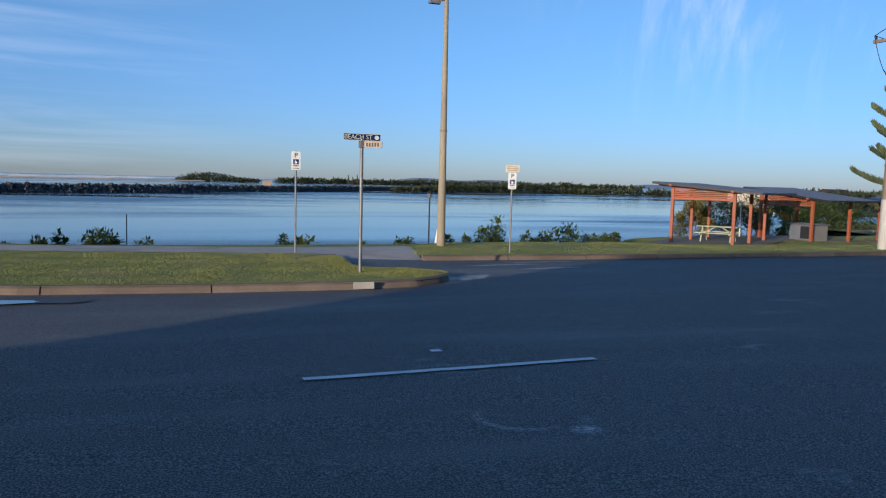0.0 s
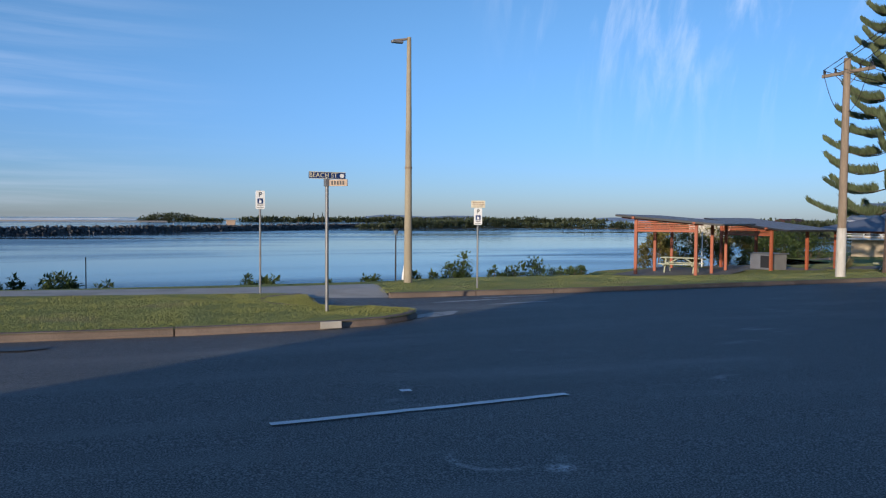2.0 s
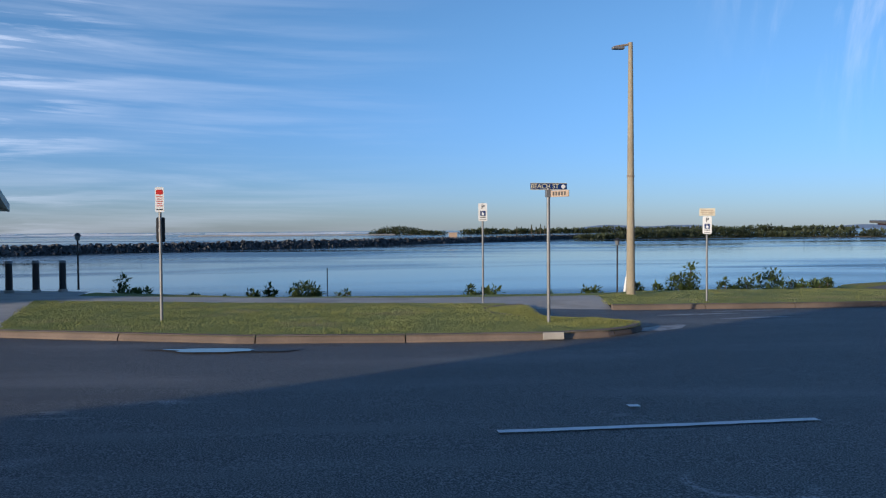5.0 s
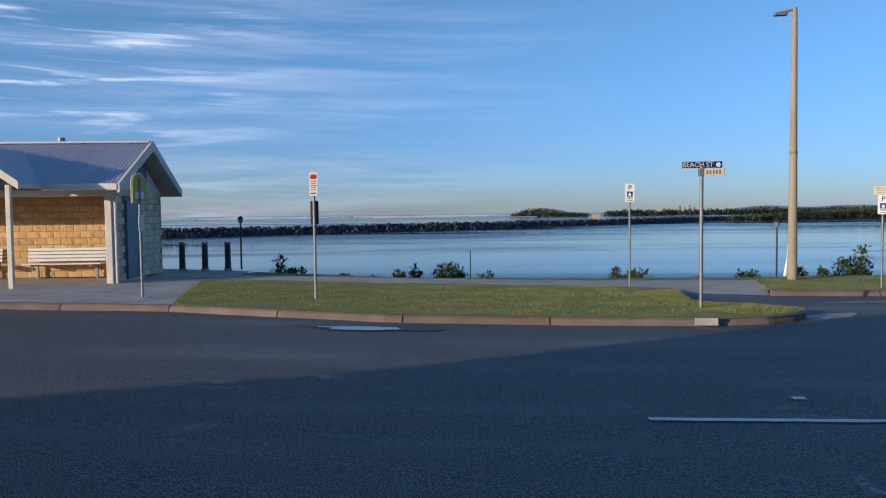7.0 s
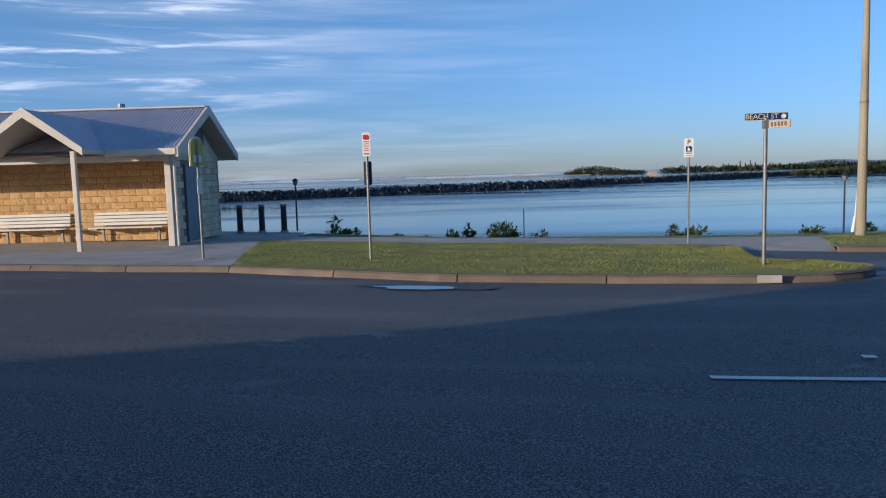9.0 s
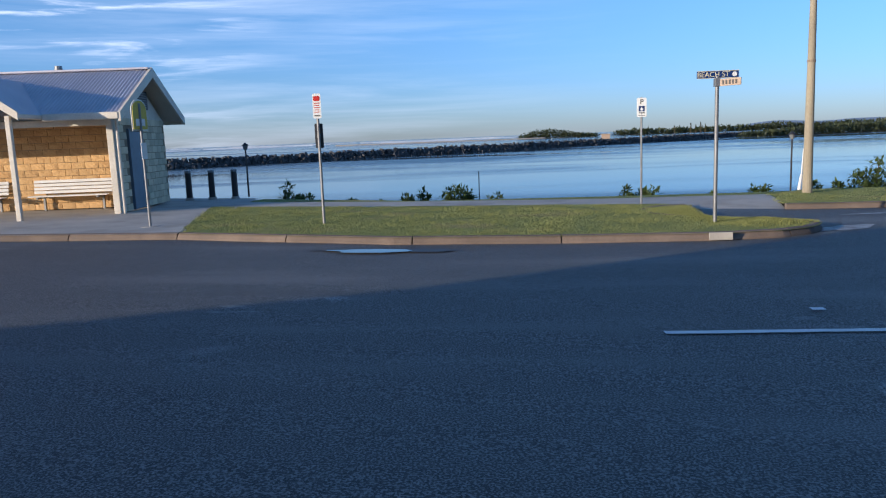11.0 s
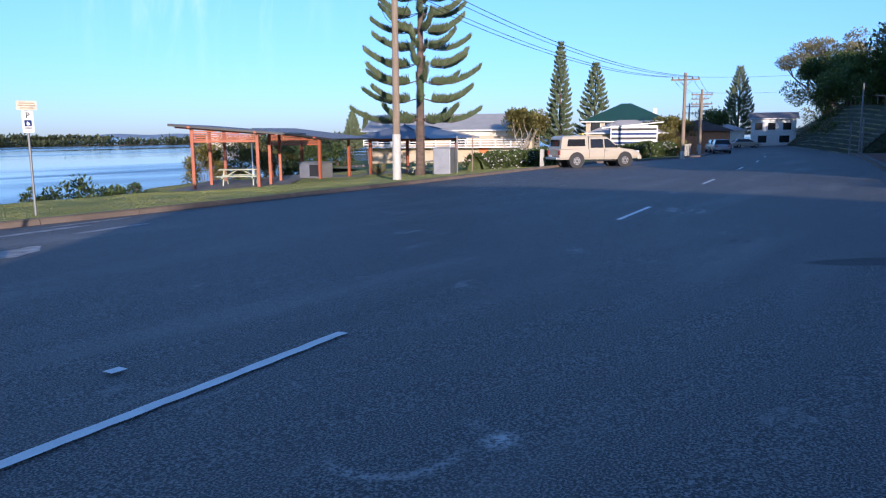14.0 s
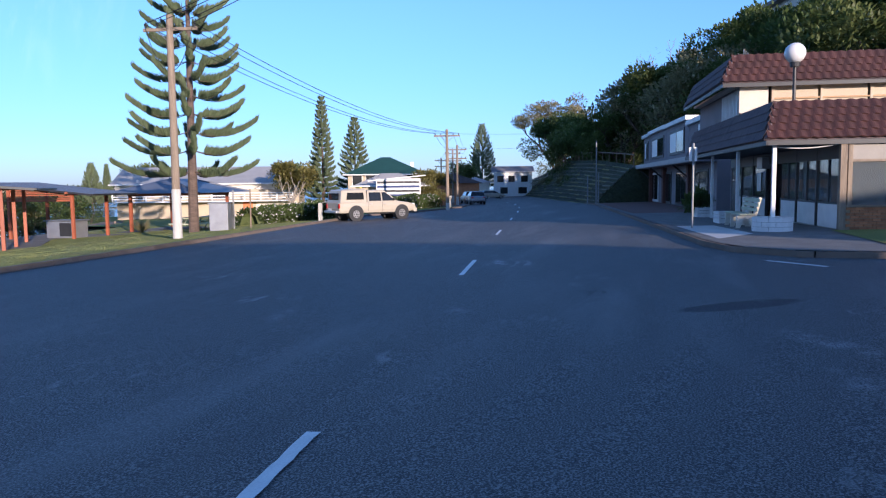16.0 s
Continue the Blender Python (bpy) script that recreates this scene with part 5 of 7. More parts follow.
bp = thing("banner_pole", "thin leaning timber pole beside the steel cabinet", "pole", (35.2, 22.4, park_z(35.2, 22.4)), 0)
part("pole", R((0, 0, -0.3), (0.06, 0, 2.0), 0.04), M_timber_pole, bp)


# ---- power poles ----
def power_pole(at, h, r, arm_turn, white=0.0, name_label="weathered timber power pole with a crossarm", arms=(0.45,), lean=0.0):
    p = thing("power_pole", name_label, "power pole", at, 0, "power poles")
    part("pole", R((0, 0, -0.5), (lean, 0, h), r, r * 0.72, 16), M_timber_pole, p)
    if white:
        part("white_band", R((0, 0, 0), (lean * white / h, 0, white), r + 0.012, r + 0.006, 16), M_pole_white, p, "flaking white painted base")
    m = Matrix.Rotation(radians(arm_turn), 4, "Z")
    for d in arms:
        arm = part("crossarm", B(-1.05, -0.16, h - d - 0.12, 1.05, -0.06, h - d, 0.01, m=m), M_timber_pole, p)
        for x in (-0.95, -0.5, 0.5, 0.95):
            part("insulator", R(m @ Vector((x, -0.11, h - d)), m @ Vector((x, -0.11, h - d + 0.16)), 0.045, 0.03, 8), M_dark, arm)
        for s in (-1, 1):
            part("brace", R(m @ Vector((s * 0.55, -0.11, h - d - 0.06)), m @ Vector((0, -0.1, h - d - 0.6)), 0.018, n=6), M_galv, arm)
    return p


PP = [(24.75, 19.95), (58.5, 17.1), (79, 20.6), (97, 25.0), (118, 31.5)]
PH = [8.25, 6.5, 6.5, 7.0, 7.0]
power_pole((PP[0][0], PP[0][1], verge_z(*PP[0])), PH[0], 0.165, 96, 1.85, "weathered timber power pole with flaking white base", lean=0.06)
power_pole((PP[1][0], PP[1][1], gz(*PP[1])), PH[1], 0.15, 100, 0.6)
for k in (2, 3, 4):
    power_pole((PP[k][0], PP[k][1], gz(*PP[k])), PH[k], 0.15, 105, 0.9, arms=(0.45, 1.4))


def wire(a, b, sag, r=0.014):
    c = bpy.data.curves.new("wire", "CURVE")
    c.dimensions, c.bevel_depth, c.bevel_resolution = "3D", r, 1
    s = c.splines.new("POLY")
    s.points.add(24)
    for i in range(25):
        u = i / 24
        p = Vector(a).lerp(Vector(b), u)
        s.points[i].co = (p.x, p.y, p.z - sag * 4 * u * (1 - u), 1)
    c.materials.append(M_black)
    ob = new("power_line", c)
    return tagged(ob, "thin black overhead power line between poles", "cable", group="power lines")


def arm_end(k, off, d=0.45):
    a = radians((96, 100, 105, 105, 105)[k])
    x, y = PP[k]
    z = (verge_z(x, y) if k == 0 else gz(x, y)) + PH[k] - d + 0.14
    return (x + math.cos(a) * off, y + math.sin(a) * off, z)


for off in (-0.95, -0.5, 0.5, 0.95):
    for k in range(4):
        wire(arm_end(k, off), arm_end(k + 1, off), 0.9 if k == 0 else 0.4)
    wire(arm_end(0, off), (3 + off, -13.0, 10.6), 0.5)
# drop loops at the near pole
for off in (-0.95, 0.95):
    e = Vector(arm_end(0, off))
    wire(e, (PP[0][0], PP[0][1], e.z - 1.7), 0.5, 0.012)
wire(arm_end(1, 0.5), (100, 2, 9.0), 0.5, 0.012)
wire(arm_end(2, 0.5), (140, 10, 9.0), 0.5, 0.012)


# ---- norfolk pines ----
def norfolk_pine(name, at, h, reach, whorls, per, seed, label, blades=70, leaf=0.34, lean=0.0, base=0.13, curve=1.0, detail=False):
    rng = random.Random(seed)
    t = thing(name, label, "tree", at, 0, "pines")
    bm = bmesh.new()
    r0 = h * 0.0165
    segs = 8
    for k in range(segs):
        u0, u1 = k / segs, (k + 1) / segs
        rod(bm, (lean * u0, 0, h * u0 - (0.4 if k == 0 else 0)), (lean * u1, 0, h * u1), r0 * (1 - u0 * 0.93), r0 * (1 - u1 * 0.93), 10)
    part("trunk", bm, M_bark, t)
    items = []
    bb = bmesh.new()
    for w in range(whorls):
        u = base + (1 - base) * (w / whorls) ** 0.92
        z = h * u
        ln = reach * (1 - (u - base) / (1 - base)) ** 0.82 * rng.uniform(0.9, 1.06) + 0.12
        a0 = rng.uniform(0, 6.28)
        for b in range(per):
            a = a0 + b * 6.283 / per + rng.uniform(-0.12, 0.12)
            out = Vector((math.cos(a), math.sin(a), 0))
            l2 = ln * rng.uniform(0.86, 1.05)
            rise = (0.05 + 0.26 * u) * curve
            path = []
            for i in range(9):
                v = i / 8
                path.append(Vector((lean * u, 0, z)) + out * l2 * (v - 0.06 * v ** 3) + Vector((0, 0, l2 * (rise * v ** 2.4 - 0.10 * math.sin(math.pi * v)))))
            one = bmesh.new() if detail else bb
            for p, q in zip(path[:-1:2], path[2::2]):
                rod(one, p, q, 0.03 * (1 - 0.5 * u), 0.02 * (1 - 0.5 * u), 4)
            if detail:
                part("branch", one, M_bark, t)
            side = Vector((-out.y, out.x, 0))
            count = max(8, int(blades * l2 / reach))
            for k in range(count):
                v = rng.uniform(0.1, 1.0) ** 0.7
                i = min(7, int(v * 8))
                p = path[i].lerp(path[i + 1], v * 8 - i)
                tang = (path[i + 1] - path[i]).normalized()
                s = rng.choice((-1, 1)) * rng.uniform(0.1, 1.0)
                d = tang * 0.6 + side * s * 0.55 + Vector((0, 0, rng.uniform(0.5, 1.7)))
                items.append((p + rand_dir(rng) * 0.05, d, leaf * rng.uniform(0.7, 1.25) * (1.15 - 0.45 * v), leaf * 0.12))
    if detail:
        bb.free()
    else:
        tagged(part("branches", bb, M_bark, t), kind="stuff")
    ob = new("needles", blades_mesh("needles", items, M_pine))
    ob.parent = t
    return t


norfolk_pine("norfolk_pine", (33.4, 24.6, park_z(33.4, 24.6) - 0.05), 16.5, 4.0, 16, 6, 1, "tall norfolk pine with tiered upswept branches", 900, 0.44, 0.35, 0.19, detail=True)
norfolk_pine("norfolk_pine", (81.3, 37.1, -1.2), 13.1, 2.1, 22, 7, 2, "narrow dark norfolk pine beside the house", 150, 0.62, base=0.06)
norfolk_pine("norfolk_pine", (96, 38.4, -1.2), 11.9, 3.3, 18, 7, 3, "broad young norfolk pine behind the green roof", 150, 0.7, base=0.1)
norfolk_pine("norfolk_pine", (152.5, 30.8, -1.2), 15.0, 4.4, 20, 7, 4, "norfolk pine at the far bend of the road", 110, 0.9, base=0.16)
norfolk_pine("norfolk_pine", (101.8, 84.5, -1.6), 6.9, 2.2, 24, 6, 5, "norfolk pine across the creek", 80, 0.7, base=0.12)
norfolk_pine("norfolk_pine", (106.4, 85.2, -1.6), 7.0, 1.0, 24, 6, 6, "slender norfolk pine across the creek", 60, 0.5, base=0.12)

# scrub and trees round the picnic ground
for k, (x, y, r, h) in enumerate([(31.6, 37.6, 2.0, 2.9), (34.2, 37.9, 1.7, 2.7), (29.4, 37.2, 1.3, 2.5), (37.0, 38.3, 1.4, 2.3)]):
    bush("shore_bush", "dense rounded green shrub behind the picnic shelters", (x, y, -1.6), r, h + 0.6, M_leaf_olive, 70 + k, 3800, 0.17, "shore shrubs")
for k, (x, y, r, h) in enumerate([(50.5, 48.0, 2.2, 3.4), (53.0, 47, 2.0, 3.2), (47.8, 47.5, 1.6, 2.6), (56, 52, 2.4, 3.4)]):
    bush("shore_bush", "rounded mangrove bush over the creek", (x, y, -1.9), r, h, M_leaf, 90 + k, 2600, 0.2, "shore shrubs")
for k, (x, y) in enumerate([(36.8, 30.0), (37.8, 30.6)]):
    rg = random.Random(k)
    fx = thing("flax_plant", "spiky flax clump beside the shelter", "plant", (x, y, park_z(x, y)), 0, "flax plants")
    ob = new("leaves", blades_mesh("leaves", [(Vector((0, 0, 0)), (math.cos(a), math.sin(a), rg.uniform(0.6, 2)), rg.uniform(0.6, 1.0), 0.06) for a in [rg.uniform(0, 6.28) for _ in range(50)]], M_leaf_grey))
    ob.parent = fx
jt = thing("jetty", "low timber jetty in the creek", "jetty", (52, 44, WATER), 25)
part("deck", B(-3, -0.8, 0.35, 3, 0.8, 0.45, 0.01), M_timber_pole, jt)
for x in (-2.6, 0, 2.6):
    part("pile", R((x, -0.7, -2), (x, -0.7, 0.6), 0.09), M_timber_pole, jt)
pst = thing("white_post", "thin white post at the water's edge", "post", (30.8, 34.6, park_z(30.8, 34.6) - .3), 0)
part("post", R((0, 0, -0.3), (0, 0, 2.4), 0.04), M_white, pst)


# ---- parked cars ----
def loft(bm, sections):
    """Skin between closed rings of the same count."""
    rings = [[bm.verts.new(p) for p in s] for s in sections]
    n = len(rings[0])
    for a, b in zip(rings, rings[1:]):
        for i in range(n):
            bm.faces.new((a[i], a[(i + 1) % n], b[(i + 1) % n], b[i]))
    bm.faces.new(rings[0][::-1])
    bm.faces.new(rings[-1])
    bmesh.ops.recalc_face_normals(bm, faces=bm.faces)
    return bm


def body_ring(x, half, z0, z1, tuck=0.06, crown=0.03):
    h = z1 - z0
    pts = [(-half + tuck, z0), (-half, z0 + h * 0.25), (-half, z0 + h * 0.6), (-half + tuck * 0.7, z1 - 0.04), (-half + tuck * 1.8, z1)]
    pts += [(0, z1 + crown)] + [(-a, b) for a, b in reversed(pts)]
    return [(x, a, b) for a, b in pts]


def wheel(parent, x, y, r, w):
    s = 1 if y > 0 else -1
    t = part("wheel", R((x, y - w / 2, r), (x, y + w / 2, r), r, n=28), M_tyre, parent)
    part("rim", R((x, y + s * (w / 2 - 0.02), r), (x, y + s * (w / 2 + 0.012), r), r * 0.62, r * 0.58, 24), M_rim, t)
    part("hub", R((x, y + s * (w / 2), r), (x, y + s * (w / 2 + 0.025), r), r * 0.15, n=12), M_dark, t)
    for k in range(6):
        a = k * 1.047
        p = (x + math.cos(a) * r * 0.4, y + s * (w / 2 + 0.008), r + math.sin(a) * r * 0.4)
        part("rim_gap", R(p, (p[0], p[1] + s * 0.008, p[2]), r * 0.1, n=8), M_tyre, t)


def ute(at, turn):
    c = thing("pickup_truck", "cream-white dual-cab pickup with a canopy, parked on the asphalt", "car", at, turn)
    prof = [(-2.55, 0.5, 1.02), (-2.5, 0.46, 1.06), (-1.2, 0.46, 1.08), (0.9, 0.44, 1.1), (1.3, 0.44, 1.1), (2.1, 0.46, 1.0), (2.5, 0.5, 0.9), (2.62, 0.55, 0.78)]
    bm = loft(bmesh.new(), [body_ring(x, 0.9 if abs(x) < 2.4 else 0.82, a, b) for x, a, b in prof])
    part("body", bm, M_car_white, c, smooth=False)
    bm = bmesh.new()
    loft(bm, [[(x, sy * (0.84 - 0.16 * u), 1.06 + 0.66 * u) for x, sy, u in ((-0.74, -1, 0), (1.35, -1, 0), (1.35, 1, 0), (-0.74, 1, 0))],
              [(x, y, z) for x, y, z in ((-0.66, -0.68, 1.7), (0.52, -0.68, 1.7), (0.52, 0.68, 1.7), (-0.66, 0.68, 1.7))],
              [(x, y, z) for x, y, z in ((-0.6, -0.6, 1.76), (0.4, -0.6, 1.76), (0.4, 0.6, 1.76), (-0.6, 0.6, 1.76))]])
    part("cabin", bm, M_car_white, c)
    bm = bmesh.new()
    loft(bm, [[(-2.5, -0.86, 1.05), (-0.78, -0.86, 1.05), (-0.78, 0.86, 1.05), (-2.5, 0.86, 1.05)],
              [(-2.38, -0.76, 1.72), (-0.78, -0.76, 1.76), (-0.78, 0.76, 1.76), (-2.38, 0.76, 1.72)],
              [(-2.25, -0.66, 1.8), (-0.85, -0.66, 1.84), (-0.85, 0.66, 1.84), (-2.25, 0.66, 1.8)]])
    part("canopy", bm, M_car_white, c, "cream fibreglass canopy over the tray")
    for s in (-1, 1):
        def side(x0, x1, x2, x3, z0, z1, name, lean=0.165):
            b = bmesh.new()
            yb = lambda z: s * (0.86 - lean * (z - 1.05) / 0.65)
            vs = [b.verts.new((x, yb(z) + s * 0.006, z)) for x, z in ((x0, z0), (x1, z0), (x2, z1), (x3, z1))]
            f = b.faces.new(vs)
            r = bmesh.ops.extrude_face_region(b, geom=[f])
            bmesh.ops.translate(b, vec=(0, s * 0.006, 0), verts=[v for v in r["geom"] if isinstance(v, bmesh.types.BMVert)])
            bmesh.ops.recalc_face_normals(b, faces=b.faces)
            part(name, b, M_dark_glass, c)
        side(0.28, 1.16, 0.52, 0.28, 1.12, 1.62, "front_window")
        side(-0.62, 0.2, 0.2, -0.58, 1.12, 1.62, "rear_window")
        side(-2.1, -0.95, -0.98, -2.02, 1.22, 1.62, "canopy_window", 0.095)
        part("mirror", B(1.0, s * 0.92 - 0.06, 1.12, 1.12, s * 0.92 + 0.1, 1.28, 0.03), M_dark, c)
        part("door_line", B(0.235, s * 0.899, 0.52, 0.245, s * 0.906, 1.08), M_dark, c)
        part("door_line", B(-0.72, s * 0.899, 0.55, -0.71, s * 0.906, 1.08), M_dark, c)
        part("door_handle", B(0.3, s * 0.9, 0.93, 0.46, s * 0.925, 0.97, 0.008), M_rim, c)
        part("door_handle", B(-0.6, s * 0.9, 0.93, -0.44, s * 0.925, 0.97, 0.008), M_rim, c)
        part("side_step", B(-0.75, s * 0.86 - 0.06, 0.36, 1.0, s * 0.86 + 0.08, 0.41, 0.02), M_dark, c)
        part("headlight", B(2.38, s * 0.62 - 0.16, 0.78, 2.58, s * 0.62 + 0.16, 0.93, 0.04), M_lamp_clear, c)
        part("tail_light", B(-2.58, s * 0.76 - 0.07, 0.72, -2.5, s * 0.76 + 0.08, 1.0, 0.015), M_lamp_red, c)
        for x in (-1.5, 1.58):
            wheel(c, x, s * 0.78, 0.38, 0.25)
            bm = R((x, s * 0.6, 0.42), (x, s * 0.912, 0.42), 0.47, n=28)
            part("wheel_arch", bm, M_dark, c)
    wd = bmesh.new()
    loft(wd, [[(1.31, -0.72, 1.12), (1.335, -0.72, 1.13), (1.335, 0.72, 1.13), (1.31, 0.72, 1.12)], [(0.56, -0.6, 1.66), (0.585, -0.6, 1.67), (0.585, 0.6, 1.67), (0.56, 0.6, 1.66)]])
    part("windscreen", wd, M_dark_glass, c)
    part("canopy_rear_glass", B(-2.5, -0.6, 1.22, -2.44, 0.6, 1.6, 0.01), M_dark_glass, c)
    part("bumper", B(-2.74, -0.78, 0.46, -2.52, 0.78, 0.6, 0.03), M_rim, c)
    part("bumper", B(2.45, -0.84, 0.42, 2.72, 0.84, 0.66, 0.06), M_car_white, c)
    part("grille", B(2.6, -0.42, 0.7, 2.66, 0.42, 0.86, 0.01), M_rim, c)
    part("number_plate", B(-2.76, -0.19, 0.62, -2.74, 0.19, 0.73), M_sign_white, c)
    part("tail_gate_line", B(-2.56, -0.7, 0.66, -2.55, 0.7, 0.67), M_dark, c)
    part("warning_light", B(-0.9, -0.25, 1.86, -0.75, 0.25, 1.96, 0.02), M_yellow, c)
    return c


ute((42.0, 18.05, gz(42, 18)), -42)


def sedan(at, turn, mat, label):
    c = thing("parked_car", label, "car", at, turn, "far parked cars")
    prof = [(-2.2, 0.45, 0.8), (-1.9, 0.3, 0.95), (-0.5, 0.28, 0.98), (1.0, 0.28, 0.95), (1.9, 0.32, 0.8), (2.2, 0.45, 0.65)]
    part("body", loft(bmesh.new(), [body_ring(x, 0.88 if abs(x) < 2 else 0.75, a, b) for x, a, b in prof]), mat, c)
    part("cabin", loft(bmesh.new(), [[(-1.95, -0.78, 0.93), (1.1, -0.78, 0.93), (1.1, 0.78, 0.93), (-1.95, 0.78, 0.93)], [(-1.5, -0.6, 1.38), (0.25, -0.6, 1.4), (0.25, 0.6, 1.4), (-1.5, 0.6, 1.38)]]), M_dark_glass, c)
    part("roof", B(-1.5, -0.62, 1.37, 0.28, 0.62, 1.43, 0.03), mat, c)
    for s in (-1, 1):
        part("tail_light", B(-2.2, s * 0.6 - 0.14, 0.7, -2.1, s * 0.6 + 0.14, 0.85, 0.02), M_lamp_red, c)
        for x in (-1.35, 1.35):
            wheel(c, x, s * 0.78, 0.31, 0.2)
    return c


sedan((80, 18.8, gz(80, 18.8)), 18, M_car_silver, "silver hatchback parked at the kerb")
sedan((88, 21.0, gz(88, 21)), 20, M_car_white, "white car parked further along the kerb")
sedan((126, 24.5, gz(126, 24)), -60, M_car_white, "white utility parked across the far bend")


# ---- houses on the river side ----
def windows_on(parent, spots, y, mat=None):
    for x0, z0, x1, z1 in spots:
        w = part("window", B(x0, y - 0.05, z0, x1, y + 0.03, z1, 0.01), M_white, parent)
        part("pane", B(x0 + 0.07, y - 0.06, z0 + 0.07, x1 - 0.07, y - 0.052, z1 - 0.07), mat or M_dark_glass, w)


def gable_house(name, label, at, turn, w, d, wall_h, roof_h, wall, roof, over=0.5, hip=0.0):
    h = thing(name, label, "house", at, turn)
    part("wall", B(-w / 2, -d / 2, -0.8, w / 2, d / 2, wall_h), wall, h)
    bm = bmesh.new()
    a, b = w / 2 + over, d / 2 + over
    lo = [bm.verts.new(p) for p in ((-a, -b, wall_h - 0.05), (a, -b, wall_h - 0.05), (a, b, wall_h - 0.05), (-a, b, wall_h - 0.05))]
    hi = [bm.verts.new(p) for p in ((-a + hip, 0, wall_h + roof_h), (a - hip, 0, wall_h + roof_h))]
    for f in ((lo[0], lo[1], hi[1], hi[0]), (lo[2], lo[3], hi[0], hi[1]), (lo[1], lo[2], hi[1]), (lo[3], lo[0], hi[0]), tuple(lo[::-1])):
        bm.faces.new(f)
    bmesh.ops.recalc_face_normals(bm, faces=bm.faces)
    part("roof", bm, roof, h)
    part("gutter", B(-a - 0.05, -b - 0.1, wall_h - 0.12, a + 0.05, -b, wall_h + 0.02, 0.02), M_white, h)
    return h


# boat house with a long pale roof and a balcony
hz = -1.2
bh = gable_house("boat_house", "long beige boat house with a pale roof and white balcony", (68.6, 43.5, hz), -70, 17, 9, 3.1, 1.7, M_beige_wall, M_roof_grey)
part("balcony_floor", B(-8.5, -6.0, 1.35, 8.0, -4.5, 1.47, 0.01), M_white, bh)
for k in range(12):
    part("baluster", B(-8.5 + k * 1.5, -6.0, 1.47, -8.4 + k * 1.5, -5.9, 2.2), M_white, bh)
for z in (1.65, 1.88, 2.12):
    part("rail", B(-8.5, -6.02, z, 8.0, -5.95, z + 0.09), M_white, bh)
part("band", B(-8.6, -4.56, 2.5, 8.6, -4.5, 3.05), M_cream, bh)
part("garage_door", B(4.4, -4.58, -0.3, 8.3, -4.5, 1.3, 0.01), M_cream, bh)
part("door", B(3.2, -4.6, -0.3, 4.1, -4.5, 1.3, 0.01), M_orange, bh, "orange-red door")
part("lower_wall", B(-8.4, -4.59, -0.5, 2.8, -4.5, 1.2, 0.01), M_beige_wall, bh)
windows_on(bh, [(-7.5, 1.6, -6, 2.4), (-4, 1.6, -2.4, 2.4), (0.2, 1.6, 2.0, 2.4)], -4.52)
# cottage with a green roof
ch = gable_house("green_roof_house", "cream cottage with a green hipped roof", (94.5, 33.6, -1.0), -72, 9.6, 9, 3.9, 2.3, M_beige_wall, M_green_roof, 0.6, 4.8)
windows_on(ch, [(-4.3, 2.4, -3.0, 3.9), (-2.6, 2.4, -1.3, 3.9), (2.6, 2.4, 4.2, 3.9)], -4.52)
part("chimney", B(3.4, 2.5, 3.8, 3.9, 3.0, 5.6, 0.02), M_cream, ch)
# lean-to with striped wall
lt = gable_house("striped_annexe", "annexe with a grey roof and navy-and-white striped wall", (73.2, 26.4, -0.8), -73, 7.0, 5, 2.3, 1.25, M_beige_wall, M_roof_grey, 0.4, 3.0)
sb = part("screen_frame", B(-1.4, -4.5, 0.2, 2.9, -4.4, 2.95, 0.01), M_white, lt)
for k in range(6):
    part("stripe", B(-1.3, -4.53, 0.4 + k * 0.42, 2.8, -4.505, 0.61 + k * 0.42), M_sign_blue if k % 2 == 0 else M_dark, sb)
bm = bmesh.new()
prism(bm, [(-2.2, 2.7), (3.4, 3.2), (3.4, 3.3), (-2.2, 2.82)], 0.2, Matrix.Translation((0, -4.65, 0)))
part("barge_board", bm, M_white, lt)
# further houses at the bend
fh = gable_house("white_house", "white two-storey house at the road's bend", (152, 24.5, -1.2), -80, 7.5, 9, 5.0, 1.2, M_white, M_grey_render, 0.5, 0)
windows_on(fh, [(-3.2, 2.9, -1.8, 4.3), (-1, 2.9, 0.4, 4.3), (1.5, 2.9, 3, 4.3), (-2.6, 0.6, -1, 2.0), (1, 0.6, 2.8, 2.0)], -4.52)
gable_house("far_house", "low pale-roofed house behind the far pine", (140, 33, -1.2), 20, 14, 9, 3.0, 1.5, M_cream, M_roof_pale)
gable_house("far_house", "orange brick house with a tiled roof down the road", (112, 29, -1.2), 20, 10, 8, 2.9, 1.5, M_brick, M_tile_grey)
for k, (x, y) in enumerate([(150, 170), (170, 160), (196, 150), (224, 140)]):
    gable_house("far_house", "small red-roofed house across the creek", (x, y, WATER + 0.4), 10 * k, 9, 7, 2.4, 1.4, M_cream, M_tile_red if k % 2 else M_roof_pale)

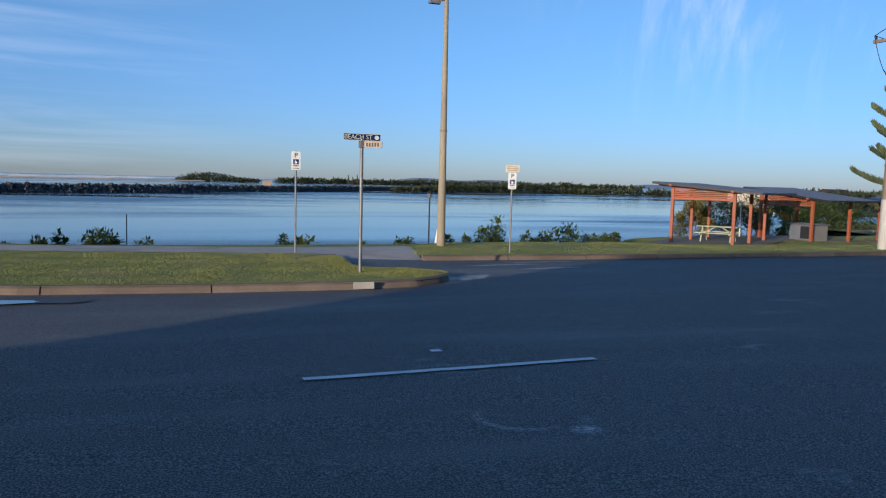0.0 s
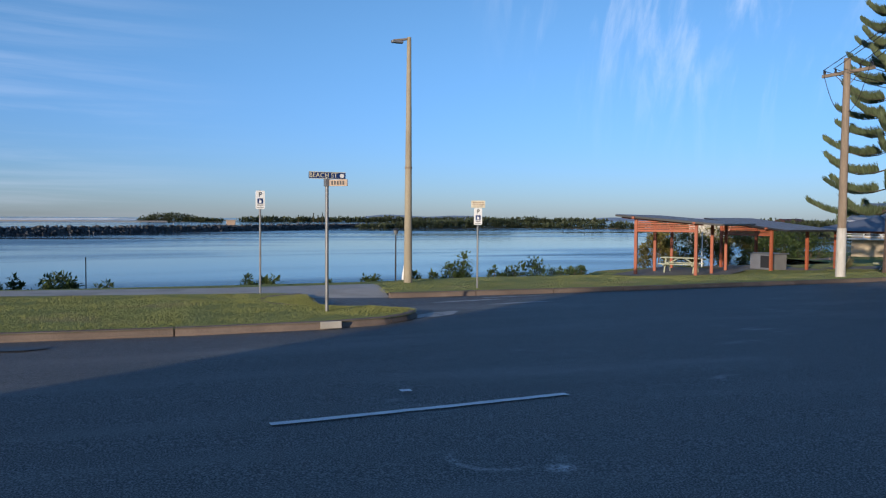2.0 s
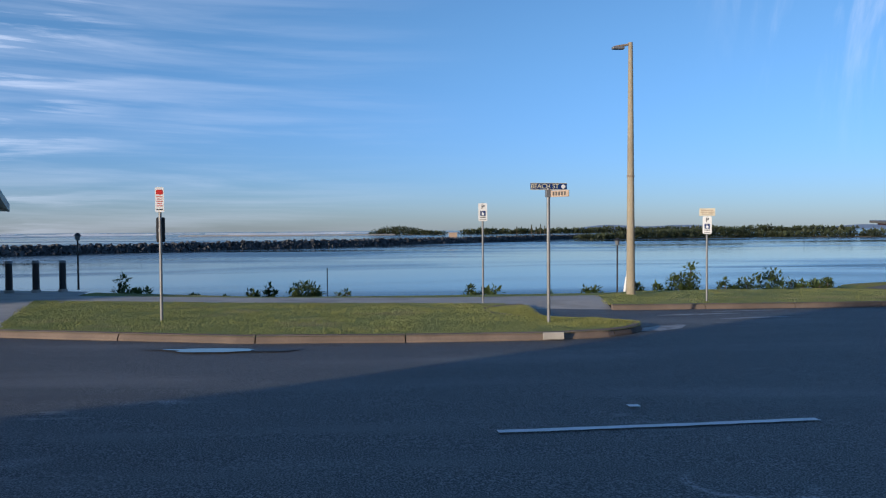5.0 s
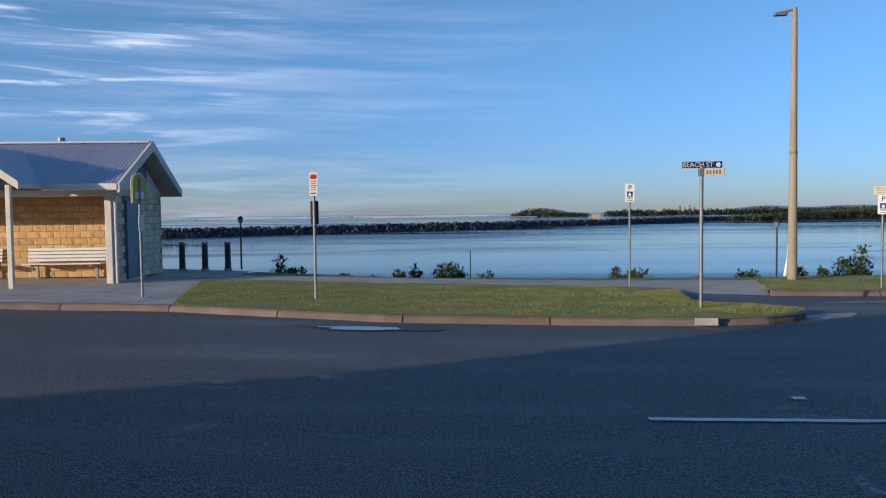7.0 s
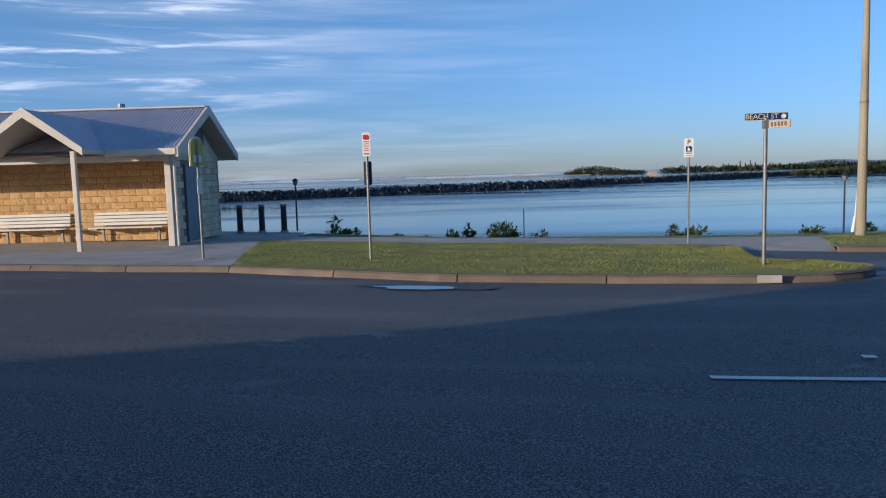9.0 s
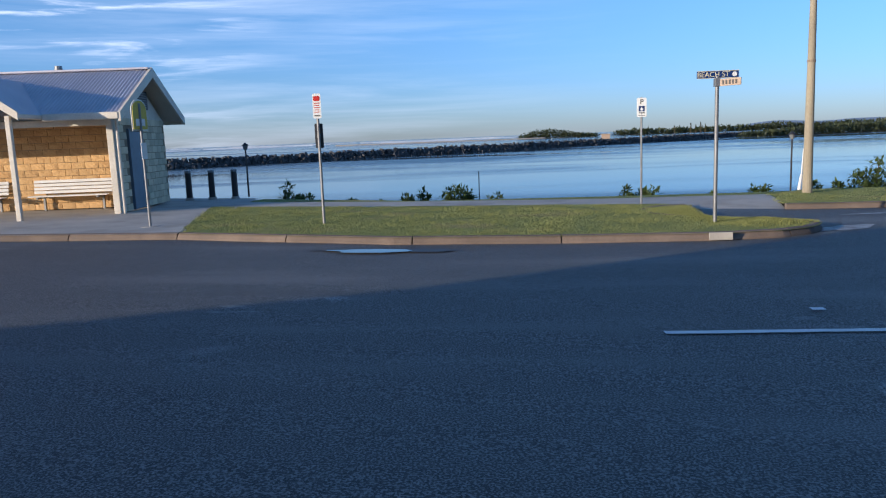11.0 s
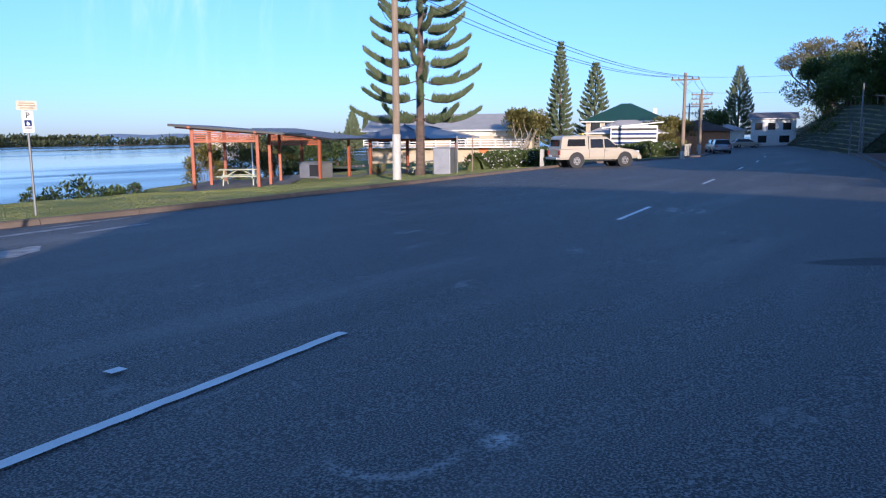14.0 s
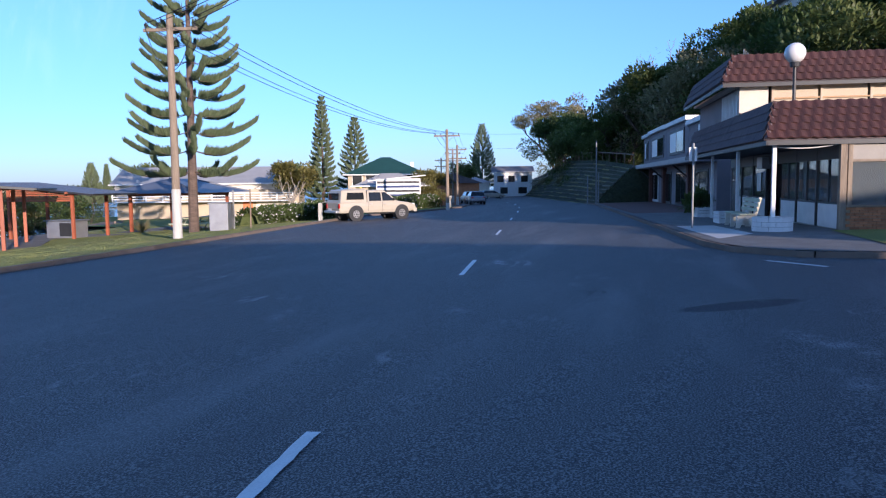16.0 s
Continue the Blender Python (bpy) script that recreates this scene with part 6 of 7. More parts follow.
# garden plants on the river side
tree("garden_tree", "spreading olive-gold garden tree", "tree", (61.7, 32.2, -1.0), 4.9, 2.3, M_leaf_olive, 21, 7000, 0.26, M_trunk_pale, clump=0.34)
tree("garden_tree", "dark garden tree behind the hedge", "tree", (67, 34.5, -1.0), 4.8, 2.2, M_leaf_deep, 22, 3500, 0.3)
tree("garden_tree", "dark rounded tree across the creek", "tree", (98, 72, -1.6), 6.5, 4.0, M_leaf_deep, 23, 3500, 0.45)
tree("garden_tree", "dark street tree at the bend", "tree", (120, 29, -1.0), 6.0, 3.8, M_leaf_deep, 24, 3200, 0.4)
tree("garden_tree", "olive street tree near the bend", "tree", (84, 24.5, -0.9), 4.2, 2.4, M_leaf_olive, 25, 3000, 0.3)


def hedge(name, label, line, width, h, mat, seed, count, flowers=0):
    rng = random.Random(seed)
    t = thing(name, label, "hedge")
    pts = resample(line, 60)
    items, fl = [], []
    for _ in range(count):
        p = rng.choice(pts)
        a = rng.uniform(0, math.pi)
        bulge = 1 + 0.25 * noise.noise(Vector((p.x * 0.9, p.y * 0.9, seed)))
        q = Vector((p.x + rng.uniform(-0.3, 0.3), p.y + math.cos(a) * width / 2 * bulge, park_z(p.x, p.y) + abs(math.sin(a)) ** 0.6 * h * bulge * rng.uniform(0.85, 1.05) - 0.1))
        d = Vector((0, math.cos(a), math.sin(a) + 0.3)) + rand_dir(rng) * 0.9
        items.append((q, d, rng.uniform(0.12, 0.26), 0.12))
        if rng.random() < flowers:
            fl.append((q + d.normalized() * 0.12, rand_dir(rng, 0.4), 0.13, 0.13))
    ob = new("leaves", blades_mesh("leaves", items, mat))
    ob.parent = t
    if fl:
        ob = new("flowers", blades_mesh("flowers", fl, M_flower))
        ob.parent = t
    core = ruled([(p[0], p[1] - width * 0.38) for p in line], [(p[0], p[1] + width * 0.38) for p in line], 20, 7, lambda x, y, v: park_z(x, y) + h * 0.8 * math.sin(math.pi * v) ** 0.5 - 0.1)
    part("inner_growth", core, M_leaf_deep, t)


hedge("flowering_hedge", "low green hedge dotted with pale flowers", [(42.6, 26.4), (44.5, 24.6), (47, 22.8)], 1.8, 1.1, M_leaf, 31, 9000, 0.12)
hedge("flowering_hedge", "green hedge with pale flowers by the striped annexe", [(61, 22.4), (65, 21.6), (69, 21.0)], 1.8, 1.25, M_leaf, 32, 7000, 0.05)
for k, (x, y) in enumerate([(72, 21.6)]):
    bush("garden_bush", "tall golden-green bush by the road", (x, y, -0.9), 1.8, 3.4, M_leaf_olive, 33, 3600, 0.2)
fn = thing("low_fence", "low cream panel fence by the kerb", "fence", (66, 18.6, gz(66, 18.6)), 8)
part("rail", B(-2.6, -0.04, 0.95, 2.6, 0.04, 1.1), M_cream, fn)
for k in range(9):
    part("paling", B(-2.6 + k * 0.62, -0.03, 0.0, -2.2 + k * 0.62, 0.03, 0.95), M_cream if k % 2 else M_galv, fn)
tp = thing("timber_bollard", "short white-painted timber post at the kerb", "post", (41.0, 20.9, verge_z(41, 20.9)), 0)
part("post", B(-0.1, -0.1, -0.2, 0.1, 0.1, 1.05, 0.015), M_pole_white, tp)


# ---- corner shop ----
SA = 3.5
SX, SY = 23.05, -2.4
SZ = gz(SX, SY) + 0.13
shop = thing("corner_shop", "two-storey corner shop with tiled mansard roofs and glazed front", "shop", (SX, SY, 0), SA)
L1 = 14.6
part("floor", B(0.1, -13.8, SZ - 0.3, L1, -0.05, SZ + 0.02), M_concrete, shop)
part("back_wall", B(0.2, -13.9, SZ, L1, -13.7, 3.8), M_cream, shop)
part("side_wall", B(L1 - 0.1, -13.8, SZ - 0.3, L1 + 0.1, 0.0, 3.8), M_grey_render, shop)
part("inner_wall", B(0.4, -4.2, SZ, L1 - 0.2, -4.1, 2.75), M_cream, shop)
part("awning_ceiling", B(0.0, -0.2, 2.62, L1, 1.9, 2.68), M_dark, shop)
part("shop_ceiling", B(0.1, -13.7, 2.72, L1, -0.2, 2.8), M_white, shop)
part("flat_roof", B(1.1, -13.9, 3.72, L1, 1.3, 3.84), M_dark, shop)
part("front_fascia", B(0.05, -0.12, 2.2, L1, 0.02, 2.72), M_dark, shop)
# glazed bays on the front
for x0, x1 in ((0.15, 2.1), (2.2, 4.2), (4.3, 6.2), (8.2, 10.2), (10.3, 12.3), (12.4, 14.4)):
    bay = part("window", B(x0, -0.06, SZ + 0.72, x1, 0.0, SZ + 0.78), M_dark, shop)
    part("pane", B(x0 + 0.04, -0.035, SZ + 0.78, x1 - 0.04, -0.025, 2.2), M_glass, bay)
    part("lower_panel", B(x0 + 0.02, -0.05, SZ + 0.02, x1 - 0.02, -0.015, SZ + 0.72, 0.006), M_white, bay)
    part("mullion", B(x0 - 0.07, -0.08, SZ, x0 + 0.02, 0.03, 2.72, 0.008), M_dark, bay)
    if x0 < 5:
        part("mullion", B((x0 + x1) / 2 - 0.03, -0.07, SZ + 0.78, (x0 + x1) / 2 + 0.03, 0.01, 2.2, 0.005), M_dark, bay)
part("entry_wall", B(6.3, -1.2, SZ, 8.1, -1.1, 2.72), M_grey_render, shop)
dr = part("door", B(6.6, -1.09, SZ, 7.6, -1.04, 2.2, 0.01), M_bluegrey_door, shop)
part("pane", B(6.72, -1.035, SZ + 0.3, 7.48, -1.03, 2.05), M_dark_glass, dr)
part("window_poster", B(9.0, 0.0, SZ + 1.0, 9.6, 0.01, 1.9), M_sign_white, shop)
part("air_conditioner", B(7.7, -0.02, 2.05, 8.5, 0.3, 2.5, 0.02), M_steel_box, shop)
# west side: brick below, window and cream panel above
part("brick_backing", B(0.03, -9.0, SZ - 0.3, 0.14, -0.1, SZ + 0.66), M_mortar, shop)
part("window_sill", B(-0.06, -9.0, SZ + 0.66, 0.16, -0.1, SZ + 0.72, 0.008), M_timber_pole, shop)
for k in range(3):
    y1 = -0.2 - k * 2.9
    wn_ = part("window", B(-0.03, y1 - 2.86, 2.1, 0.1, y1, 2.17), M_timber_pole, shop)
    part("pane", B(0.04, y1 - 2.8, SZ + 0.72, 0.05, y1 - 0.05, 2.1), M_glass, wn_)
    part("frame_post", B(-0.04, y1 - 0.06, SZ + 0.7, 0.1, y1 + 0.06, 2.72, 0.008), M_timber_pole, wn_)
part("upper_panel", B(-0.01, -9.0, 2.17, 0.1, -0.1, 2.72), M_putty, shop)
part("corner_post", B(-0.08, -0.1, SZ - 0.1, 0.1, 0.08, 2.72, 0.01), M_timber_pole, shop)
part("west_wall", B(0.0, -13.9, SZ - 0.3, 0.2, -9.0, 3.0), M_brick, shop)
for x in (0.25, 4.9, 9.6, 14.2):
    part("awning_post", B(x - 0.055, 1.72, SZ - 0.1, x + 0.055, 1.83, 2.66, 0.01), M_white, shop)


def mansard(x0, x1, y0, y1, z0, z1, inx, iny, under):
    """Backing sheet of a tiled skirt round the west and north sides; returns the two slopes as (origin, along, up)."""
    bm = bmesh.new()
    a = [bm.verts.new(p) for p in ((x0, y0, z0), (x0, y1, z0), (x1, y1, z0))]
    b = [bm.verts.new(p) for p in ((x0 + inx, y0, z1), (x0 + inx, y1 - iny, z1), (x1, y1 - iny, z1))]
    bm.faces.new((a[0], a[1], b[1], b[0]))
    bm.faces.new((a[1], a[2], b[2], b[1]))
    bmesh.ops.recalc_face_normals(bm, faces=bm.faces)
    r = bmesh.ops.solidify(bm, geom=bm.faces[:], thickness=0.06)
    sk = part("roof", bm, M_tile_grey, shop)
    part("eave_board", B(x0 - 0.02, y0, z0 - 0.14, x0 + 0.03, y1, z0 + 0.0, 0.006), M_dark, shop)
    part("eave_board", B(x0 - 0.02, y1 - 0.03, z0 - 0.14, x1, y1 + 0.02, z0 + 0.0, 0.006), M_dark, shop)
    part("cap_strip", B(x0 + inx - 0.08, y0, z1 - 0.02, x0 + inx + 0.1, y1 - iny, z1 + 0.05, 0.01), M_tile_red, shop)
    part("cap_strip", B(x0 + inx - 0.08, y1 - iny - 0.1, z1 - 0.02, x1, y1 - iny + 0.08, z1 + 0.05, 0.01), M_tile_red, shop)
    hip = R((x0, y1, z0 + 0.03), (x0 + inx, y1 - iny, z1 + 0.03), 0.09, 0.08, 8)
    part("hip_cap", hip, M_tile_grey, shop)
    return sk


LOW = (-0.1, L1 + 0.3, -12.5, 2.08, 2.74, 3.84, 1.0, 0.45)
UPP = (5.6, 14.7, -12.5, 2.2, 5.08, 6.08, 0.65, 0.5)
sk_low = mansard(*LOW, 0)
sk_upp = mansard(*UPP, 0)
# upper storey
U0, U1 = 5.95, 14.4
part("upper_wall", B(U0 + 0.1, -12.4, 3.8, U0 + 0.25, -6.2, 5.15), M_brick, shop)
part("upper_wall", B(U0 + 0.12, -6.2, 3.8, U0 + 0.22, 1.4, 4.28), M_beige_wall, shop)
part("upper_wall", B(U0 + 0.1, 1.4, 3.8, U1, 1.5, 5.15), M_grey_render, shop)
part("upper_wall", B(U1 - 0.1, -12.4, 3.8, U1, 1.4, 5.15), M_grey_render, shop)
part("upper_ceiling", B(U0 - 0.3, -12.4, 5.02, U1, 1.8, 5.1), M_cream, shop)
part("white_panel", B(U0 + 0.06, 0.55, 4.05, U0 + 0.12, 1.55, 5.02, 0.01), M_ceiling, shop, "plain cream panel")
for k in range(12):
    part("screen_slat", B(U0 + 0.3 + k * 0.24, 1.5, 3.85, U0 + 0.38 + k * 0.24, 1.58, 4.9), M_white, shop)
for k in range(4):
    y1 = 0.4 - k * 1.65
    w = part("window", B(U0 + 0.05, y1 - 1.6, 4.2, U0 + 0.2, y1, 4.3, 0.01), M_timber_gold, shop)
    part("blind", B(U0 + 0.12, y1 - 1.55, 4.3, U0 + 0.13, y1 - 0.05, 5.02), M_beige_wall if k < 3 else M_dark_glass, w)
    part("transom", B(U0 + 0.05, y1 - 1.6, 4.52, U0 + 0.16, y1, 4.58, 0.006), M_timber_gold, w)
    part("frame_post", B(U0 + 0.04, y1 - 0.05, 3.85, U0 + 0.2, y1 + 0.04, 5.02, 0.008), M_beige_wall, w)
for k in range(9):
    part("roof_spike", R((6.4 + k * 0.32, 1.2, 6.0), (6.4 + k * 0.32, 1.2, 6.28 + 0.12 * (k % 3)), 0.02, n=5), M_galv, shop)
# string of festoon wire under the awning
c = bpy.data.curves.new("festoon_wire", "CURVE")
c.dimensions, c.bevel_depth = "3D", 0.018
sp = c.splines.new("POLY")
sp.points.add(12)
for i in range(13):
    u = i / 12
    sp.points[i].co = (0.3 - 0.3 * u, 1.75 - 1.7 * u, 2.58 - 0.35 * u * (1 - u) + 0.05 * u, 1)
c.materials.append(M_white)
ob = new("festoon_wire", c)
ob.parent = shop

gl = thing("globe_lamp", "large opal globe lamp on a dark pole above the awning", "lamp", (24.85, -1.45, 3.8), 0)
part("pole", R((0, 0, -0.1), (0, 0, 1.36), 0.05, n=12), M_dark, gl)
part("collar", R((0, 0, 1.26), (0, 0, 1.4), 0.14, 0.16, 14), M_dark, gl)
bm = bmesh.new()
bmesh.ops.create_uvsphere(bm, u_segments=28, v_segments=18, radius=0.31, matrix=Matrix.Translation((0, 0, 1.68)))
part("globe", bm, M_globe, gl, "opal white globe", smooth=True)


def shop_at(x, y, z=None):
    m = Matrix.Rotation(radians(SA), 4, "Z") @ Vector((x, y, 0))
    wx, wy = SX + m.x, SY + m.y
    return (wx, wy, gz(wx, wy) + 0.13 if z is None else z)


def planter(at, turn, w, d, h, label, group="planters"):
    p = thing("planter", label, "planter", at, turn, group)
    part("base", B(-w / 2, -d / 2, -0.02, w / 2, d / 2, 0.06, 0.01), M_white, p)
    n = 3
    for j in range(n):
        z0 = 0.06 + (h - 0.06) * j / n
        z1 = 0.06 + (h - 0.06) * (j + 1) / n - 0.012
        cnt = 4
        for k in range(cnt):
            x0 = -w / 2 + w * (k + (0.0 if j % 2 else 0.0)) / cnt
            for yy in (-d / 2, d / 2 - 0.1):
                part("brick", B(x0 + 0.005, yy, z0, x0 + w / cnt - 0.005, yy + 0.1, z1, 0.006), M_white, p)
        for xx in (-w / 2, w / 2 - 0.1):
            for k in range(3):
                y0 = -d / 2 + 0.1 + (d - 0.2) * k / 3
                part("brick", B(xx, y0 + 0.005, z0, xx + 0.1, y0 + (d - 0.2) / 3 - 0.005, z1, 0.006), M_white, p)
    part("soil", B(-w / 2 + 0.1, -d / 2 + 0.1, 0.06, w / 2 - 0.1, d / 2 - 0.1, h - 0.06), M_earth, p)
    return p


def round_planter(at, radius, h, label):
    """A ring of curved white-painted bricks in three courses round a post."""
    p = thing("planter", label, "planter", at, 0, "planters")
    n = 9
    for j in range(3):
        z0, z1 = h * j / 3, h * (j + 1) / 3 - 0.012
        for k in range(n):
            a0 = (k + 0.5 * (j % 2)) * 2 * math.pi / n
            bm = bmesh.new()
            cols = []
            for i in range(4):
                a = a0 + (2 * math.pi / n - 0.03) * i / 3
                cols.append([bm.verts.new((math.cos(a) * rr, math.sin(a) * rr, z)) for rr, z in ((radius - 0.11, z0), (radius, z0), (radius, z1), (radius - 0.11, z1))])
            for c0, c1 in zip(cols, cols[1:]):
                for q in range(4):
                    bm.faces.new((c0[q], c0[(q + 1) % 4], c1[(q + 1) % 4], c1[q]))
            bm.faces.new(cols[0])
            bm.faces.new(cols[-1][::-1])
            bmesh.ops.recalc_face_normals(bm, faces=bm.faces)
            part("brick", bm, M_white, p)
    part("mortar_core", R((0, 0, -0.02), (0, 0, h - 0.05), radius - 0.02, n=24), M_roof_grey, p)
    part("capping", R((0, 0, h - 0.05), (0, 0, h - 0.02), radius - 0.1, n=24), M_white, p)


round_planter(shop_at(0.25, 1.78), 0.56, 0.42, "round white painted brick planter round the awning post")
planter(shop_at(5.6, 2.0), SA, 1.1, 0.7, 0.42, "low white painted brick planter at the second post")
planter(shop_at(11.2, 1.9), SA, 1.6, 0.6, 0.42, "white planter box holding a leafy shrub")
bush("planter_shrub", "bright green leafy shrub in the white planter", shop_at(11.2, 1.9, SZ + 0.2), 0.65, 0.95, M_leaf, 120, 1600, 0.13)
bush("shop_palm", "dark spiky shrub beside the shopfront", shop_at(15.5, 1.6, SZ - 0.2), 0.8, 1.4, M_leaf_deep, 121, 900, 0.3)


def street_bench(at, turn):
    b = thing("street_bench", "cream slatted bench with white concrete ends", "bench", at, turn)
    for k in range(4):
        part("seat_slat", B(-1.1, -0.2 + k * 0.12, 0.42, 1.1, -0.1 + k * 0.12, 0.46, 0.008), M_table, b)
    for k in range(3):
        part("back_slat", B(-1.1, -0.3 - k * 0.035, 0.52 + k * 0.15, 1.1, -0.26 - k * 0.035, 0.63 + k * 0.15, 0.008), M_table, b)
    for x in (-0.85, 0.0, 0.85):
        bm = prism(bmesh.new(), [(-0.3, 0), (-0.16, 0), (-0.05, 0.3), (0.1, 0.3), (0.2, 0), (0.32, 0), (0.3, 0.42), (-0.22, 0.42), (-0.36, 0.98), (-0.44, 0.96), (-0.3, 0.4)], 0.09,
                   Matrix.Translation((x, 0, 0)) @ Matrix.Rotation(math.pi / 2, 4, "Z"))
        part("end_frame", bm, M_cream, b)


street_bench(shop_at(2.9, 2.1), SA)
sb_ = thing("sandwich_board", "black notice board standing under the awning", "notice board", shop_at(10.3, 0.7), SA)
part("board", B(-0.4, -0.05, 0.05, 0.4, 0.05, 1.5, 0.02), M_dark, sb_)
part("board_foot", B(-0.45, -0.25, 0, 0.45, 0.25, 0.05, 0.01), M_dark, sb_)
part("text_bar", B(-0.28, -0.056, 1.1, 0.28, -0.051, 1.18), M_galv, sb_)
sp_ = thing("parking_sign", "galvanised kerbside sign post with a narrow plate", "sign", (25.05, 1.45, gz(25, 1.45) + 0.13), 95)
part("post", R((0, 0, -0.2), (0, 0, 2.75), 0.035), M_galv, sp_)
part("plate", at_height(rounded_plate(0.25, 0.45), 0, -0.05, 2.4), M_sign_white, sp_)
flat("kerb_pad", [(20.2, 1.25), (26.6, 1.85), (26.6, 0.6), (22.0, 0.1)], M_pad, "pale concrete pad in the footpath", "pavement", 0.137)

# lawn beside the brick wall
solid("shop_lawn", ruled([(17.6, -1.9), (22.9, -2.1)], [(17.6, -13), (22.9, -13)], 14, 24, lambda x, y, v: gz(x, y) + 0.15), M_grass, "green lawn beside the corner shop", "lawn", "structure")
solid("paved_forecourt", ruled([(39.5, 3.0), (52, 4.1), (66, 5.3)], [(39.5, -1.4), (52, -0.3), (66, 0.6)], 12, 4, lambda x, y, v: gz(x, y) + 0.137), M_paver, "red paved forecourt", "pavement", "structure")

# ---- grey shops further along ----
gs = thing("grey_shops", "grey rendered two-storey shops with white trim and canopy", "shop", (43.0, -1.35, -0.2), 5.4)
part("wall", B(0, -10, -0.3, 29, -0.2, 3.0), M_grey_render, gs)
part("wall", B(0, -10, 3.0, 29, -0.6, 5.9), M_grey_render, gs)
for a, b, t in ((0, 7.6, 5.65), (7.6, 16.4, 6.05), (16.4, 25, 6.1), (25, 29, 6.0)):
    bay = part("bay", B(a + 0.05, -0.62, 3.25, b - 0.05, -0.1, t - 0.3), M_grey_render, gs)
    part("parapet", B(a, -0.7, t - 0.3, b, 0.15, t, 0.02), M_white, bay)
part("canopy", B(0, -0.2, 2.85, 29.4, 1.1, 3.2, 0.02), M_grey_render, gs)
part("canopy_edge", B(-0.1, 1.06, 2.9, 29.5, 1.16, 3.2, 0.01), M_roof_grey, gs)
for x0, x1 in ((1.6, 4.6), (9.0, 14.6), (17.4, 23.6), (26, 28)):
    w = part("window", B(x0, -0.12, 3.65, x1, -0.04, 5.4, 0.02), M_dark, gs)
    part("pane", B(x0 + 0.25, -0.04, 3.85, (x0 + x1) / 2 - 0.12, -0.03, 5.2), M_dark_glass, w)
    part("pane", B((x0 + x1) / 2 + 0.12, -0.04, 3.85, x1 - 0.25, -0.03, 5.2), M_sign_white, w)
for k in range(4):
    x0 = 2 + k * 6.2
    part("shop_window", B(x0, -0.22, 0.1, x0 + 4.2, -0.14, 2.5, 0.01), M_white if k > 2 else M_dark, gs)
    part("pane", B(x0 + 0.15, -0.13, 0.3, x0 + 2.0, -0.12, 2.35), M_dark_glass, gs)
    part("pane", B(x0 + 2.2, -0.13, 0.3, x0 + 4.05, -0.12, 2.35), M_dark_glass, gs)
for x in (7, 17, 24, 28.6):
    part("pilaster", B(x - 0.35, -0.25, -0.2, x + 0.35, 0.1, 2.9, 0.01), M_paver, gs)
    part("bracket", R((x, 0.0, 2.0), (x, 1.0, 2.85), 0.06, n=6), M_dark, gs)
for k, (x, y, h) in enumerate([(65.2, 6.2, 2.4), (62.2, 5.4, 5.2), (61.5, 5.2, 2.6)]):
    st = thing("steel_pole", "slim pale steel pole on the forecourt", "pole", (x, y, gz(x, y) + 0.1), 0, "forecourt poles")
    part("pole", R((0, 0, -0.2), (0, 0, h), 0.06, 0.05, 8), M_galv, st)

# ---- terraced bank and wooded hill ----
RW = [(66.5, 5.9), (80, 8.5), (92.5, 10.8), (125.6, 16.6), (150, 22.0), (181, 29.0)]
RH = [(66.5, 3.4), (85, 4.6), (112, 5.6), (140, 3.8), (181, 0.6)]
M_sleeper = material("mossy_sleeper", (0.13, 0.125, 0.085), (0.07, 0.075, 0.045), rough=0.9, scale=2, fine=14, bump=0.5, random_tint=0.35)
rw = thing("terraced_bank", "overgrown timber-sleeper terraces below the hill", "retaining wall", kind="structure")
slope = ruled(RW, [(x + 1.2, y - 3.6) for x, y in RW], 60, 14, lambda x, y, v: gz(x, y) + at_x(RH, x) * v - 0.1)
part("bank", slope, M_hill, rw)
end = bmesh.new()
z0 = gz(66.5, 5.9) - 0.2
end.faces.new([end.verts.new(v) for v in ((66.5, 5.9, z0), (67.7, 2.3, z0 + 3.5), (67.7, -4, z0 + 4.0), (67.7, -4, z0))])
part("end_wall", end, M_hill, rw)
pts = resample(RW, 31)
rg = random.Random(8)
for j in range(11):
    v = j / 11
    for k in range(30):
        a, b = pts[k], pts[k + 1]
        h = at_x(RH, a.x)
        if h * 1.0 < 0.5:
            continue
        d = Vector((1.2, -3.6)) * v
        z = gz(a.x, a.y) + h * v
        aa, bb = Vector((a.x + d.x, a.y + d.y, z + rg.uniform(-0.03, 0.03))), Vector((b.x + d.x, b.y + d.y, gz(b.x, b.y) + at_x(RH, b.x) * v))
        part("sleeper", R(aa, bb, 0.085, n=5), M_leaf_olive if rg.random() < 0.35 else M_sleeper, rw)
hr = thing("hill_railing", "pale timber handrail along the top of the terraces", "railing", kind="structure")
top = [Vector((p.x + 1.2, p.y - 3.6, gz(p.x, p.y) + at_x(RH, p.x))) for p in pts]
for k in range(30):
    part("rail", R(top[k] + Vector((0, 0, 0.95)), top[k + 1] + Vector((0, 0, 0.95)), 0.05, n=5), M_timber_pole, hr)
    part("post", R(top[k] - Vector((0, 0, 0.3)), top[k] + Vector((0, 0, 0.95)), 0.05, n=5), M_timber_pole, hr)

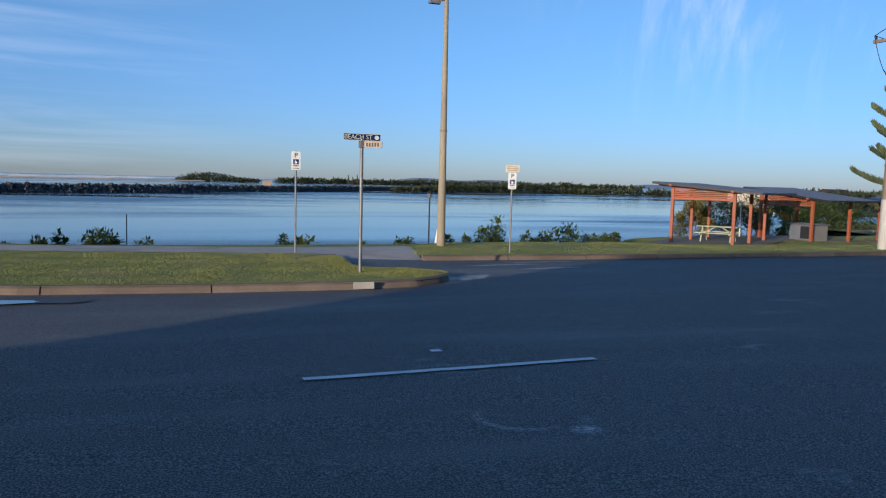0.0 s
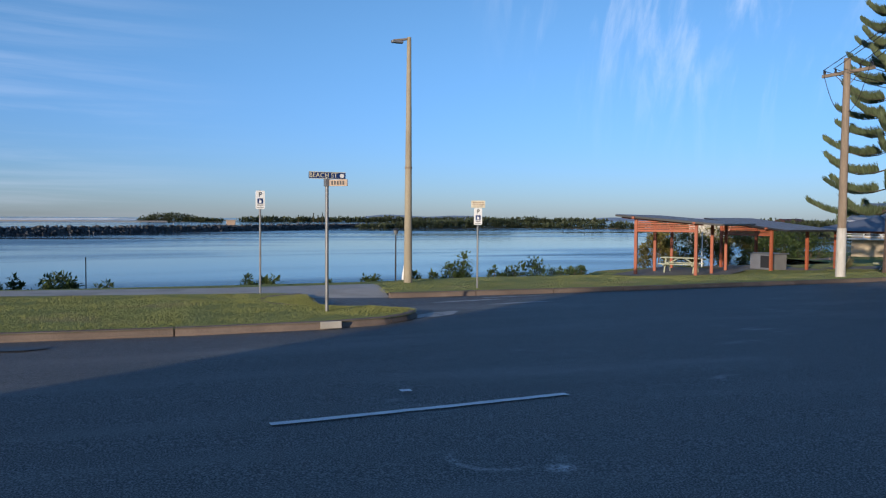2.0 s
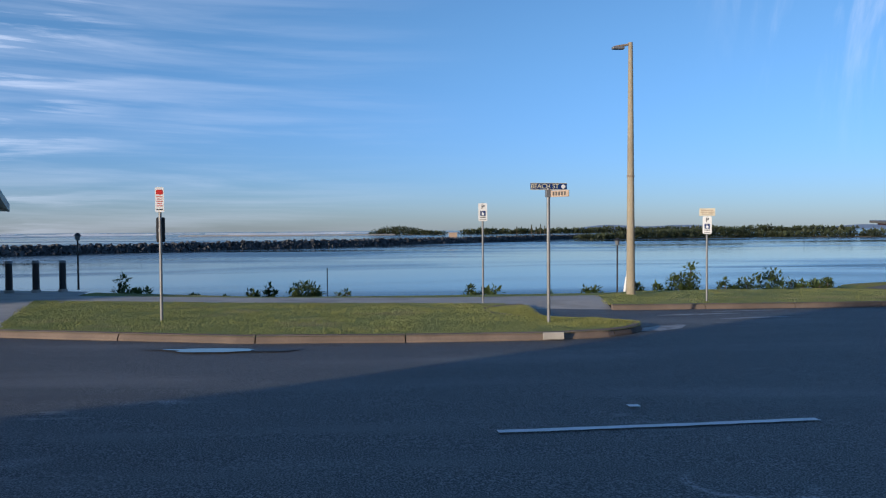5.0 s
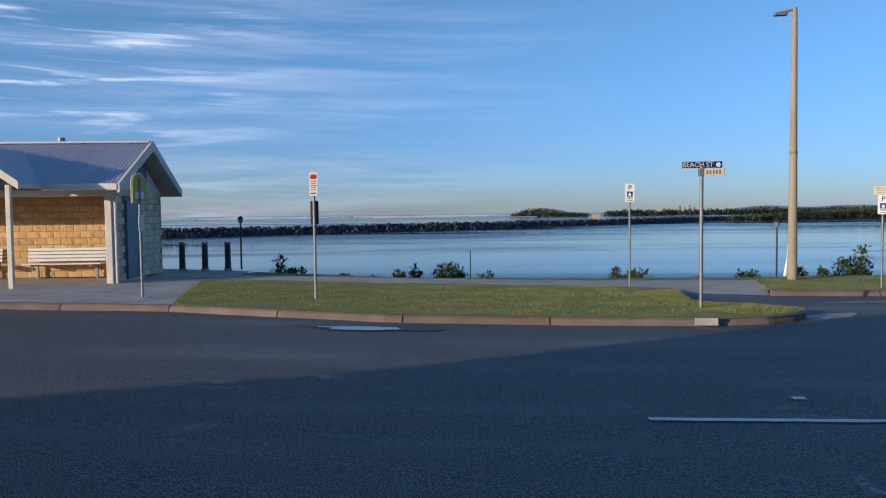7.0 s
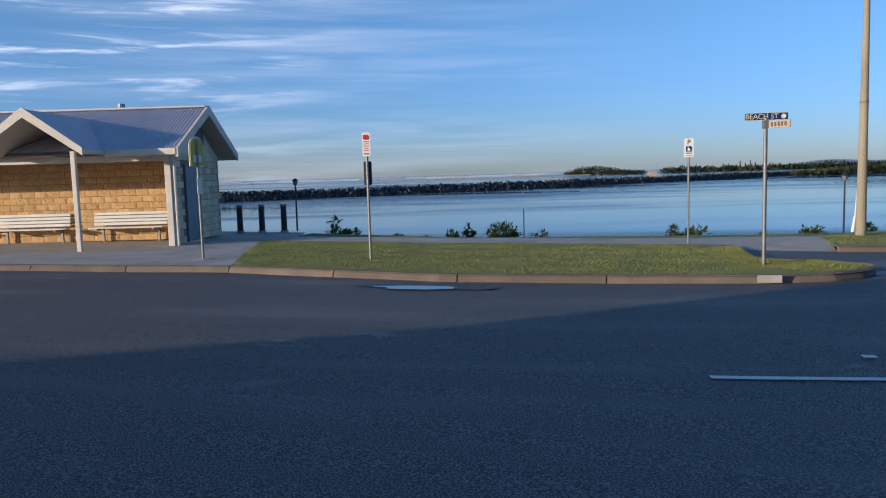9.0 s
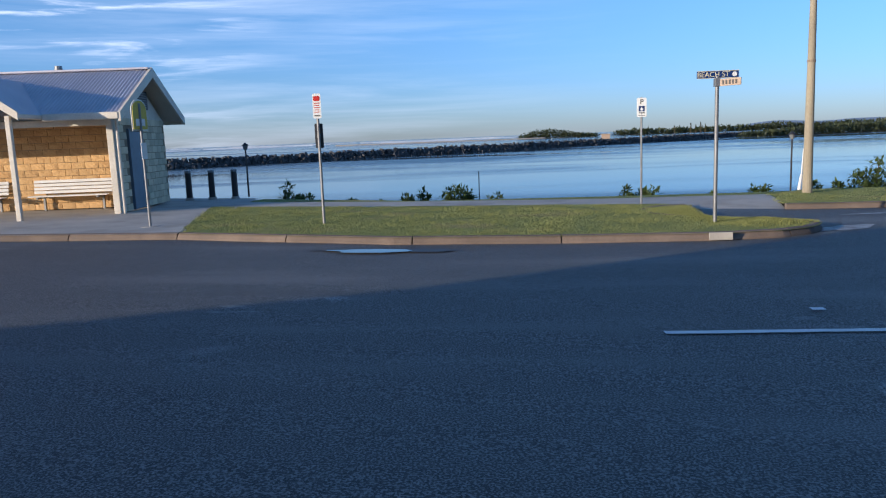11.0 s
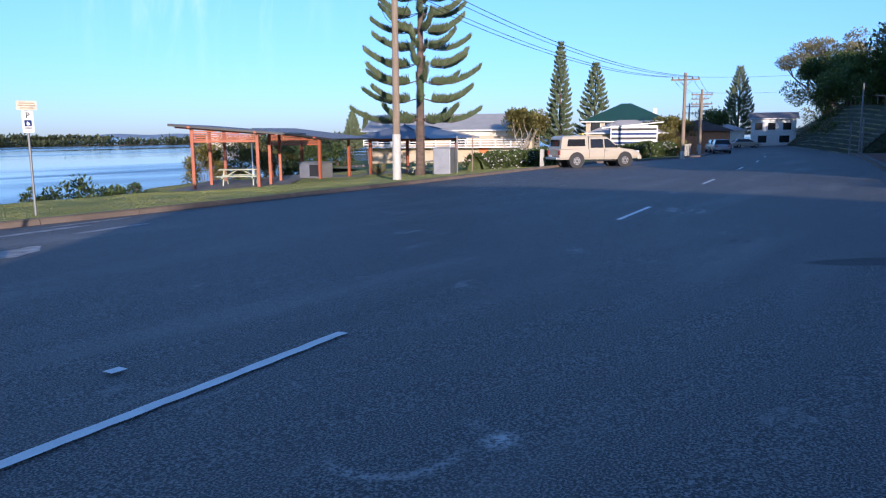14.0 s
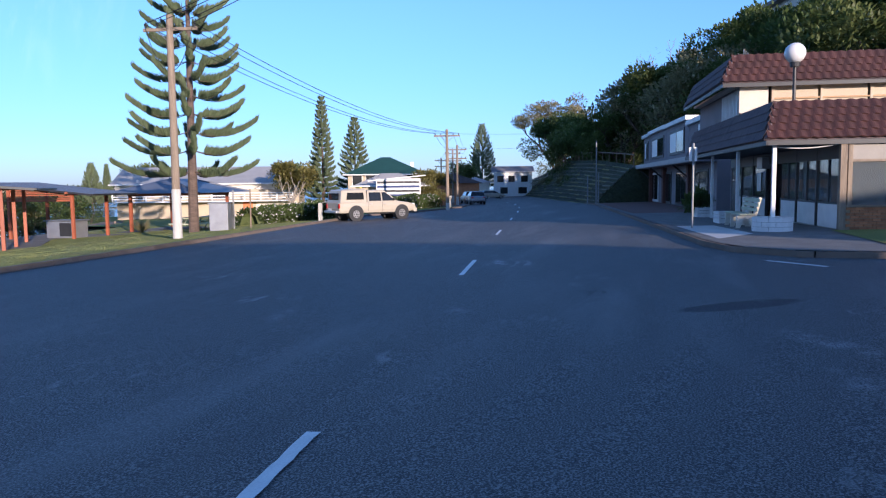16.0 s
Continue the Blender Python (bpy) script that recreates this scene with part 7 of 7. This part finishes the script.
HT = [(48, -12, 10, 5, 0), (55, -10, 11, 5.4, 1), (63, -8, 11, 5.4, 0), (69, -4.5, 12, 5, 2), (75, -2.5, 11, 5, 0), (82, 0, 11, 5, 2), (90, 3, 9.5, 5, 0), (97, 5.0, 8.5, 5, 1), (106, 7.5, 8.5, 5, 0), (118, 8.5, 10.5, 5.2, 0), (128, 10.5, 12, 5.2, 1), (137, 12.6, 13.5, 5.2, 0), (146, 15.2, 18, 5.6, 2),
      (50, -17, 10, 5.5, 1), (60, -15, 11, 5.5, 0), (70, -12, 11, 5.5, 1), (82, -8, 11, 5.5, 0), (94, -4, 10, 5, 2), (40, -17, 8, 4.6, 0), (33, -18, 7, 4.4, 1), (106, 1, 9, 5, 0), (44, -23, 9, 5, 0), (28, -24, 8, 5, 0),
      (54, -22, 8, 5, 1), (66, -21, 8, 5, 0), (38, -30, 8, 5, 0)]
for k, (x, y, h, sp_w, kind_) in enumerate(HT):
    z = land_z(x, y)
    tree("hill_tree", ("dense dark coastal tree on the hillside", "bright green coastal tree on the hillside", "grey-green banksia with dry flower heads on the slope")[kind_], "tree",
         (x, y, z - 0.3), h * (1.12 if x > 60 else 1.3), sp_w, (M_leaf_deep, M_leaf, M_leaf_grey)[kind_], 200 + k, 9000, 0.42, depth=2, group="hill trees", clump=0.4, skirt=16)
tree("bare_tree", "pale half-bare tree with fine twigs above the slope", "tree", (84, -3.0, land_z(84, -3.0) + 3.0), 10, 5, M_leaf_grey, 300, 500, 0.2, M_trunk_pale, depth=3)
for k in range(16):
    rg = random.Random(400 + k)
    x = 64 + k * 4.6
    y = at_x(HILL, x) + 1.2 + rg.uniform(-1, 1)
    bush("slope_bush", "dark bush at the top of the terraces", (x + 1.5, y, land_z(x, y) + 0.8), 2.2, 3.4, M_leaf_deep if k % 3 else M_leaf_grey, 420 + k, 1500, 0.32, "slope bushes")
hh = thing("hill_house", "cream house with wide windows on the hilltop", "house", (84.5, -17.0, 14.8), 12)
part("wall", B(-8, -4, -9, 8, 4, 5.2, 0.02), M_cream, hh)
part("roof", B(-8.8, -4.8, 5.2, 8.8, 4.8, 5.6, 0.03), M_grey_render, hh)
for k in range(5):
    w = part("window", B(-8.06, -3.6 + k * 1.5, 2.6, -7.98, -2.3 + k * 1.5, 4.4, 0.02), M_white, hh)
    part("pane", B(-8.1, -3.5 + k * 1.5, 2.7, -8.07, -2.4 + k * 1.5, 4.3), M_dark_glass, w)
part("deck", B(-9.5, -4.5, 1.2, -8, 4.5, 1.5, 0.02), M_brick, hh)


# ---- small pieces of walls and roofs ----
def place(name, mesh, parent, m):
    ob = new(name, mesh)
    ob.parent = parent
    ob.matrix_local = m
    return ob


# split-face blocks of the porch wall, in three cuts
def rough_block(w, h, seed):
    rng = random.Random(seed)
    bm = bmesh.new()
    nx, nz = 5, 3
    grid = [[bm.verts.new((w * i / nx, (0.05 + rng.uniform(-0.006, 0.01)) if 0 < i < nx and 0 < j < nz else 0.042, h * j / nz)) for i in range(nx + 1)] for j in range(nz + 1)]
    for j in range(nz):
        for i in range(nx):
            bm.faces.new((grid[j][i], grid[j + 1][i], grid[j + 1][i + 1], grid[j][i + 1]))
    back = [bm.verts.new(p) for p in ((0, 0, 0), (w, 0, 0), (w, 0, h), (0, 0, h))]
    bm.faces.new([grid[0][i] for i in range(nx + 1)] + [back[1], back[0]])
    bm.faces.new([grid[nz][i] for i in range(nx, -1, -1)] + [back[3], back[2]])
    bm.faces.new([grid[j][0] for j in range(nz, -1, -1)] + [back[0], back[3]])
    bm.faces.new([grid[j][nx] for j in range(nz + 1)] + [back[2], back[1]])
    bmesh.ops.recalc_face_normals(bm, faces=bm.faces)
    return mesh_of(bm, "block", M_block_warm)


cuts = [rough_block(0.388, 0.188, k) for k in range(5)]
rng = random.Random(77)
for row in range(13):
    z = LZ + 0.006 + row * 0.2
    for col in range(27):
        x = 0.26 + col * 0.4 + (0.2 if row % 2 else 0.0)
        if x > 10.7:
            continue
        place("block", rng.choice(cuts), am, Matrix.Translation((x, -REC - 0.1, z)))
bm = B(0, 0, 0, 0.06, 0.386, 0.186, 0.008)
smooth_block = mesh_of(bm, "block", M_block_grey)
for row in range(13):
    z = LZ + 0.006 + row * 0.2
    for col in range(11):
        y = 0.12 + col * 0.4 + (0.2 if row % 2 else 0.0)
        if y + 0.386 > DEEP or (y + 0.386 > 1.05 and y < 2.1 and z < 2.28):
            continue
        place("block", smooth_block, am, Matrix.Translation((0.0, -y - 0.386, z)))

# bricks below the shop window
brick = mesh_of(B(0, 0, 0, 0.06, 0.222, 0.068, 0.005), "brick", M_brick)
for row in range(9):
    for col in range(18):
        y = -0.36 - col * 0.235 - (0.117 if row % 2 else 0)
        place("brick", brick, shop, Matrix.Translation((-0.01, y, SZ - 0.06 + row * 0.08)))


# roof tiles: an S-shaped tile, laid on the slopes
def tile_mesh(mat, w=0.31, l=0.36):
    bm = bmesh.new()
    n = 7
    lo, hi = [], []
    for i in range(n):
        u = i / (n - 1)
        z = 0.022 * math.cos(u * 2 * math.pi) + 0.02
        lo.append(bm.verts.new((w * u, 0, z + 0.028)))
        hi.append(bm.verts.new((w * u, l, z)))
    for i in range(n - 1):
        bm.faces.new((lo[i], lo[i + 1], hi[i + 1], hi[i]))
    skirt = [bm.verts.new((v.co.x, 0.0, v.co.z - 0.05)) for v in lo]
    for i in range(n - 1):
        bm.faces.new((skirt[i], skirt[i + 1], lo[i + 1], lo[i]))
    bmesh.ops.recalc_face_normals(bm, faces=bm.faces)
    return mesh_of(bm, "tile", mat)


t_red, t_grey = tile_mesh(M_tile_red), tile_mesh(M_tile_grey)


def lay(sk, x0, x1, y0, y1, z0, z1, inx, iny, west_len, north_len):
    h = z1 - z0
    # west slope: along -y, up towards +x
    ln = math.hypot(inx, h)
    rows = max(3, round(ln / 0.33))
    up = Vector((inx, 0, h)).normalized()
    along = Vector((0, -1, 0))
    nrm = along.cross(up)
    for j in range(rows):
        o = Vector((x0, y1 - iny * j / rows, z0)) + up * (ln * j / rows) + nrm * 0.075
        for k in range(int(west_len / 0.31)):
            p = o + along * (k * 0.31)
            m = Matrix(((along.x, up.x, nrm.x, p.x), (along.y, up.y, nrm.y, p.y), (along.z, up.z, nrm.z, p.z), (0, 0, 0, 1)))
            place("tile", t_red, sk, m)
    ln = math.hypot(iny, h)
    rows = max(3, round(ln / 0.33))
    up = Vector((0, -iny, h)).normalized()
    along = Vector((-1, 0, 0))
    nrm = along.cross(up)
    for j in range(rows):
        xs = x0 + inx * j / rows
        for k in range(int(north_len / 0.31)):
            p = Vector((xs + 0.31 + k * 0.31, y1, z0)) + up * (ln * j / rows) + nrm * 0.075
            m = Matrix(((along.x, up.x, nrm.x, p.x), (along.y, up.y, nrm.y, p.y), (along.z, up.z, nrm.z, p.z), (0, 0, 0, 1)))
            place("tile", t_grey, sk, m)


lay(sk_low, LOW[0], LOW[1], LOW[2], LOW[3], LOW[4], LOW[5], LOW[6], LOW[7], 8.5, 14.2)
lay(sk_upp, UPP[0], UPP[1], UPP[2], UPP[3], UPP[4], UPP[5], UPP[6], UPP[7], 9.0, 8.5)


# grass: tufts over the lawns nearest to the walk
def tufts(name, front, back, count, seed, size, label):
    rng = random.Random(seed)
    fa, ba = resample(front, 160), resample(back, 160)
    items = []
    for _ in range(count):
        i = rng.randrange(160)
        v = rng.uniform(0.01, 0.99)
        p = fa[i].lerp(ba[i], v)
        x, y = p.x + rng.uniform(-0.1, 0.1), p.y + rng.uniform(-0.04, 0.04)
        z = verge_z(x, y) + (0.01 * math.sin(math.pi * v) if name == "lawn_grass" else 0)
        k = 0.6 + 0.8 * max(0, 0.5 + noise.noise(Vector((x * 1.1, y * 1.1, seed))))
        items.append((Vector((x, y, z - 0.01)), Vector((rng.uniform(-0.8, 0.8), rng.uniform(-0.8, 0.8), 1)), size * k * rng.uniform(0.6, 1.3), size * 0.35))
    tagged(new(name, blades_mesh(name, items, M_blade)), label, "grass", kind="stuff")


tufts("lawn_grass", [(x, y + 0.2) for x, y in grass_front], grass_back, 90000, 1, 0.032, "short uneven grass of the lawn")
tufts("verge_grass", [(x, y + 0.2) for x, y in KERB_EAST[:7]], [(6.6, 20.6)] + [(x, edge_y(x) - 0.2) for x in (8, 11, 14, 18, 22, 30, 40, 46)], 70000, 2, 0.03, "short dry grass of the river verge")
